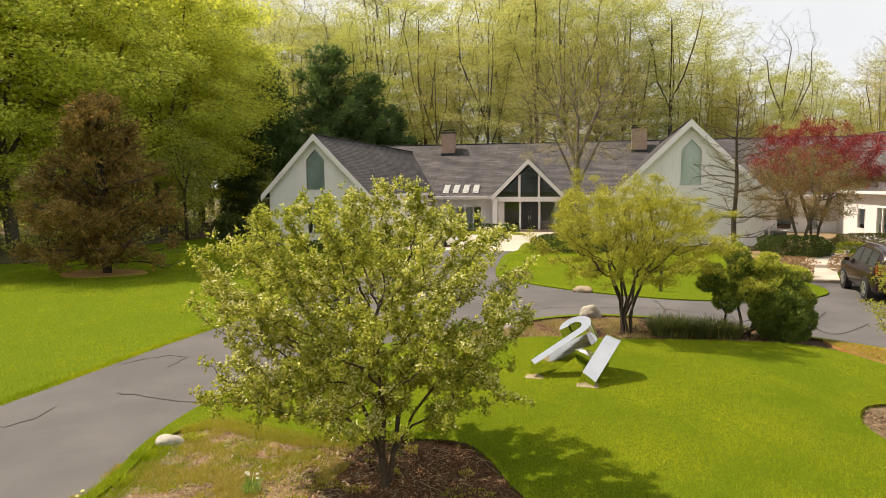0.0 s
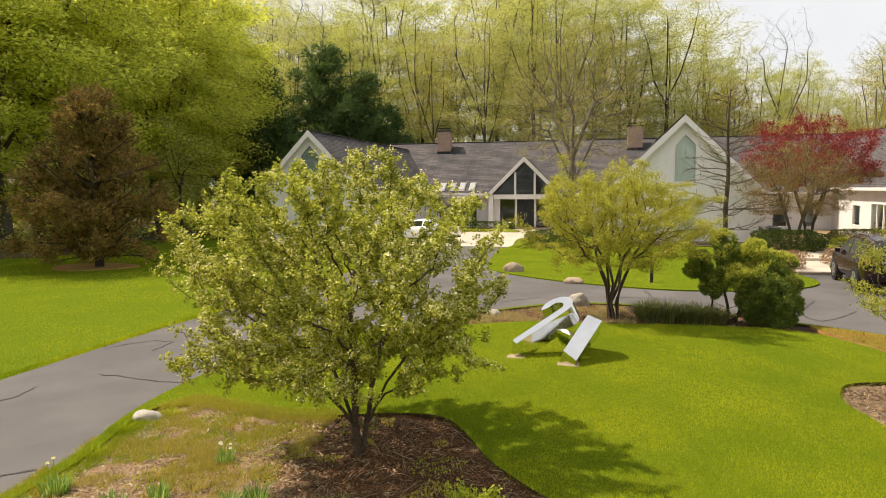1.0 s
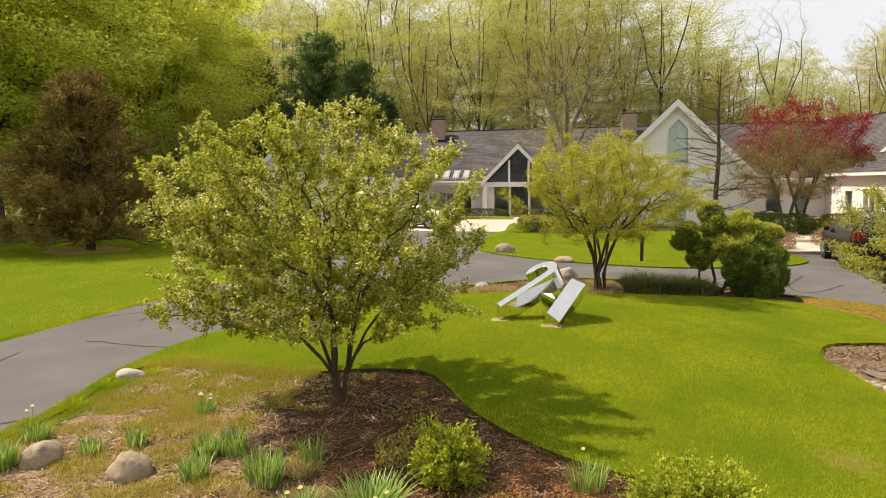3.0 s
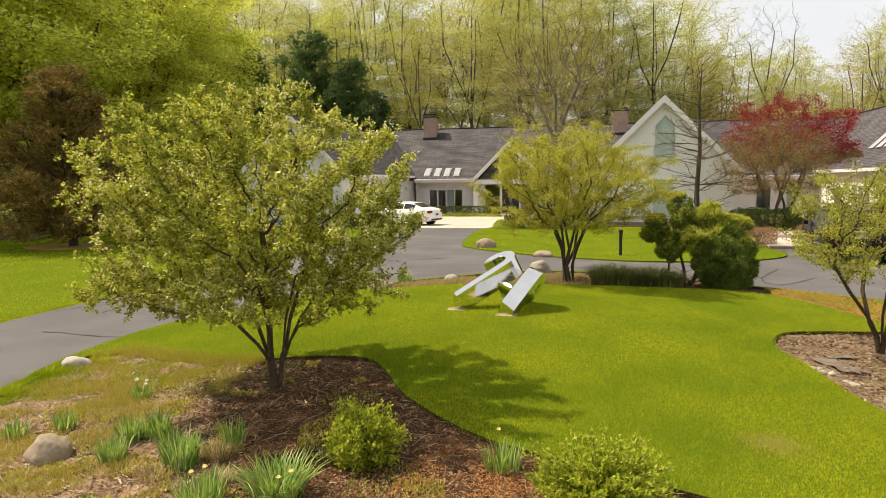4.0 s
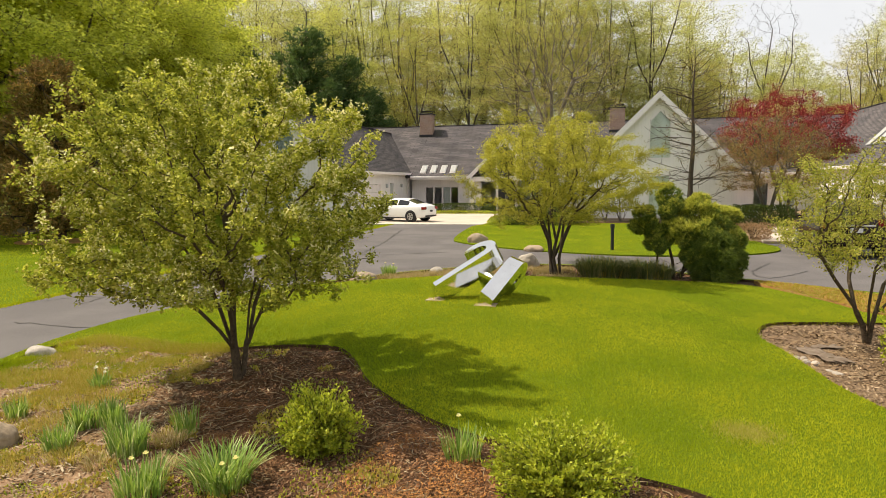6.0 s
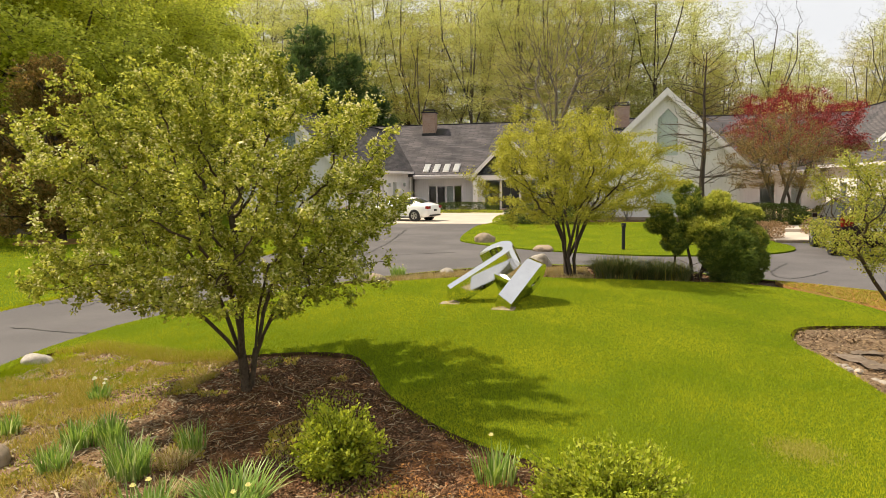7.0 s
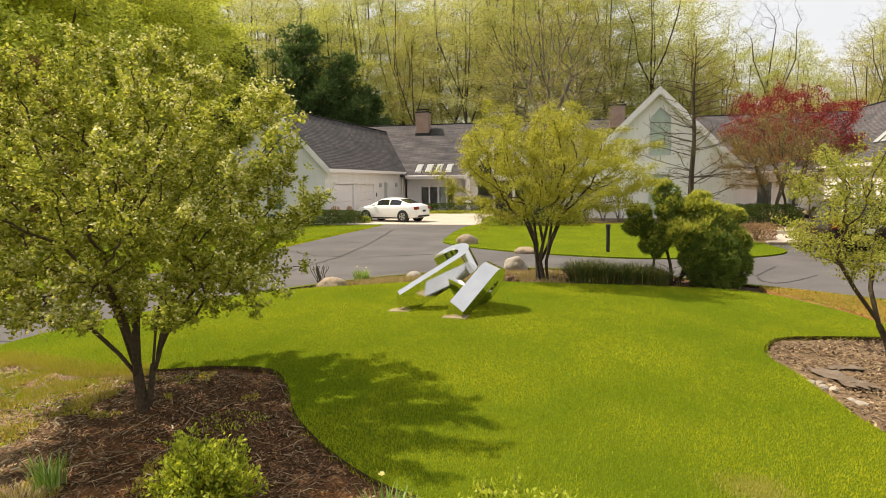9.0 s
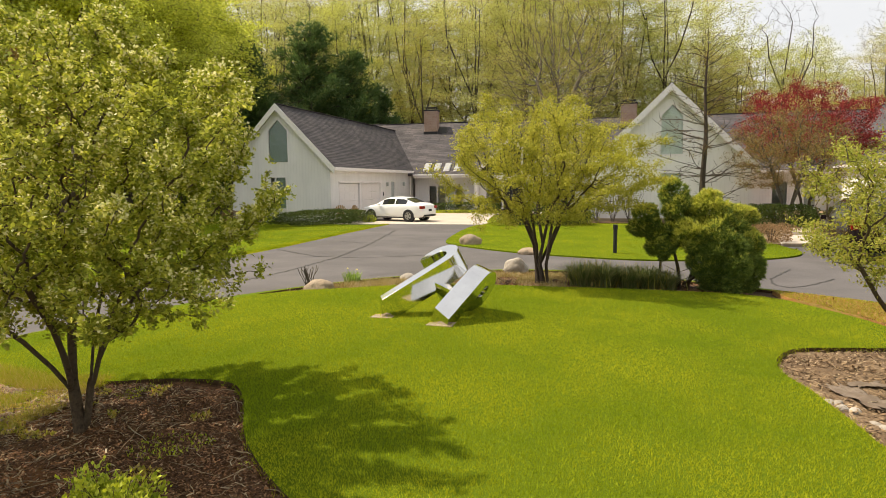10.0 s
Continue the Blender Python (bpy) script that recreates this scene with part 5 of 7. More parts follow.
# ---- sculpture ----
def hooked(name, foot, along, curl, parent, length, width, depth, rad, sweep_deg, drift, label):
    """A square bar from the foot, ending in a hook that curls towards the given side and winds on sideways by drift."""
    d = Vector(along).normalized()
    c = Vector(curl)
    c = (c - d * c.dot(d)).normalized()
    n = d.cross(c)
    path = [(Vector(foot) + d * (length * k / 6), d) for k in range(7)]
    end = Vector(foot) + d * length
    mid = end + c * rad
    steps = 40
    for k in range(1, steps + 1):
        a = radians(sweep_deg) * k / steps
        path.append((mid - c * rad * math.cos(a) + d * rad * math.sin(a) + n * drift * (k / steps) ** 2.2, d * math.cos(a) + c * math.sin(a)))
    bm = bmesh.new()
    rings = []
    level = Vector((d.x, d.y, 0)).normalized()
    for k, (p, t) in enumerate(path):
        s = t.cross(n).normalized()
        off = [s * u * depth / 2 + n * v * width / 2 for u, v in ((-1, -1), (1, -1), (1, 1), (-1, 1))]
        if k == 0:  # the foot is cut plumb
            off = [w - d * (w.dot(level) / d.dot(level)) for w in off]
        rings.append([bm.verts.new(p + w) for w in off])
    for a, b in zip(rings, rings[1:]):
        for i in range(4):
            bm.faces.new((a[i], a[(i + 1) % 4], b[(i + 1) % 4], b[i]))
    bm.faces.new(rings[0][::-1])
    bm.faces.new(rings[-1])
    bmesh.ops.recalc_face_normals(bm, faces=bm.faces[:])
    edges = [e for e in bm.edges if e.calc_face_angle(0) > radians(40)]
    bmesh.ops.bevel(bm, geom=edges, offset=0.004, segments=2, profile=0.5, affect="EDGES")
    ob = part(name, bm, M_steel, parent, label, True)
    ob.data.set_sharp_from_angle(angle=radians(12))
    return ob


sculpture = thing("steel_sculpture", "two interlocked hook-shaped bars of mirror-polished stainless steel", "sculpture", (0, 0, 0))
hooked("hooked_bar", (-1.84, 11.48, 0.53), (0.78, 0.42, 0.5), (-0.5, 0.87, 0.13), sculpture, 1.14, 0.34, 0.18, 0.2, 250, 0.06, "upper bar with its hook curling over")
hooked("hooked_bar", (-0.91, 11.16, 0.49), (0.40, 0.74, 0.53), (-0.2, 0.36, -0.8), sculpture, 0.9, 0.27, 0.22, 0.25, 300, 0.36, "lower bar with its hook curling under")
for x, y, w in ((-1.8, 11.46, 0.16), (-0.9, 11.2, 0.18)):
    z = hill(x, y)
    bm = boxed(x - w, x + w, y - w * 0.75, y + w * 0.75, z - 0.1, z + 0.09, 0.012, 2)
    part("footing", bm, M_stone, sculpture, "small concrete footing")

# ---- stones ----
def boulder(place, size, seed, mat, turn=0.0, label="rounded tan fieldstone boulder"):
    bm = bmesh.new()
    bmesh.ops.create_icosphere(bm, subdivisions=4, radius=1)
    for v in bm.verts:
        p = v.co * 1.1 + Vector((seed * 3.7, seed, 0))
        v.co *= 1 + 0.2 * noise.noise(p) + 0.07 * noise.noise(p * 2.9) + 0.025 * noise.noise(p * 8)
        v.co.z = max(v.co.z, -0.45)
        v.co.x, v.co.y, v.co.z = v.co.x * size[0], v.co.y * size[1], v.co.z * size[2]
    me = bpy.data.meshes.new("boulder")
    bm.to_mesh(me)
    bm.free()
    me.materials.append(mat)
    for p in me.polygons:
        p.use_smooth = True
    x, y = place
    return solo("boulder", me, label, "boulder", "garden boulders", m=pose(x, y, float(hill(x, y)) + size[2] * 0.38, 0, 0, turn))


boulder((-4.5, 5.45), (0.205, 0.18, 0.185), 1, M_stone, 20)
boulder((-5.62, 5.55), (0.2, 0.18, 0.19), 2, M_stone, 70, "half-buried tan boulder among daffodil leaves")
boulder((-6.75, 8.3), (0.21, 0.15, 0.13), 3, M_stonegrey, 10, "low pale grey stone beside the driveway")
boulder((-4.2, 14.55), (0.31, 0.22, 0.19), 4, M_stone, -8, "long tan boulder at the driveway's edge")
boulder((-2.95, 16.25), (0.19, 0.15, 0.13), 5, M_stonegrey, 30)
boulder((-1.0, 18.7), (0.3, 0.22, 0.27), 6, M_stonegrey, 12, "pale pointed boulder beside the driveway")
boulder((-3.85, 26.9), (0.4, 0.26, 0.3), 7, M_stone, 15, "flat tan boulder on the lawn's corner")
boulder((-1.35, 24.15), (0.34, 0.24, 0.16), 8, M_stone, -10, "low sandy boulder at the lawn's edge")
for k, (x, y) in enumerate(((3.41, 10.03), (3.5, 10.04), (3.6, 9.86), (3.66, 9.5), (3.72, 9.42), (3.5, 9.9))):
    boulder((x, y), (0.07, 0.055, 0.045), 20 + k, M_stonegrey, 40 * k, "small whitish edging stone")

# ---- bollard light ----
bollard = thing("bollard_light", "black metal bollard path light on the lawn", "path light", (1.33, 24.55, 0.02))
part("post", rod(0.058, 0.058, 0.82, 20, Matrix.Translation((0, 0, -0.05))), M_black, bollard)
part("louvre_head", rod(0.075, 0.075, 0.15, 20, Matrix.Translation((0, 0, 0.77)), 0.01), M_black, bollard)
part("collar", rod(0.07, 0.07, 0.02, 20, Matrix.Translation((0, 0, 0.66))), M_black, bollard)

# ---- shrubs ----
def sprouting(place, size, shoots, count, label, name="spirea_shrub", leaf=0.035):
    """Many thin shoots from one root, leafy to the tips."""
    rng = np.random.default_rng(int(abs(place[0] * 53 + place[1] * 7)) + shoots)
    ob = thing(name, label, "shrub", (place[0], place[1], float(hill(*place)) + 0.03), 0, "bed shrubs")
    tips = dome(rng, shoots, (0, 0, size[2] * 0.42), (size[0], size[1], size[2] * 0.56), -0.75, 0.3) * rng.uniform(0.78, 1.08, (shoots, 1))
    N, P, R = [], [], []
    for q in tips:
        last = -1
        for k in range(5):
            t = k / 4
            N.append(np.array([q[0] * t ** 1.2, q[1] * t ** 1.2, q[2] * t ** 0.8]) + rng.normal(size=3) * 0.01 - np.array([0, 0, 0.04 * (k == 0)]))
            P.append(last)
            R.append(0.005 - 0.0035 * t)
            last = len(N) - 1
    N, P = np.array(N), np.array(P)
    child("stem", mesh_of("stem", *tubes(N, P, np.array(R), 3), M_bark), ob)
    w = rng.integers(0, shoots, count)
    t = 1 - rng.uniform(0, 1, count) ** 1.4 * 0.75
    at = tips[w] * np.c_[t ** 1.2, t ** 1.2, t ** 0.8] + rng.normal(size=(count, 3)) * 0.016
    child("foliage", mesh_of("foliage", *leaves(at, np.full(count, leaf), rng, aim=tips[w] * 1.2 + np.array([0, 0, 0.35]), level=0.6), M_leaf_shrub), ob)


def clipped(name, place, size, count, leaf, mat, label, category="shrub", boxy=2.6, seed=0, group="", turn=0.0, lumps=0.14):
    """A dense leafy mass: leaves on and under an uneven skin round a twiggy core."""
    rng = np.random.default_rng(int(abs(place[0] * 131 + place[1] * 37)) + seed)
    v = rng.normal(size=(count, 3))
    v /= (np.abs(v) ** boxy).sum(1)[:, None] ** (1 / boxy)
    off = np.array([noise.noise(Vector(q * 2.3) + Vector((place[0], place[1], seed))) for q in v])
    depth = rng.uniform(0, 1, count) ** 2.2 * 0.35
    at = v * (1 - depth + lumps * off)[:, None]
    keep = at[:, 2] > -0.92
    at, v = at[keep], v[keep]
    at = at * np.array(size) / np.array([2, 2, 2]) + np.array([0, 0, size[2] / 2])
    ob = thing(name, label, category, (place[0], place[1], float(hill(place[0], place[1]))), turn, group)
    V, F = leaves(at, np.full(len(at), leaf), rng, aim=v * 0.9)
    child("foliage", mesh_of("foliage", V, F, mat), ob)
    stems = []
    for _ in range(10):
        a, t = rng.uniform(0, 6.28), rng.uniform(0.2, 0.75)
        stems.append(swept((0.04 * math.cos(a), 0.04 * math.sin(a), -0.05), (size[0] * 0.2 * t * math.cos(a), size[1] * 0.2 * t * math.sin(a), size[2] * 0.4), (size[0] * 0.42 * t * math.cos(a), size[1] * 0.42 * t * math.sin(a), size[2] * 0.85), n=3))
    N = np.array([p for s in stems for p in s])
    P = np.array([i - 1 if i % 7 else -1 for i in range(len(N))])
    child("stem", mesh_of("stem", *tubes(N, P, np.full(len(N), 0.008 + 0.004 * size[2]), 4), M_barkdark), ob)
    return ob


sprouting((-1.45, 5.85), (0.4, 0.36, 0.64), 300, 17000, "small spirea shrub with lime green young leaves")
sprouting((0.62, 5.5), (0.62, 0.54, 0.6), 440, 27000, "broad spirea shrub with lime green young leaves")
sprouting((4.92, 9.85), (0.66, 0.6, 1.4), 300, 15000, "upright leafy green shrub beside the small tree", "leafy_shrub", 0.05)
clipped("juniper_hedge", (-15.2, 38.3), (5.6, 2.8, 0.8), 11000, 0.1, M_leaf_box, "low dark green spreading juniper by the garage", turn=42, boxy=2.3, lumps=0.5)
clipped("box_bush", (-12.9, 40.2), (0.8, 0.7, 0.4), 900, 0.07, M_leaf_shrub, "small round light green shrub")
clipped("hedge", (-9.9, 53.2), (5.2, 1.1, 0.75), 7000, 0.09, M_leaf_box, "clipped dark green hedge below the patio door", boxy=4.0)
clipped("ground_cover", (-9.6, 51.6), (5.6, 0.8, 0.22), 3500, 0.08, M_leaf_shrub, "strip of light green ground cover", boxy=4.0)
clipped("box_bush", (-9.8, 51.9), (0.7, 0.6, 0.5), 700, 0.07, M_leaf_olive, "small rounded olive shrub", seed=2)
clipped("yew_hedge", (-2.3, 38.6), (4.6, 2.6, 1.05), 11000, 0.09, M_leaf_box, "rounded dark green yew hedge on the lawn", boxy=2.8, lumps=0.3)
clipped("ground_cover", (-4.6, 38.4), (1.3, 2.2, 0.5), 2500, 0.08, M_leaf_shrub, "light green ground cover by the hedge")
clipped("arborvitae", (-3.1, 52.6), (2.2, 1.8, 2.9), 9000, 0.1, M_leaf_box, "upright dark evergreen beside the entrance", lumps=0.5)
clipped("yew_hedge", (9.0, 38.0), (3.4, 2.4, 1.1), 11000, 0.09, M_leaf_box, "rounded dark green yew", boxy=2.8, lumps=0.3, seed=5)
clipped("russet_shrub", (6.9, 29.6), (1.3, 1.1, 0.62), 2600, 0.06, M_leaf_russet, "twiggy russet shrub beside the path", lumps=0.4)
clipped("russet_shrub", (9.5, 31.6), (1.4, 1.3, 0.75), 2600, 0.06, M_leaf_russet, "twiggy russet shrub beside the path", lumps=0.4, seed=2)
clipped("russet_shrub", (7.7, 33.2), (1.9, 0.8, 0.5), 2400, 0.06, M_leaf_russet, "low twiggy russet shrub", lumps=0.4, seed=4)
clipped("hedge", (14.6, 44.6), (3.4, 1.3, 0.8), 5500, 0.09, M_leaf_olive, "clipped olive hedge before the far wing", boxy=3.5)
clipped("ground_cover", (13.0, 42.0), (1.5, 1.0, 0.5), 1800, 0.08, M_leaf_shrub, "light green mounded plant")
clipped("ground_cover", (10.9, 40.3), (2.2, 1.6, 0.18), 2200, 0.08, M_leaf_shrub, "patch of green ground cover under trees", boxy=3)
clipped("dark_yew", (-26.4, 42.4), (2.0, 1.6, 1.9), 4200, 0.13, M_leaf_box, "dark clipped yew beside the house")
clipped("dark_yew", (-24.2, 46.4), (2.4, 2.0, 1.8), 4200, 0.13, M_leaf_box, "dark clipped yew beside the house", seed=3)
clipped("russet_shrub", (-21.6, 39.4), (1.2, 0.8, 0.7), 1500, 0.07, M_leaf_russet, "low reddish shrub at the wall's foot", seed=6)


def twiggy(place, height, count, label):
    """Bare upright stems from one root."""
    rng = np.random.default_rng(int(place[0] * 71 + place[1] * 13) % 9999)
    N, P = [], []
    for _ in range(count):
        a, sp = rng.uniform(0, 6.28), rng.uniform(0.1, 0.5)
        last = -1
        for k in range(6):
            t = k / 5
            N.append((sp * height * t * math.cos(a) + rng.normal() * 0.02, sp * height * t * math.sin(a) + rng.normal() * 0.02, height * t * rng.uniform(0.95, 1.05) - 0.05))
            P.append(last)
            last = len(N) - 1
    ob = thing("bare_shrub", label, "shrub", (place[0], place[1], float(hill(*place))))
    N, P = np.array(N), np.array(P)
    child("stem", mesh_of("stem", *tubes(N, P, np.full(len(N), 0.004 + 0.005 * height), 4), M_barkgrey), ob)


twiggy((-4.72, 15.15), 0.5, 18, "small bare twiggy shrub beside a boulder")
for x, y, hgt in ((0.3, 40.3, 1.5), (1.2, 40.6, 1.6), (2.1, 40.6, 1.7), (-0.4, 39.9, 1.3)):
    twiggy((x, y), hgt, 14, "bare upright shrub against the white wall")


def cloud_pine():
    """Bent stems that carry lumpy pads of sprays, golden above and dark green below."""
    ob = thing("golden_juniper", "irregular juniper with golden green cloud-like pads on bare stems", "shrub", (3.0, 17.3, 0.0))
    # place of each pad, its radius, and how golden it is
    pads = [(-0.5, 0.1, 2.06, 0.24, 0.0), (-0.53, 0.05, 1.82, 0.14, 0.0), (-1.12, 0.0, 1.5, 0.3, 0.0), (-0.86, 0.12, 1.28, 0.26, 0.1), (-0.74, -0.1, 0.98, 0.26, 0.1), (-0.36, 0.1, 1.66, 0.3, 0.2), (-0.42, 0.0, 1.3, 0.24, 0.1), (0.18, 0.1, 1.68, 0.38, 0.8), (0.6, 0.15, 1.5, 0.3, 0.6), (0.88, 0.1, 1.55, 0.22, 0.9), (-0.1, -0.12, 1.16, 0.36, 0.7), (0.4, -0.1, 1.2, 0.4, 0.2), (0.85, 0.1, 1.05, 0.34, 0.5), (0.5, -0.2, 0.8, 0.46, -0.4), (0.15, -0.15, 0.6, 0.34, -0.1), (0.5, -0.15, 0.36, 0.44, -0.7), (0.9, -0.05, 0.5, 0.3, -0.5), (1.05, 0.0, 0.56, 0.2, -0.3), (0.8, 0.1, 0.2, 0.3, -0.7), (0.3, 0.1, 0.2, 0.25, -0.5)]
    rng = np.random.default_rng(77)
    stems = [swept((-0.35, 0, -0.1), (-0.4, 0, 0.5), (-0.55, 0, 1.1), (-0.5, 0.05, 2.0)), swept((-0.28, 0, -0.1), (-0.1, 0, 0.5), (0.1, 0, 1.1), (0.2, 0.1, 1.6)), swept((-0.72, 0.02, -0.1), (-0.76, 0.0, 0.4), (-0.74, -0.05, 0.95)), swept((0.3, 0, -0.1), (0.5, 0, 0.4), (0.6, 0, 0.9), (0.62, 0.12, 1.5)), swept((-0.5, 0, 1.1), (-0.8, 0.05, 1.25), (-1.1, 0, 1.45)), swept((-0.35, 0, 0.1), (-0.62, -0.05, 0.4), (-0.95, -0.08, 0.45)), swept((-0.3, 0, 0.15), (-0.1, -0.15, 0.35), (0.1, -0.2, 0.6))]
    for st in stems:
        N = np.array(st)
        child("stem", mesh_of("stem", *tubes(N, np.arange(len(N)) - 1, np.linspace(0.045, 0.014, len(N)), 6), M_bark, True), ob)
    for x, y, z, r, gold in pads:
        lumps = max(5, int(60 * r))
        c = rng.normal(size=(lumps, 3))
        c /= np.linalg.norm(c, axis=1)[:, None]
        who = np.repeat(np.arange(lumps), int(95 * r / 0.3))
        v = rng.normal(size=(len(who), 3)) + c[who] * 0.9
        v /= np.linalg.norm(v, axis=1)[:, None]
        size = r * rng.uniform(0.34, 0.62, lumps)
        # each tuft a small brush of needles
        at = c[who] * r * 0.7 + v * (size[who] * rng.uniform(0.55, 1, len(who)))[:, None] + np.array([x, y, z])
        keep = at[:, 2] > 0.03
        at, v = at[keep], v[keep]
        # sprays facing up and sunward go gold: sunlight put into colour, beyond own gold
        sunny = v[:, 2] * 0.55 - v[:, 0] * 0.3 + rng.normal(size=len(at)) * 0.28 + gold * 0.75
        for pname, mat, which in (("pad", M_needle_green, sunny < 0.42), ("sunlit_gold_spray", M_needle_gold, sunny >= 0.42)):
            q, w = at[which], v[which]
            if len(q) > 12:
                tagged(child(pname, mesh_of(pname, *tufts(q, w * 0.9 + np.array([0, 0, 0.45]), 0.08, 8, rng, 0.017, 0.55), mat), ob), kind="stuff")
    # dead twigs round the foot
    for _ in range(16):
        a, L = rng.uniform(0, 6.28), rng.uniform(0.25, 0.6)
        p = np.array([-0.35 + rng.normal() * 0.2, rng.normal() * 0.12, rng.uniform(0.05, 0.4)])
        N = np.array([p + np.array([math.cos(a) * L * t, math.sin(a) * L * 0.6 * t, 0.25 * L * t]) + rng.normal(size=3) * 0.015 for t in (0, 0.35, 0.7, 1)])
        child("dead_twig", mesh_of("dead_twig", *tubes(N, np.arange(4) - 1, np.array([0.009, 0.007, 0.005, 0.003]), 4), M_barkgrey), ob)


cloud_pine()


def straps(name, place, count, height, label, category="daffodils", flowers=(), mat=M_strap, spread=0.16, width=0.012, arch=0.42, group="daffodil clumps", petals=None, tips=0):
    """A clump of arching strap leaves, with flowers on stalks."""
    rng = np.random.default_rng(int(abs(place[0] * 311 + place[1] * 97)))
    ob = thing(name, label, category, (place[0], place[1], float(hill(place[0], place[1])) + 0.02), 0, group)
    count = int(count * 2.3)
    a = rng.uniform(0, 6.28, count)
    r0 = spread * np.sqrt(rng.uniform(0, 1, count))
    b = a + rng.normal(size=count) * 0.6
    L = height * rng.uniform(0.65, 1.15, count)
    out = arch * rng.uniform(0.2, 1.1, count)
    base = np.c_[r0 * np.cos(a), r0 * np.sin(a), np.full(count, -0.02)]
    d = np.c_[np.cos(b), np.sin(b), np.zeros(count)]
    s = np.c_[-np.sin(b), np.cos(b), np.zeros(count)]
    rows = []
    for t, w in ((0, 1.0), (0.4, 1.0), (0.75, 0.8), (1.0, 0.15)):
        q = base + d * (out * L * t ** 2)[:, None] + np.array([0, 0, 1]) * (L * (t - 0.22 * out * t ** 3))[:, None]
        rows += [q - s * width * w / 2, q + s * width * w / 2]
    V = np.stack(rows, 1).reshape(-1, 3)
    k = np.arange(count)[:, None] * 8
    F = np.concatenate([k + np.array(f) for f in ((0, 1, 3, 2), (2, 3, 5, 4), (4, 5, 7, 6))])
    child("leaf_blade", mesh_of("leaf_blade", V, F, mat), ob)
    if tips:
        q = np.c_[rng.normal(size=(tips, 2)) * spread * 0.7, np.full(tips, 0.05)]
        V, F = blades(q[:, :2], q[:, 2], height * 1.05, 0.014, rng, 0.3)
        child("dry_stalk", mesh_of("dry_stalk", V, F, M_drygrass), ob, "dry straw-coloured stalks")
    for fx, fy, fz in flowers:
        part("stalk", rod(0.004, 0.003, fz, 6, Matrix.Translation((fx, fy, 0))), mat, ob)
        bm = bmesh.new()
        for i in range(6):
            t = i * math.pi / 3
            m = Matrix.Translation((fx, fy, fz)) @ Matrix.Rotation(t, 4, "Z") @ Matrix.Rotation(radians(-20), 4, "Y")
            v = [bm.verts.new(m @ Vector(p)) for p in ((0.004, 0, 0), (0.016, 0.01, 0.003), (0.029, 0, 0.002), (0.016, -0.01, 0.003))]
            bm.faces.new(v)
        bmesh.ops.create_cone(bm, cap_ends=False, segments=10, radius1=0.008, radius2=0.014, depth=0.022, matrix=Matrix.Translation((fx, fy, fz + 0.013)))
        part("flower", bm, petals or M_petal, ob, "white daffodil flower" if petals else "yellow daffodil flower")
    return ob


straps("daffodil_clump", (-0.22, 5.98), 60, 0.27, "clump of daffodil leaves with one yellow bloom", flowers=((-0.04, 0.02, 0.36),))
straps("daffodil_clump", (-3.12, 5.5), 110, 0.34, "dense clump of daffodil leaves")
straps("daffodil_clump", (-3.84, 5.5), 70, 0.24, "clump of daffodil leaves in the mulch", spread=0.12)
straps("daffodil_clump", (-3.98, 5.92), 70, 0.27, "clump of daffodil leaves in the mulch", spread=0.12)
straps("daffodil_clump", (-3.78, 6.08), 80, 0.28, "clump of daffodil leaves in the mulch", spread=0.14)
straps("daffodil_clump", (-2.86, 5.98), 40, 0.3, "thin clump of daffodil leaves", spread=0.1)
straps("daffodil_clump", (-1.95, 5.1), 130, 0.36, "large arching clump of daffodil leaves with pale blooms", flowers=((0.18, -0.1, 0.3), (0.1, -0.16, 0.27)), spread=0.2, arch=0.8)
straps("daffodil_clump", (-2.5, 4.85), 90, 0.3, "clump of daffodil leaves with fading blooms", flowers=((0.03, 0.05, 0.33), (-0.06, 0.0, 0.3)), spread=0.18)
straps("daffodil_clump", (-4.92, 6.1), 50, 0.22, "clump of daffodil leaves by the boulder", spread=0.1)
straps("daffodil_clump", (-5.3, 5.85), 45, 0.2, "short clump of daffodil leaves", spread=0.12)
straps("daffodil_clump", (-5.95, 5.35), 110, 0.3, "dense clump of daffodil leaves beside a boulder", spread=0.16)
straps("daffodil_clump", (-6.2, 6.05), 70, 0.22, "clump of daffodil leaves with two yellow blooms", flowers=((-0.08, 0.0, 0.34), (-0.05, 0.05, 0.38)), spread=0.15)
straps("daffodil_clump", (-3.95, 15.6), 90, 0.3, "clump of flowering daffodil leaves at the driveway's edge", flowers=((-0.1, 0, 0.33), (0.1, 0.02, 0.31)), spread=0.16)
straps("daffodil_clump", (-4.75, 7.1), 40, 0.2, "clump of daffodil leaves with white blooms", flowers=((-0.05, 0, 0.24), (0.06, 0.03, 0.22), (0.0, -0.07, 0.25), (0.1, -0.04, 0.2), (-0.1, 0.05, 0.21)), spread=0.12, petals=M_whitepetal)
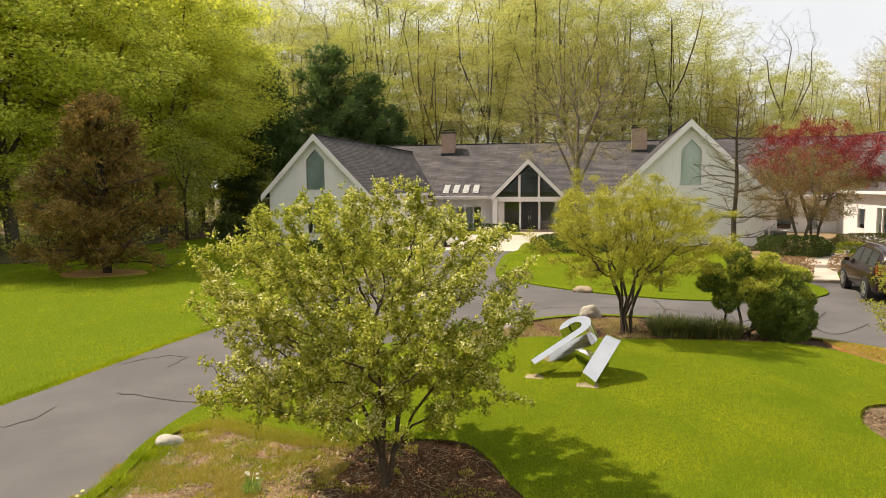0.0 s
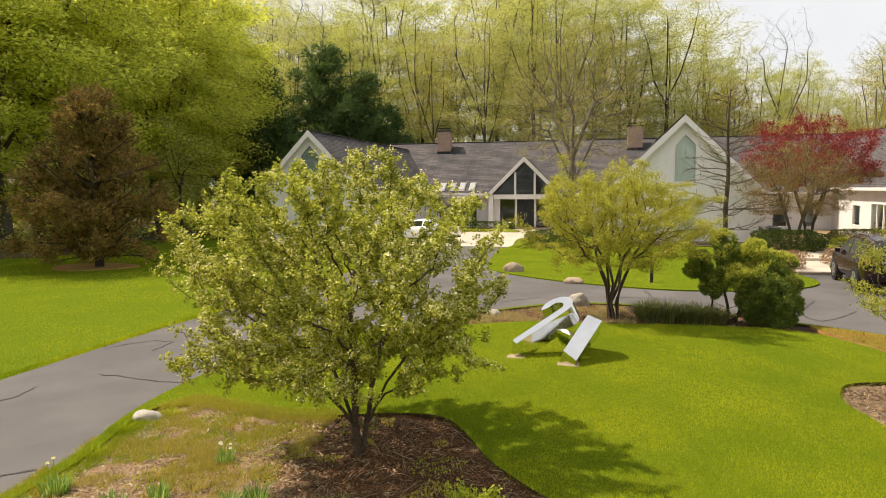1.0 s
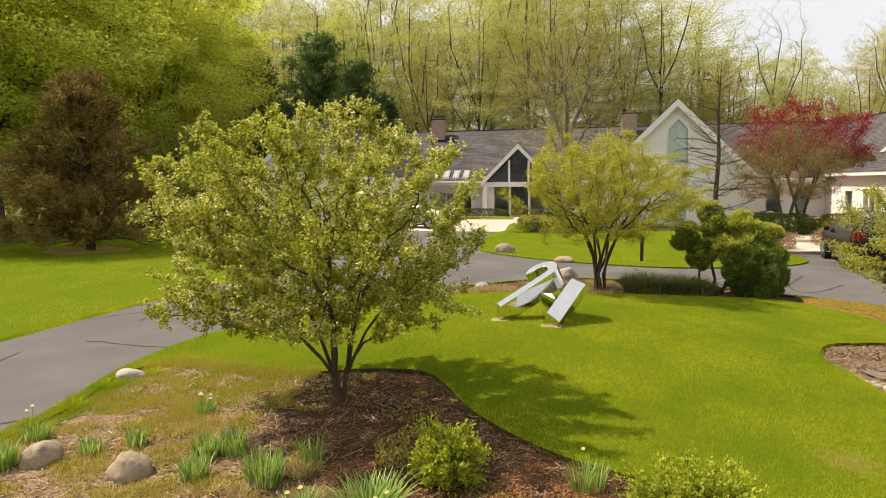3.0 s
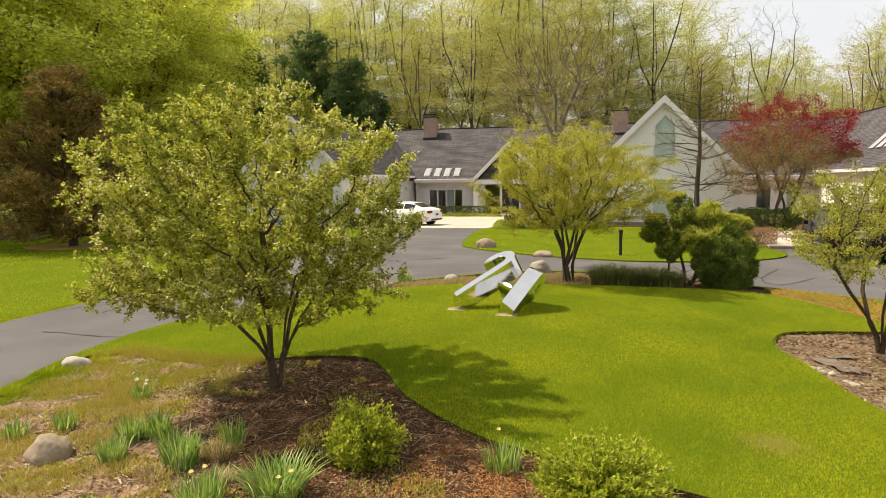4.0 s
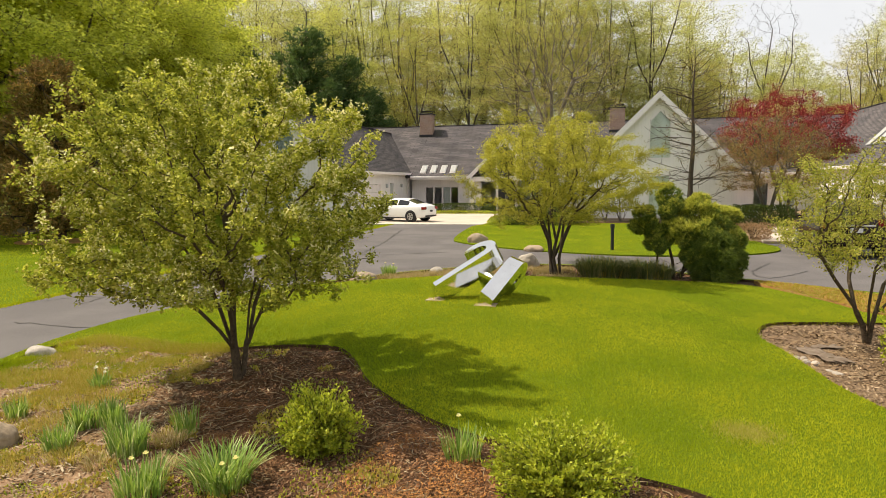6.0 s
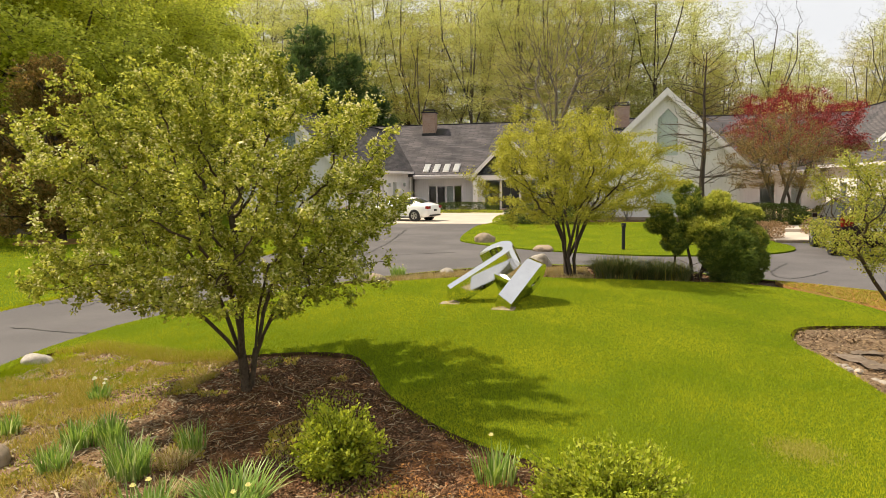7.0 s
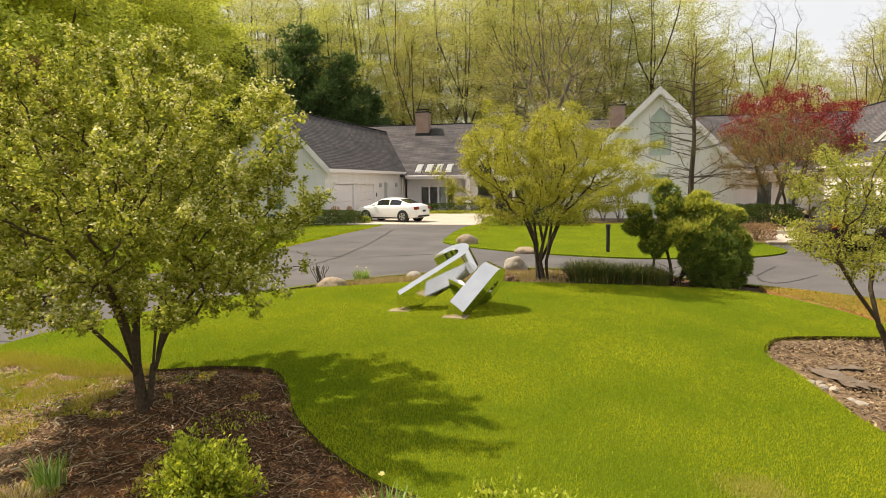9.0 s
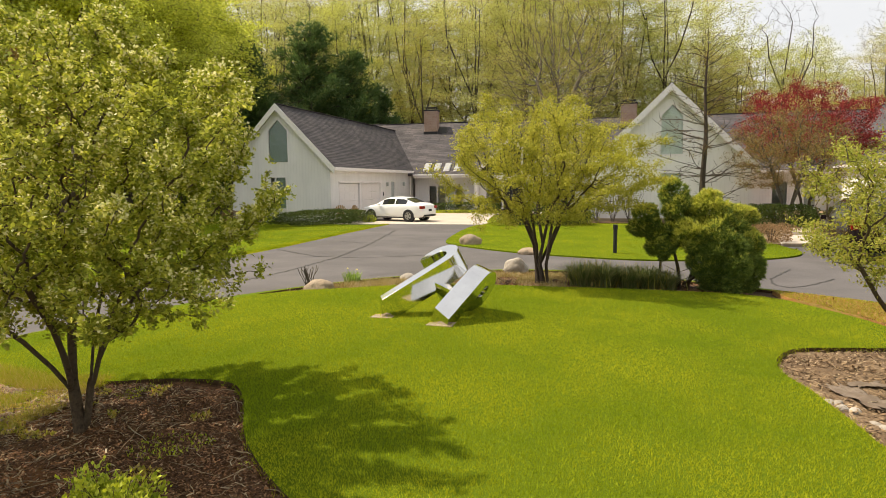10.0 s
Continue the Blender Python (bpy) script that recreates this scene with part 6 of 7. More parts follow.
for x, y, n, hgt, tone, look_of in ((-2.86, 5.72, 110, 0.17, M_palegrass, "dead tan grass tuft on the mulch"), (-3.2, 5.25, 80, 0.15, M_palegrass, "dead tan grass tuft on the mulch"), (-2.6, 5.25, 70, 0.16, M_palegrass, "dead tan grass tuft on the mulch"), (-3.56, 5.3, 90, 0.13, M_drygrass, "yellowing grass tuft in the bed"), (-4.7, 6.4, 80, 0.12, M_drygrass, "yellowing grass tuft in the bed"), (-5.4, 6.6, 90, 0.12, M_drygrass, "yellowing grass tuft in the bed"), (-4.1, 6.9, 70, 0.1, M_drygrass, "yellowing grass tuft in the bed"), (-6.35, 6.2, 120, 0.14, M_grass, "rough green grass tuft beside the driveway"), (-6.55, 7.0, 130, 0.15, M_grass, "rough green grass tuft beside the driveway"), (-6.8, 7.8, 130, 0.14, M_grass, "rough green grass tuft beside the driveway"), (-6.5, 8.5, 120, 0.13, M_grass, "rough green grass tuft beside a stone")):
    straps("grass_tuft", (x, y), n, hgt, look_of, "grass tuft", mat=tone, spread=0.13, width=0.006, arch=0.9, group="grass tufts in the bed")
for x, y, n, hgt, tone in ((0.72, 16.4, 420, 0.52, M_ornamental), (1.06, 16.5, 380, 0.55, M_ornamental), (1.56, 16.75, 340, 0.46, M_ornamental), (1.9, 16.9, 380, 0.5, M_ornamental), (2.3, 17.0, 260, 0.4, M_ornamental)):
    straps("ornamental_grass", (x, y), n, hgt, "tuft of dark green ornamental grass with dry tips", "grass clump", mat=tone, spread=0.24, width=0.012, arch=1.0, group="grass clumps", tips=50)


# ---- cars ----
def sample(rows, x, col):
    xs = [r[0] for r in rows]
    return float(np.interp(x, xs, [r[col] for r in rows]))


def car(name, place, turn, rows, paint, wheels, wr, side_glass, front_glass, rear_glass, label, lamps, width, extras=()):
    """rows: x, underside, belt, roof, half width at belt, half width at roof."""
    ob = thing(name, label, "car", place, turn)

    def skin(x, v, out=0.0):
        """The left half's outline at x: v from 0 (underside's middle) to 1 (roof's middle)."""
        zb, zs, zt, hw, hr = (sample(rows, x, c) for c in range(1, 6))
        pts = [(0, zb), (hw * 0.86, zb), (hw * 0.97, zb + 0.1), (hw * 1.0, zb + (zs - zb) * 0.55), (hw * 0.985, zs - 0.06), (hw * 0.95, zs), (hr + (hw * 0.95 - hr) * 0.12, zt - (zt - zs) * 0.16), (hr * 0.86, zt - 0.02 * min(1, (zt - zs) * 4)), (0, zt + 0.012)]
        t = v * (len(pts) - 1)
        i = min(int(t), len(pts) - 2)
        a, b = pts[i], pts[i + 1]
        f = t - i
        y, z = a[0] + (b[0] - a[0]) * f, a[1] + (b[1] - a[1]) * f
        d = Vector((b[1] - a[1], -(b[0] - a[0]))).normalized() if (b[0], b[1]) != a else Vector((0, 0))
        return Vector((x, y + d.x * out, z + d.y * out))

    xs = np.linspace(rows[0][0], rows[-1][0], 64)
    vs = np.linspace(0, 1, 17)
    bm = bmesh.new()
    grid = []
    for x in xs:
        half = [skin(x, v) for v in vs]
        ring = half + [Vector((p.x, -p.y, p.z)) for p in half[-2:0:-1]]
        grid.append([bm.verts.new(p) for p in ring])
    for a, b in zip(grid, grid[1:]):
        for i in range(len(a)):
            bm.faces.new((a[i], a[(i + 1) % len(a)], b[(i + 1) % len(a)], b[i]))
    bm.faces.new(grid[0])
    bm.faces.new(grid[-1][::-1])
    bmesh.ops.recalc_face_normals(bm, faces=bm.faces[:])
    part("body", bm, paint, ob, smooth=True)

    def glass(pname, x0, x1, v0, v1, both=True, skew=0.0, mat=M_carglass):
        for s in ((1, -1) if both else (0,)):
            bm = bmesh.new()
            g = []
            for x in np.linspace(x0, x1, 9):
                if both:
                    col = [skin(x + skew * (v - v0), v, 0.007) for v in np.linspace(v0, v1, 4)]
                    g.append([bm.verts.new((p.x, p.y * s, p.z)) for p in col])
                else:
                    col = [skin(x, v, 0.007) for v in np.linspace(v0, 1, 5)]
                    g.append([bm.verts.new((p.x, p.y, p.z + 0.006)) for p in col] + [bm.verts.new((p.x, -p.y, p.z + 0.006)) for p in col[-2::-1]])
            for a, b in zip(g, g[1:]):
                for i in range(len(a) - 1):
                    bm.faces.new((a[i], a[i + 1], b[i + 1], b[i]))
            bmesh.ops.recalc_face_normals(bm, faces=bm.faces[:])
            part(pname, bm, mat, ob, smooth=True)

    for x0, x1 in side_glass:
        glass("side_window", x0, x1, 0.645, 0.745)
    glass("windscreen", *front_glass, 0.8, 1, False)
    glass("rear_window", *rear_glass, 0.8, 1, False)
    for x in wheels:
        for s in (1, -1):
            hw = sample(rows, x, 4)
            w = new("wheel")
            w.empty_display_size, w.parent = 0.1, ob
            w.matrix_local = pose(x, s * (hw - 0.2), wr, -90 * s)
            # flat dark discs draw the shade of the wheel well and spoke gaps
            part("arch_shade_disc", rod(wr + 0.055, wr + 0.055, 0.215, 28), M_black, w)
            part("tyre", rod(wr, wr, 0.225, 32, bevel=0.03), M_rubber, w)
            part("rim", rod(wr * 0.7, wr * 0.66, 0.232, 24), M_alloy, w)
            part("hub_shade_disc", rod(wr * 0.56, wr * 0.56, 0.234, 24), M_flash, w)
            bm = bmesh.new()
            for k in range(5):
                m = Matrix.Rotation(k * 2 * math.pi / 5, 4, "Z") @ Matrix.Translation((wr * 0.33, 0, 0.238))
                bmesh.ops.create_cube(bm, size=1, matrix=m @ Matrix.Diagonal((wr * 0.66, wr * 0.26, 0.012, 1)))
            part("spoke", bm, M_alloy, w)
    for pname, x0, x1, y0, y1, z0, z1, mat in lamps:
        for s in (1, -1):
            part(pname, boxed(x0, x1, min(s * y0, s * y1), max(s * y0, s * y1), z0, z1, 0.03, 2), mat, ob)
    for pname, x0, x1, y0, y1, z0, z1, mat in extras:
        part(pname, boxed(x0, x1, y0, y1, z0, z1, 0.012, 2), mat, ob)
    return ob


SEDAN = [(-2.35, 0.42, 0.72, 0.74, 0.62, 0.5), (-2.25, 0.3, 0.92, 0.98, 0.8, 0.6), (-1.95, 0.22, 0.98, 1.06, 0.88, 0.6), (-1.6, 0.2, 0.98, 1.14, 0.9, 0.6), (-0.95, 0.19, 0.96, 1.39, 0.91, 0.6), (-0.4, 0.18, 0.95, 1.45, 0.915, 0.62), (0.1, 0.18, 0.94, 1.44, 0.915, 0.62), (0.45, 0.18, 0.93, 1.36, 0.91, 0.61), (1.15, 0.18, 0.92, 1.02, 0.9, 0.66), (1.9, 0.2, 0.8, 0.86, 0.87, 0.66), (2.2, 0.24, 0.66, 0.72, 0.8, 0.6), (2.33, 0.34, 0.52, 0.55, 0.66, 0.5)]
car("white_sedan", (-11.6, 41.75, 0.02), 163, SEDAN, M_white, (-1.38, 1.38), 0.33, ((-1.2, -0.42), (-0.34, 0.55)), (0.5, 1.12), (-1.72, -1.02), "white four-door sedan parked before the garage", [("tail_light", -2.34, -2.12, 0.5, 0.83, 0.74, 0.92, M_redlamp), ("headlight", 2.02, 2.24, 0.48, 0.78, 0.6, 0.72, M_clearlamp)], 0.9,
    [("number_plate", -2.375, -2.34, -0.16, 0.16, 0.6, 0.72, M_dark), ("mirror", 0.62, 0.78, 0.9, 1.06, 0.93, 1.05, M_white), ("mirror", 0.62, 0.78, -1.06, -0.9, 0.93, 1.05, M_white), ("sill", -1.0, 1.0, 0.885, 0.915, 0.2, 0.27, M_black), ("rear_bumper_trim", -2.37, -2.2, -0.6, 0.6, 0.3, 0.4, M_black)])
SUV = [(-2.4, 0.5, 0.95, 1.0, 0.78, 0.6), (-2.32, 0.34, 1.05, 1.45, 0.9, 0.62), (-2.05, 0.27, 1.06, 1.66, 0.95, 0.68), (-1.2, 0.26, 1.05, 1.74, 0.965, 0.7), (0.0, 0.26, 1.03, 1.74, 0.965, 0.7), (0.5, 0.26, 1.03, 1.64, 0.96, 0.7), (1.2, 0.26, 1.03, 1.16, 0.95, 0.74), (1.95, 0.28, 0.95, 1.05, 0.92, 0.74), (2.3, 0.32, 0.8, 0.86, 0.84, 0.66), (2.42, 0.45, 0.62, 0.66, 0.7, 0.5)]
car("maroon_suv", (8.65, 25.4, 0.02), 85, SUV, M_maroon, (-1.4, 1.42), 0.36, ((-2.0, -1.32), (-1.24, -0.4), (-0.3, 0.62)), (0.6, 1.16), (-2.36, -2.12), "dark maroon family SUV parked on the driveway", [("tail_light", -2.4, -2.2, 0.56, 0.9, 0.9, 1.2, M_redlamp), ("headlight", 2.1, 2.34, 0.5, 0.82, 0.7, 0.85, M_clearlamp)], 0.95,
    [("number_plate", -2.42, -2.38, -0.17, 0.17, 0.78, 0.92, M_clearlamp), ("mirror", 0.74, 0.86, 0.93, 1.08, 1.04, 1.17, M_maroon), ("mirror", 0.74, 0.86, -1.08, -0.93, 1.04, 1.17, M_maroon), ("roof_rail", -1.7, 0.2, 0.56, 0.6, 1.76, 1.81, M_chrome), ("roof_rail", -1.7, 0.2, -0.6, -0.56, 1.76, 1.81, M_chrome), ("chrome_strip", -2.42, -2.36, -0.5, 0.5, 0.96, 1.02, M_chrome)])

# ---- small things by the house ----
def garden_chair(place, turn):
    ob = thing("garden_chair", "tan wooden garden chair with a round fan back", "chair", (*place, 0.02), turn, "garden chairs")
    part("seat", boxed(-0.26, 0.26, -0.25, 0.25, 0.36, 0.4, 0.015), M_terracotta, ob)
    for k in range(7):
        a = radians(-36 + 12 * k)
        m = Matrix.Translation((0.05 * (k - 3), 0.24, 0.38)) @ Matrix.Rotation(a * 0.6, 4, "Y") @ Matrix.Rotation(radians(-14), 4, "X")
        bm = boxed(-0.04, 0.04, -0.012, 0.012, 0, 0.62 - 0.02 * (k - 3) ** 2, 0.01)
        part("back_slat", bm, M_terracotta, ob, m=m)
    for x in (-0.24, 0.24):
        for y in (-0.22, 0.22):
            part("leg", boxed(x - 0.03, x + 0.03, y - 0.03, y + 0.03, 0, 0.36, 0.008), M_terracotta, ob)
        part("armrest", boxed(x - 0.06, x + 0.06, -0.3, 0.28, 0.58, 0.61, 0.01), M_terracotta, ob)


garden_chair((-15.0, 40.9), 200)
garden_chair((-13.9, 41.2), 150)


def condenser(place):
    ob = thing("air_conditioner", "grey outdoor air-conditioning unit against the wall", "air conditioner", (*place, 0.0))
    part("case", boxed(-0.42, 0.42, -0.4, 0.4, 0.05, 0.85, 0.03, 2), M_curtain, ob)
    for k in range(9):
        part("louvre", boxed(-0.36, 0.36, -0.425, -0.402, 0.14 + k * 0.075, 0.18 + k * 0.075, 0.005), M_black, ob)
    part("fan_guard", rod(0.32, 0.32, 0.03, 20, Matrix.Translation((0, 0, 0.85))), M_black, ob)
    part("pad", boxed(-0.5, 0.5, -0.48, 0.48, -0.05, 0.05, 0.01), M_concrete, ob)


condenser((9.1, 46.3))
condenser((10.2, 46.4))


def lantern(place):
    ob = thing("path_lantern", "low dark mushroom path light", "path light", (*place, 0.0), 0, "path lights")
    part("stake", rod(0.015, 0.015, 0.38, 8, Matrix.Translation((0, 0, -0.05))), M_black, ob)
    part("hood", rod(0.12, 0.02, 0.07, 16, Matrix.Translation((0, 0, 0.32))), M_black, ob)


lantern((11.3, 37.4))
lantern((10.3, 36.2))

# path to the side door, with a step
sheet("garden_path", [(7.0, 28.3), (8.2, 28.3), (8.9, 31), (9.5, 32.7), (11, 37), (13.5, 43.4), (16.6, 45), (16.6, 47), (12.4, 45.4), (11.2, 43), (9.6, 38), (8.5, 34.2), (8.0, 32.6), (7.3, 30.2)], M_concrete, 0.07, 0.15, "pale concrete garden path with shallow steps", "path", 1.0)
sheet("side_planting", [(6.6, 28.9), (7.1, 28.5), (7.6, 31), (8.4, 34.3), (9.6, 38), (11.2, 43), (12.4, 45.6), (16.6, 47.2), (16.6, 57), (8.4, 57), (8.4, 41.6), (6.6, 41)], M_strawsoil, 0.055, 0.1, "brown mulch planting by the east wing", "flower bed", 0.8, 0.02, 1.5)
sheet("wall_planting", [(-0.9, 41.3), (-0.8, 39.6), (3, 39.9), (7.2, 40.0), (8.2, 41.3)], M_soil, 0.075, 0.1, "strip of mulch along the gable wall", "flower bed", 0.5, 0.02, 1.5)
sheet("front_planting", [(-15.2, 51.9), (-9.9, 51.9), (-9.9, 57.2), (-15.2, 57.2)], M_soil, 0.03, 0.1, "mulch bed under the patio door", "flower bed", 0.6, 0.02, 1.5)
sheet("pine_mulch", curved([(-24.0, 24.6), (-22.6, 24.1), (-21.4, 24.9), (-20.6, 25.9), (-21.4, 26.6), (-23, 27), (-24.6, 26.0)], 5), M_orange, 0.02, 0.08, "ring of reddish mulch under the pine", "flower bed", 0.5, 0.02, 1.5)
VERGE = curved([(4.4, 17.0), (4.5, 16.35), (4.84, 15.55), (5.26, 14.5), (5.6, 13.55), (6.5, 13.4), (7.0, 14.8), (5.6, 16.45), (4.5, 17.1)], 5)
sheet("bark_verge", VERGE, M_orange, 0.096, 0.1, "fresh orange bark along the driveway", "flower bed", 0.2, 0.015, 3)
step = thing("path_step", "low concrete step in the garden path", "step", (0, 0, 0))
part("tread", boxed(8.1, 9.9, 32.7, 33.6, 0.0, 0.2, 0.02), M_concrete, step)
edge = thing("path_kerb", "brown stone kerb at the path's foot", "kerb", (0, 0, 0))
part("kerb_stone", boxed(7.0, 8.3, 28.12, 28.3, -0.05, 0.1, 0.02), M_stone, edge)


# ---- sealed cracks ----
def crack(points, w, seed):
    rng = np.random.default_rng(seed)
    P = np.array(points, float)
    out = []
    for a, b in zip(P, P[1:]):
        n = max(2, int(np.linalg.norm(b - a) / 0.15))
        for k in range(n):
            out.append(a + (b - a) * k / n + rng.normal(size=2) * 0.025)
    out.append(P[-1])
    Q = np.array(out)
    t = np.gradient(Q, axis=0)
    s = np.c_[-t[:, 1], t[:, 0]] / (np.linalg.norm(t, axis=1)[:, None] + 1e-9)
    ww = (w * rng.uniform(0.5, 1.3, len(Q)))[:, None] / 2
    L, R = Q + s * ww, Q - s * ww
    V = np.concatenate([np.c_[L, hill(L[:, 0], L[:, 1]) + 0.011], np.c_[R, hill(R[:, 0], R[:, 1]) + 0.011]])
    n = len(Q)
    F = np.array([(i, i + 1, n + i + 1, n + i) for i in range(n - 1)])
    solo("driveway_crack", mesh_of("driveway_crack", V, F, M_crack), "dark sealed crack in the asphalt", "crack", "sealed cracks", "structure")


for k, (pts, w) in enumerate((
    ([(-10.8, 16.2), (-7.3, 16.6), (-7.1, 19.2), (-7.2, 22.5), (-7.8, 27), (-9.1, 33.7)], 0.07),
    ([(-10.4, 24.3), (-8.0, 22.4), (-6.3, 22.2), (-4.3, 23.4)], 0.06),
    ([(-9.4, 10.45), (-8.7, 10.32), (-7.9, 10.18), (-7.0, 10.1)], 0.04),
    ([(-10.8, 12.2), (-10.2, 13.1), (-9.7, 13.0), (-9.6, 12.2)], 0.03),
    ([(-10.9, 8.2), (-9.9, 8.5), (-9.7, 8.9), (-9.9, 9.5)], 0.03),
    ([(5.76, 21.7), (5.3, 20.7), (4.9, 19.7), (4.75, 18.8), (5.0, 18.4), (5.5, 18.9), (6.3, 20.0)], 0.05),
    ([(-8.2, 5.0), (-7.6, 6.1), (-7.0, 6.6)], 0.05),
    ([(-10.3, 28.0), (-8.0, 27.2), (-5.6, 27.6)], 0.04),
    ([(0.9, 19.4), (1.2, 21.0), (1.0, 22.8)], 0.05),
    ([(-4.4, 17.8), (-2.2, 20.5), (0.8, 21.2), (3.0, 20.3)], 0.04))):
    crack(pts, w, k)

# ---- grass, chips and twigs ----
def stuff(name, V, F, mat, label, category):
    return solo(name, mesh_of(name, V, F, mat), label, category, kind="stuff")


rng = np.random.default_rng(90)


def lawn_blades(name, outline, count, height, width, lift, label, holes=(), near=None, mat=M_grass):
    pts = scattered(outline, count, rng, near, holes)
    V, F = blades(pts, hill(pts[:, 0], pts[:, 1]) + lift, height, width, rng, 0.7)
    stuff(name, V, F, mat, label, "grass")


def close_up(q, r):
    """Denser towards the near part of the island."""
    d = np.hypot(q[:, 0] - 1.0, q[:, 1] - 2.5)
    return r.uniform(0, 1, len(q)) < np.clip((6.5 / np.maximum(d, 3.0)) ** 1.6, 0.12, 1)


VIEW_ISLAND = [(-7.4, 2.5), (-1, 2.5), (8.5, 2.5), (10.2, 8), (8.5, 14), (5, 17), (0, 17), (-4, 15.6), (-7.4, 11)]


def on_island(q, r):
    return close_up(q, r) & (r.uniform(0, 1, len(q)) < np.clip((q[:, 1] - 2.5) / 2.2, 0, 1)) & inside(ISLAND, q[:, 0], q[:, 1])


lawn_blades("island_grass", VIEW_ISLAND, 500000, 0.026, 0.0058, 0.082, "short bright green mown grass", (BED, RIGHT_BED, FAR_BED), on_island)
lawn_blades("house_lawn_grass", HOUSE_LAWN, 110000, 0.03, 0.014, 0.045, "mown grass before the house")
lawn_blades("west_lawn_grass", [(-10.95, 7), (-10.98, 14), (-10.65, 20), (-10.6, 25), (-10.9, 31), (-11.05, 38.2), (-15, 38), (-22, 38), (-29, 29), (-24, 16), (-17, 9)], 90000, 0.036, 0.016, -0.03, "mown grass of the west lawn")
lawn_blades("verge_grass", [(-11.25, 4), (-10.86, 4), (-10.86, 14), (-10.5, 20), (-10.45, 25), (-10.75, 31), (-10.95, 38.4), (-11.4, 38.4), (-11.1, 25), (-11.2, 14)], 22000, 0.07, 0.014, -0.02, "ragged grass along the driveway's edge")
DRY = curved([(-6.95, 8.3), (-6.5, 9.1), (-5.6, 8.85), (-4.7, 8.5), (-4.2, 8.0), (-4.6, 7.4), (-5.4, 7.2), (-6.3, 6.6), (-6.75, 6.9)], 5)
def ragged(q, r):
    """Uneven tufts that thin out towards the outline."""
    k = np.array([noise.noise(Vector((a * 1.7, b * 1.7, 2))) + 0.5 * noise.noise(Vector((a * 5, b * 5, 9))) for a, b in q])
    return r.uniform(0, 1, len(q)) < 0.32 + 1.9 * k


DRY_WIDE = curved([(-6.95, 8.3), (-6.5, 9.2), (-5.6, 9.05), (-4.7, 8.75), (-3.9, 8.3), (-3.9, 7.5), (-4.6, 6.9), (-5.4, 6.6), (-6.3, 6.0), (-6.85, 6.4)], 5)
lawn_blades("yellowing_grass", DRY_WIDE, 26000, 0.062, 0.009, 0.03, "yellowing rough grass at the bed's edge", near=ragged, mat=M_drygrass)
lawn_blades("rough_grass", DRY, 24000, 0.058, 0.008, 0.02, "rough green grass among the yellow", near=lambda q, r: ragged(q + 31.0, r))
lawn_blades("bed_edge_grass", [(-6.7, 5.4), (-6.4, 5.3), (-6.25, 6.8), (-6.6, 8.3), (-7.08, 8.6), (-6.8, 7.0)], 9000, 0.1, 0.006, 0.02, "tufts of rough grass beside the driveway")
lawn_blades("weedy_grass", curved([(-6.6, 5.0), (-6.4, 7.0), (-5.0, 7.3), (-4.0, 6.6), (-3.6, 5.4), (-4.4, 4.4)], 5), 16000, 0.08, 0.007, 0.03, "thin dry weeds in the bed", near=ragged, mat=M_drygrass)
lawn_blades("roadside_dry_grass", [(-4.9, 14.5), (-3.6, 14.45), (-2.0, 14.95), (-0.6, 15.3), (0.4, 15.7), (0.2, 18.6), (-1.4, 18.2), (-3.0, 16.4), (-4.3, 15.2)], 15000, 0.12, 0.009, 0.02, "dry straw-coloured grass along the driveway", near=ragged, mat=M_palegrass)


def flakes(points, z, size, r, flat=0.35, long=2.2):
    """Flat irregular chips lying about."""
    n = len(points)
    a = r.uniform(0, 6.28, n)
    L = size * r.uniform(0.5, 1.6, n)
    W = L / long * r.uniform(0.6, 1.3, n)
    d = np.c_[np.cos(a), np.sin(a), r.normal(size=n) * flat] * L[:, None] / 2
    s = np.c_[-np.sin(a), np.cos(a), r.normal(size=n) * flat] * W[:, None] / 2
    c = np.c_[points, z + r.uniform(0.002, 0.02, n)]
    V = np.stack([c - d - s * 0.7, c + d * 0.9 - s, c + d + s * 0.6, c - d * 0.8 + s], 1).reshape(-1, 3)
    return V, np.arange(4 * n).reshape(-1, 4)


NEAR_BED = [(-6.9, 3.6), (2.6, 3.6), (2.4, 5.4), (0.9, 5.9), (-0.4, 6.4), (-1.5, 7.4), (-2.2, 8.5), (-6.6, 9.0)]


def in_bed(q, r):
    return inside(BED, q[:, 0], q[:, 1])


def mostly_dark(q, r):
    """Fewer chips on the dry patch at the bed's west end."""
    return in_bed(q, r) & (r.uniform(0, 1, len(q)) < np.clip(0.5 + (q[:, 0] + 0.62 * (q[:, 1] - 4.6) + 2.3) / 1.3, 0.08, 1))


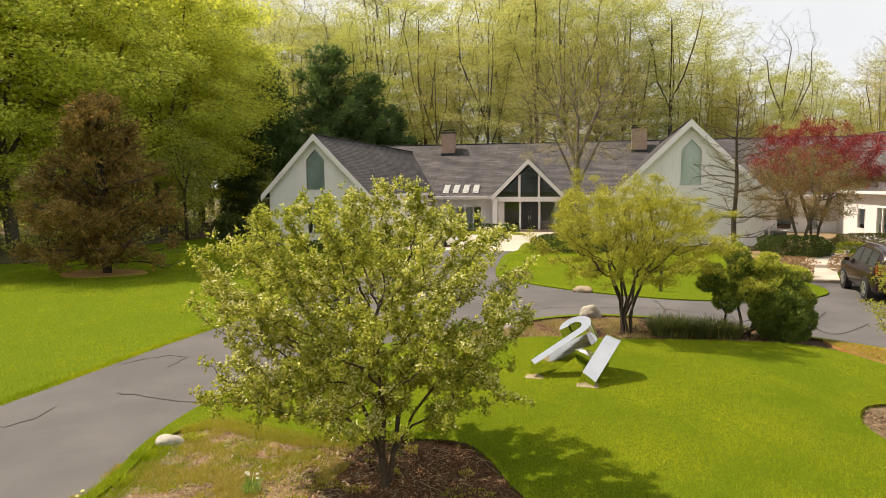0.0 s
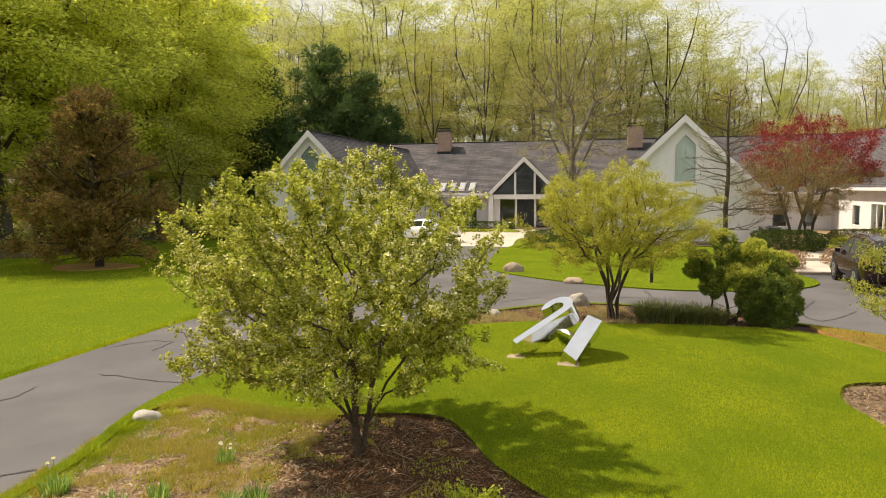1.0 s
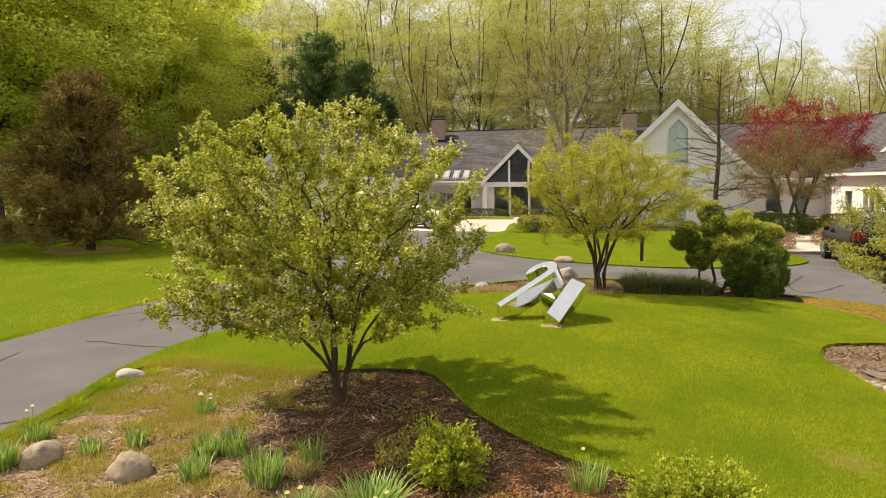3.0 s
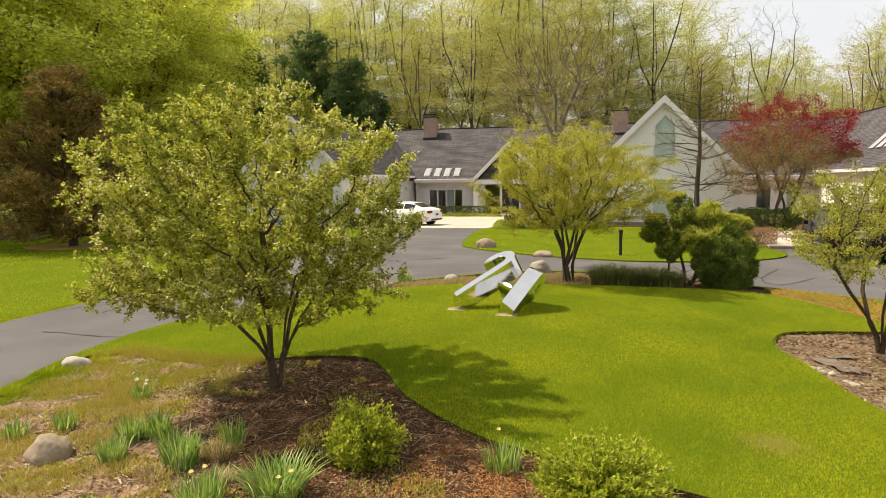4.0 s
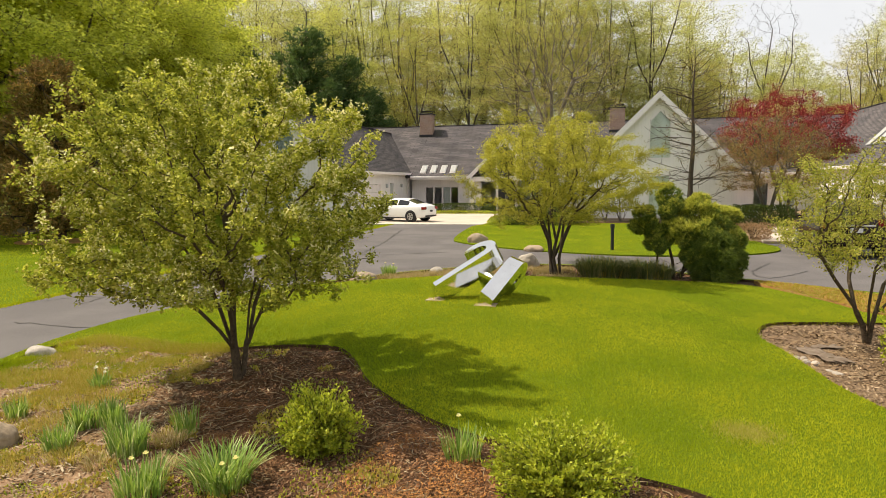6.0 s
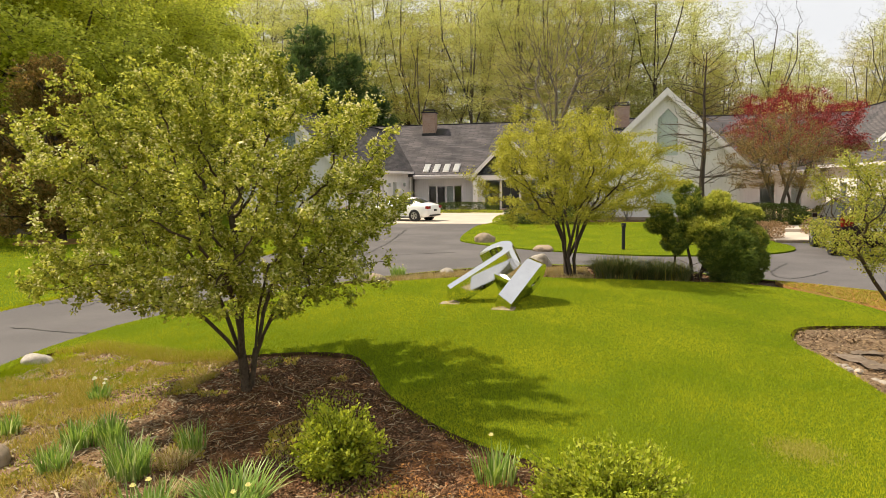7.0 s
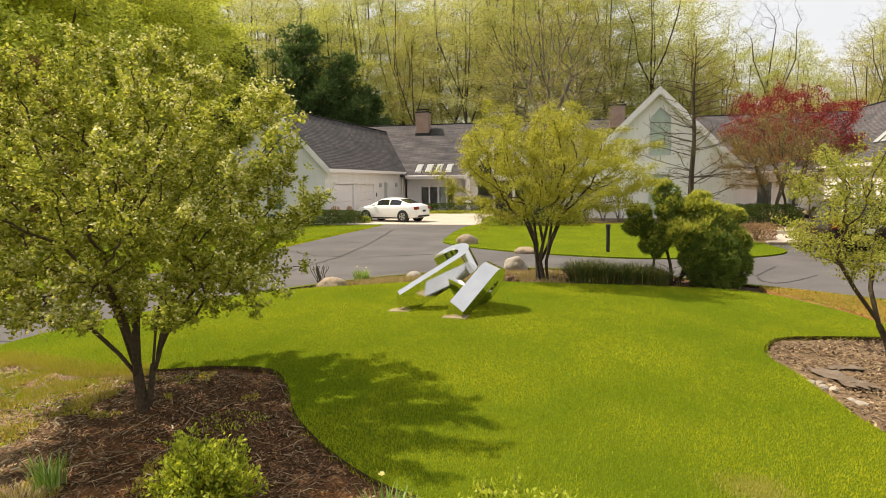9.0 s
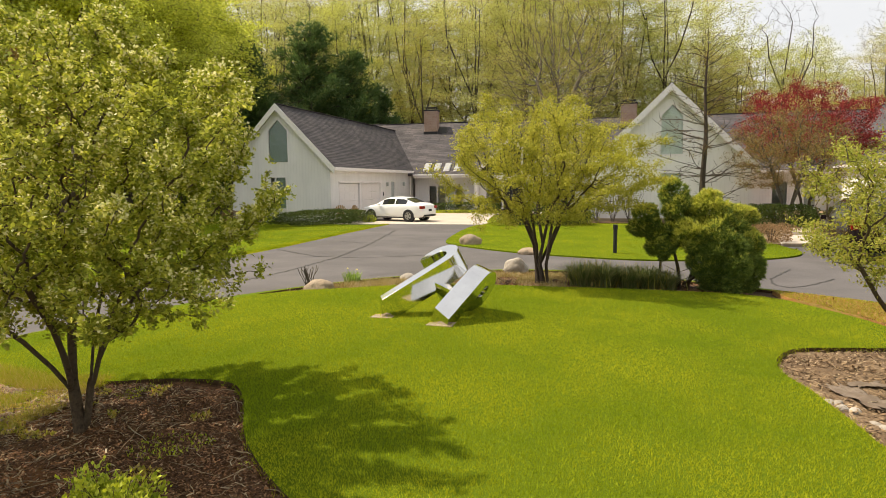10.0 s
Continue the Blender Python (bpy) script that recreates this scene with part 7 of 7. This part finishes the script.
pts = scattered(NEAR_BED, 80000, rng, mostly_dark)
V, F = flakes(pts, hill(pts[:, 0], pts[:, 1]) + 0.04, 0.021, rng)
stuff("bark_mulch", V, F, M_chips, "shredded brown bark mulch", "mulch")
pts = scattered([(-6.7, -4), (-2, -4), (2.4, 1), (2.6, 3.7), (-6.8, 3.7)], 14000, rng, mostly_dark)
V, F = flakes(pts, hill(pts[:, 0], pts[:, 1]) + 0.04, 0.045, rng)
stuff("bark_mulch", V, F, M_chips, "loose brown bark mulch", "mulch")
pts = scattered(curved([(-0.9, 6.3), (0.2, 5.9), (1.8, 5.3), (1.6, 4.2), (-1.2, 4.3), (-1.1, 5.2)], 5), 20000, rng, lambda q, r: in_bed(q, r) & (r.uniform(0, 1, len(q)) < 0.45 + np.array([noise.noise(Vector((a * 2.4, b * 2.4, 5))) for a, b in q])))
V, F = flakes(pts, hill(pts[:, 0], pts[:, 1]) + 0.046, 0.016, rng)
stuff("rusty_litter", V, F, M_rust, "rust-coloured leaf litter on the mulch", "leaf litter")
pts = scattered(RIGHT_BED, 20000, rng)
V, F = flakes(pts, hill(pts[:, 0], pts[:, 1]) + 0.03, 0.034, rng)
stuff("bark_mulch", V, F, M_greychips, "weathered bark mulch and leaf scraps", "mulch")
pts = scattered(FAR_BED, 9000, rng, lambda q, r: q[:, 0] < 3.9)
V, F = flakes(pts, hill(pts[:, 0], pts[:, 1]) + 0.03, 0.05, rng)
stuff("bark_mulch", V, F, M_chips, "reddish bark mulch along the driveway", "mulch")


def twigs(outline, count, length, r, name, label, keep=None):
    pts = scattered(outline, count, r, keep)
    V, F, n = [], [], 0
    for x, y in pts:
        a, L, z = r.uniform(0, 6.28), length * r.uniform(0.4, 1.5), float(hill(x, y)) + 0.045
        N = np.array([(x + math.cos(a) * L * t + r.normal() * 0.012, y + math.sin(a) * L * t + r.normal() * 0.012, z + r.uniform(0, 0.03)) for t in (-0.5, -0.15, 0.2, 0.5)])
        v, f = tubes(N, np.arange(4) - 1, np.array([0.004, 0.0035, 0.003, 0.0015]) * r.uniform(0.7, 1.6), 3)
        V.append(v)
        F.append(f + n)
        n += len(v)
    stuff(name, np.concatenate(V), np.concatenate(F), M_straw, label, "twigs")


pts = scattered(NEAR_BED, 9000, rng, lambda q, r: in_bed(q, r) & (r.uniform(0, 1, len(q)) < np.clip((-2.2 - q[:, 0]) / 1.8, 0.06, 1)))
V, F = flakes(pts, hill(pts[:, 0], pts[:, 1]) + 0.04, 0.05, rng, 0.25, 4)
stuff("straw_litter", V, F, M_straw, "broken straw on dry soil", "straw")
pts = scattered(VERGE, 3000, rng)
V, F = flakes(pts, hill(pts[:, 0], pts[:, 1]) + 0.1, 0.05, rng, 0.35, 4)
stuff("straw_litter", V, F, M_rust, "orange bark scraps along the driveway", "bark")
lawn_blades("roadside_grass", VERGE, 5000, 0.05, 0.009, 0.09, "thin green grass through the bark")
lawn_blades("roadside_dry_grass", VERGE, 12000, 0.05, 0.01, 0.09, "dry tan grass along the driveway", mat=M_drygrass)
twigs(NEAR_BED, 1500, 0.13, rng, "dry_twigs", "dry straw stalks and twigs on the mulch", in_bed)
twigs(NEAR_BED, 130, 0.45, rng, "fallen_sticks", "fallen bare sticks on the mulch", in_bed)
twigs(RIGHT_BED, 120, 0.18, rng, "dry_twigs", "dry stalks on the mulch")


def edging(name, ring, count, height, label, mat=M_grass):
    """Blades that lean over a bed's rim."""
    P = np.asarray(ring)
    i = rng.integers(0, len(P), count)
    t = rng.uniform(0, 1, (count, 1))
    q = P[i] * (1 - t) + P[(i + 1) % len(P)] * t + rng.normal(size=(count, 2)) * 0.022
    ok = (q[:, 1] > 4.2) & (q[:, 1] < 13.5)
    q = q[ok]
    V, F = blades(q, hill(q[:, 0], q[:, 1]) + rng.uniform(0.02, 0.085, len(q)), height, 0.007, rng, 0.8)
    stuff(name, V, F, mat, label, "grass")


edging("edge_grass", BED, 2200, 0.035, "uneven grass at the rim of the bed")
edging("edge_grass", RIGHT_BED, 2200, 0.04, "uneven grass at the rim of the side bed")
lawn_blades("rough_grass", [(-6.95, 8.6), (-6.6, 9.3), (-5.6, 9.0), (-4.7, 8.7), (-3.9, 8.72), (-3.9, 8.4), (-4.7, 8.35), (-5.6, 8.65), (-6.4, 8.9)], 9000, 0.12, 0.006, 0.02, "rough yellow-green grass over the bed's rim", mat=M_drygrass)
lawn_blades("rough_grass", [(-6.95, 8.6), (-6.6, 9.35), (-5.6, 9.05), (-4.7, 8.75), (-3.9, 8.75), (-3.9, 8.45), (-4.7, 8.4), (-5.6, 8.7), (-6.4, 8.9)], 8000, 0.11, 0.006, 0.02, "rough green grass over the bed's rim")
# low weeds in the bed
pts = scattered(NEAR_BED, 8000, rng, lambda q, r: in_bed(q, r) & (np.array([noise.noise(Vector((a * 1.3, b * 1.3, 4))) for a, b in q]) > 0.18))
V, F = leaves(np.c_[pts, hill(pts[:, 0], pts[:, 1]) + 0.04], np.full(len(pts), 0.03), rng, aim=np.array([0, 0, 1.2]))
stuff("low_weeds", V, F, M_leaf_shrub, "scattered low green weeds", "weeds")


def torn_fabric(place, size, turn, seed):
    """A crumpled, ragged scrap of weed fabric, half buried."""
    r = np.random.default_rng(seed)
    nu, nv = 22, 14
    ragged_u = 1 + 0.16 * np.sin(np.arange(nv) * 0.9 + seed) + 0.05 * r.normal(size=nv)
    ragged_v = 1 + 0.2 * np.sin(np.arange(nu) * 0.7 + seed) + 0.05 * r.normal(size=nu)
    verts, faces = [], []
    ca, sa = math.cos(radians(turn)), math.sin(radians(turn))
    for side in (0.0, -0.006):
        for j in range(nv):
            for i in range(nu):
                u, v = (i / (nu - 1) - 0.5) * size[0] * ragged_u[j], (j / (nv - 1) - 0.5) * size[1] * ragged_v[i]
                x, y = place[0] + u * ca - v * sa, place[1] + u * sa + v * ca
                lift = 0.035 + 0.03 * noise.noise(Vector((u * 7, v * 7, seed))) + 0.015 * noise.noise(Vector((u * 22, v * 22, seed)))
                verts.append((x, y, float(hill(x, y)) + 0.03 + lift + side))
    n = nu * nv
    for j in range(nv - 1):
        for i in range(nu - 1):
            a = j * nu + i
            faces += [(a, a + 1, a + nu + 1, a + nu), (n + a, n + a + nu, n + a + nu + 1, n + a + 1)]
    ring = [i for i in range(nu)] + [j * nu + nu - 1 for j in range(1, nv)] + [(nv - 1) * nu + i for i in range(nu - 2, -1, -1)] + [j * nu for j in range(nv - 2, 0, -1)]
    faces += [(a, n + a, n + b, b) for a, b in zip(ring, ring[1:] + ring[:1])]
    solo("weed_fabric", mesh_of("weed_fabric", verts, faces, M_fabric, True), "torn grey-brown weed fabric showing through the mulch", "weed fabric", "torn weed fabric")


torn_fabric((3.78, 10.25), (0.75, 0.3), -62, 3)
torn_fabric((4.0, 10.75), (0.4, 0.2), 20, 8)


# a pale worn spot in the lawn
pts = np.array([2.22, 7.0]) + rng.normal(size=(2600, 2)) * np.array([0.15, 0.13])
V, F = blades(pts, hill(pts[:, 0], pts[:, 1]) + 0.086, 0.024, 0.006, rng, 0.8)
stuff("worn_grass", V, F, M_worn, "pale yellowed patch of mown grass", "grass")
# leafy weeds between the mulch
pts = scattered(NEAR_BED, 9000, rng, lambda q, r: in_bed(q, r) & (np.array([noise.noise(Vector((a * 2.1, b * 2.1, 14))) for a, b in q]) > 0.3))
V, F = leaves(np.c_[pts, hill(pts[:, 0], pts[:, 1]) + 0.045], np.full(len(pts), 0.04), rng, aim=np.array([0, 0, 0.9]))
stuff("low_weeds", V, F, M_drygrass, "yellowish weed seedlings", "weeds")
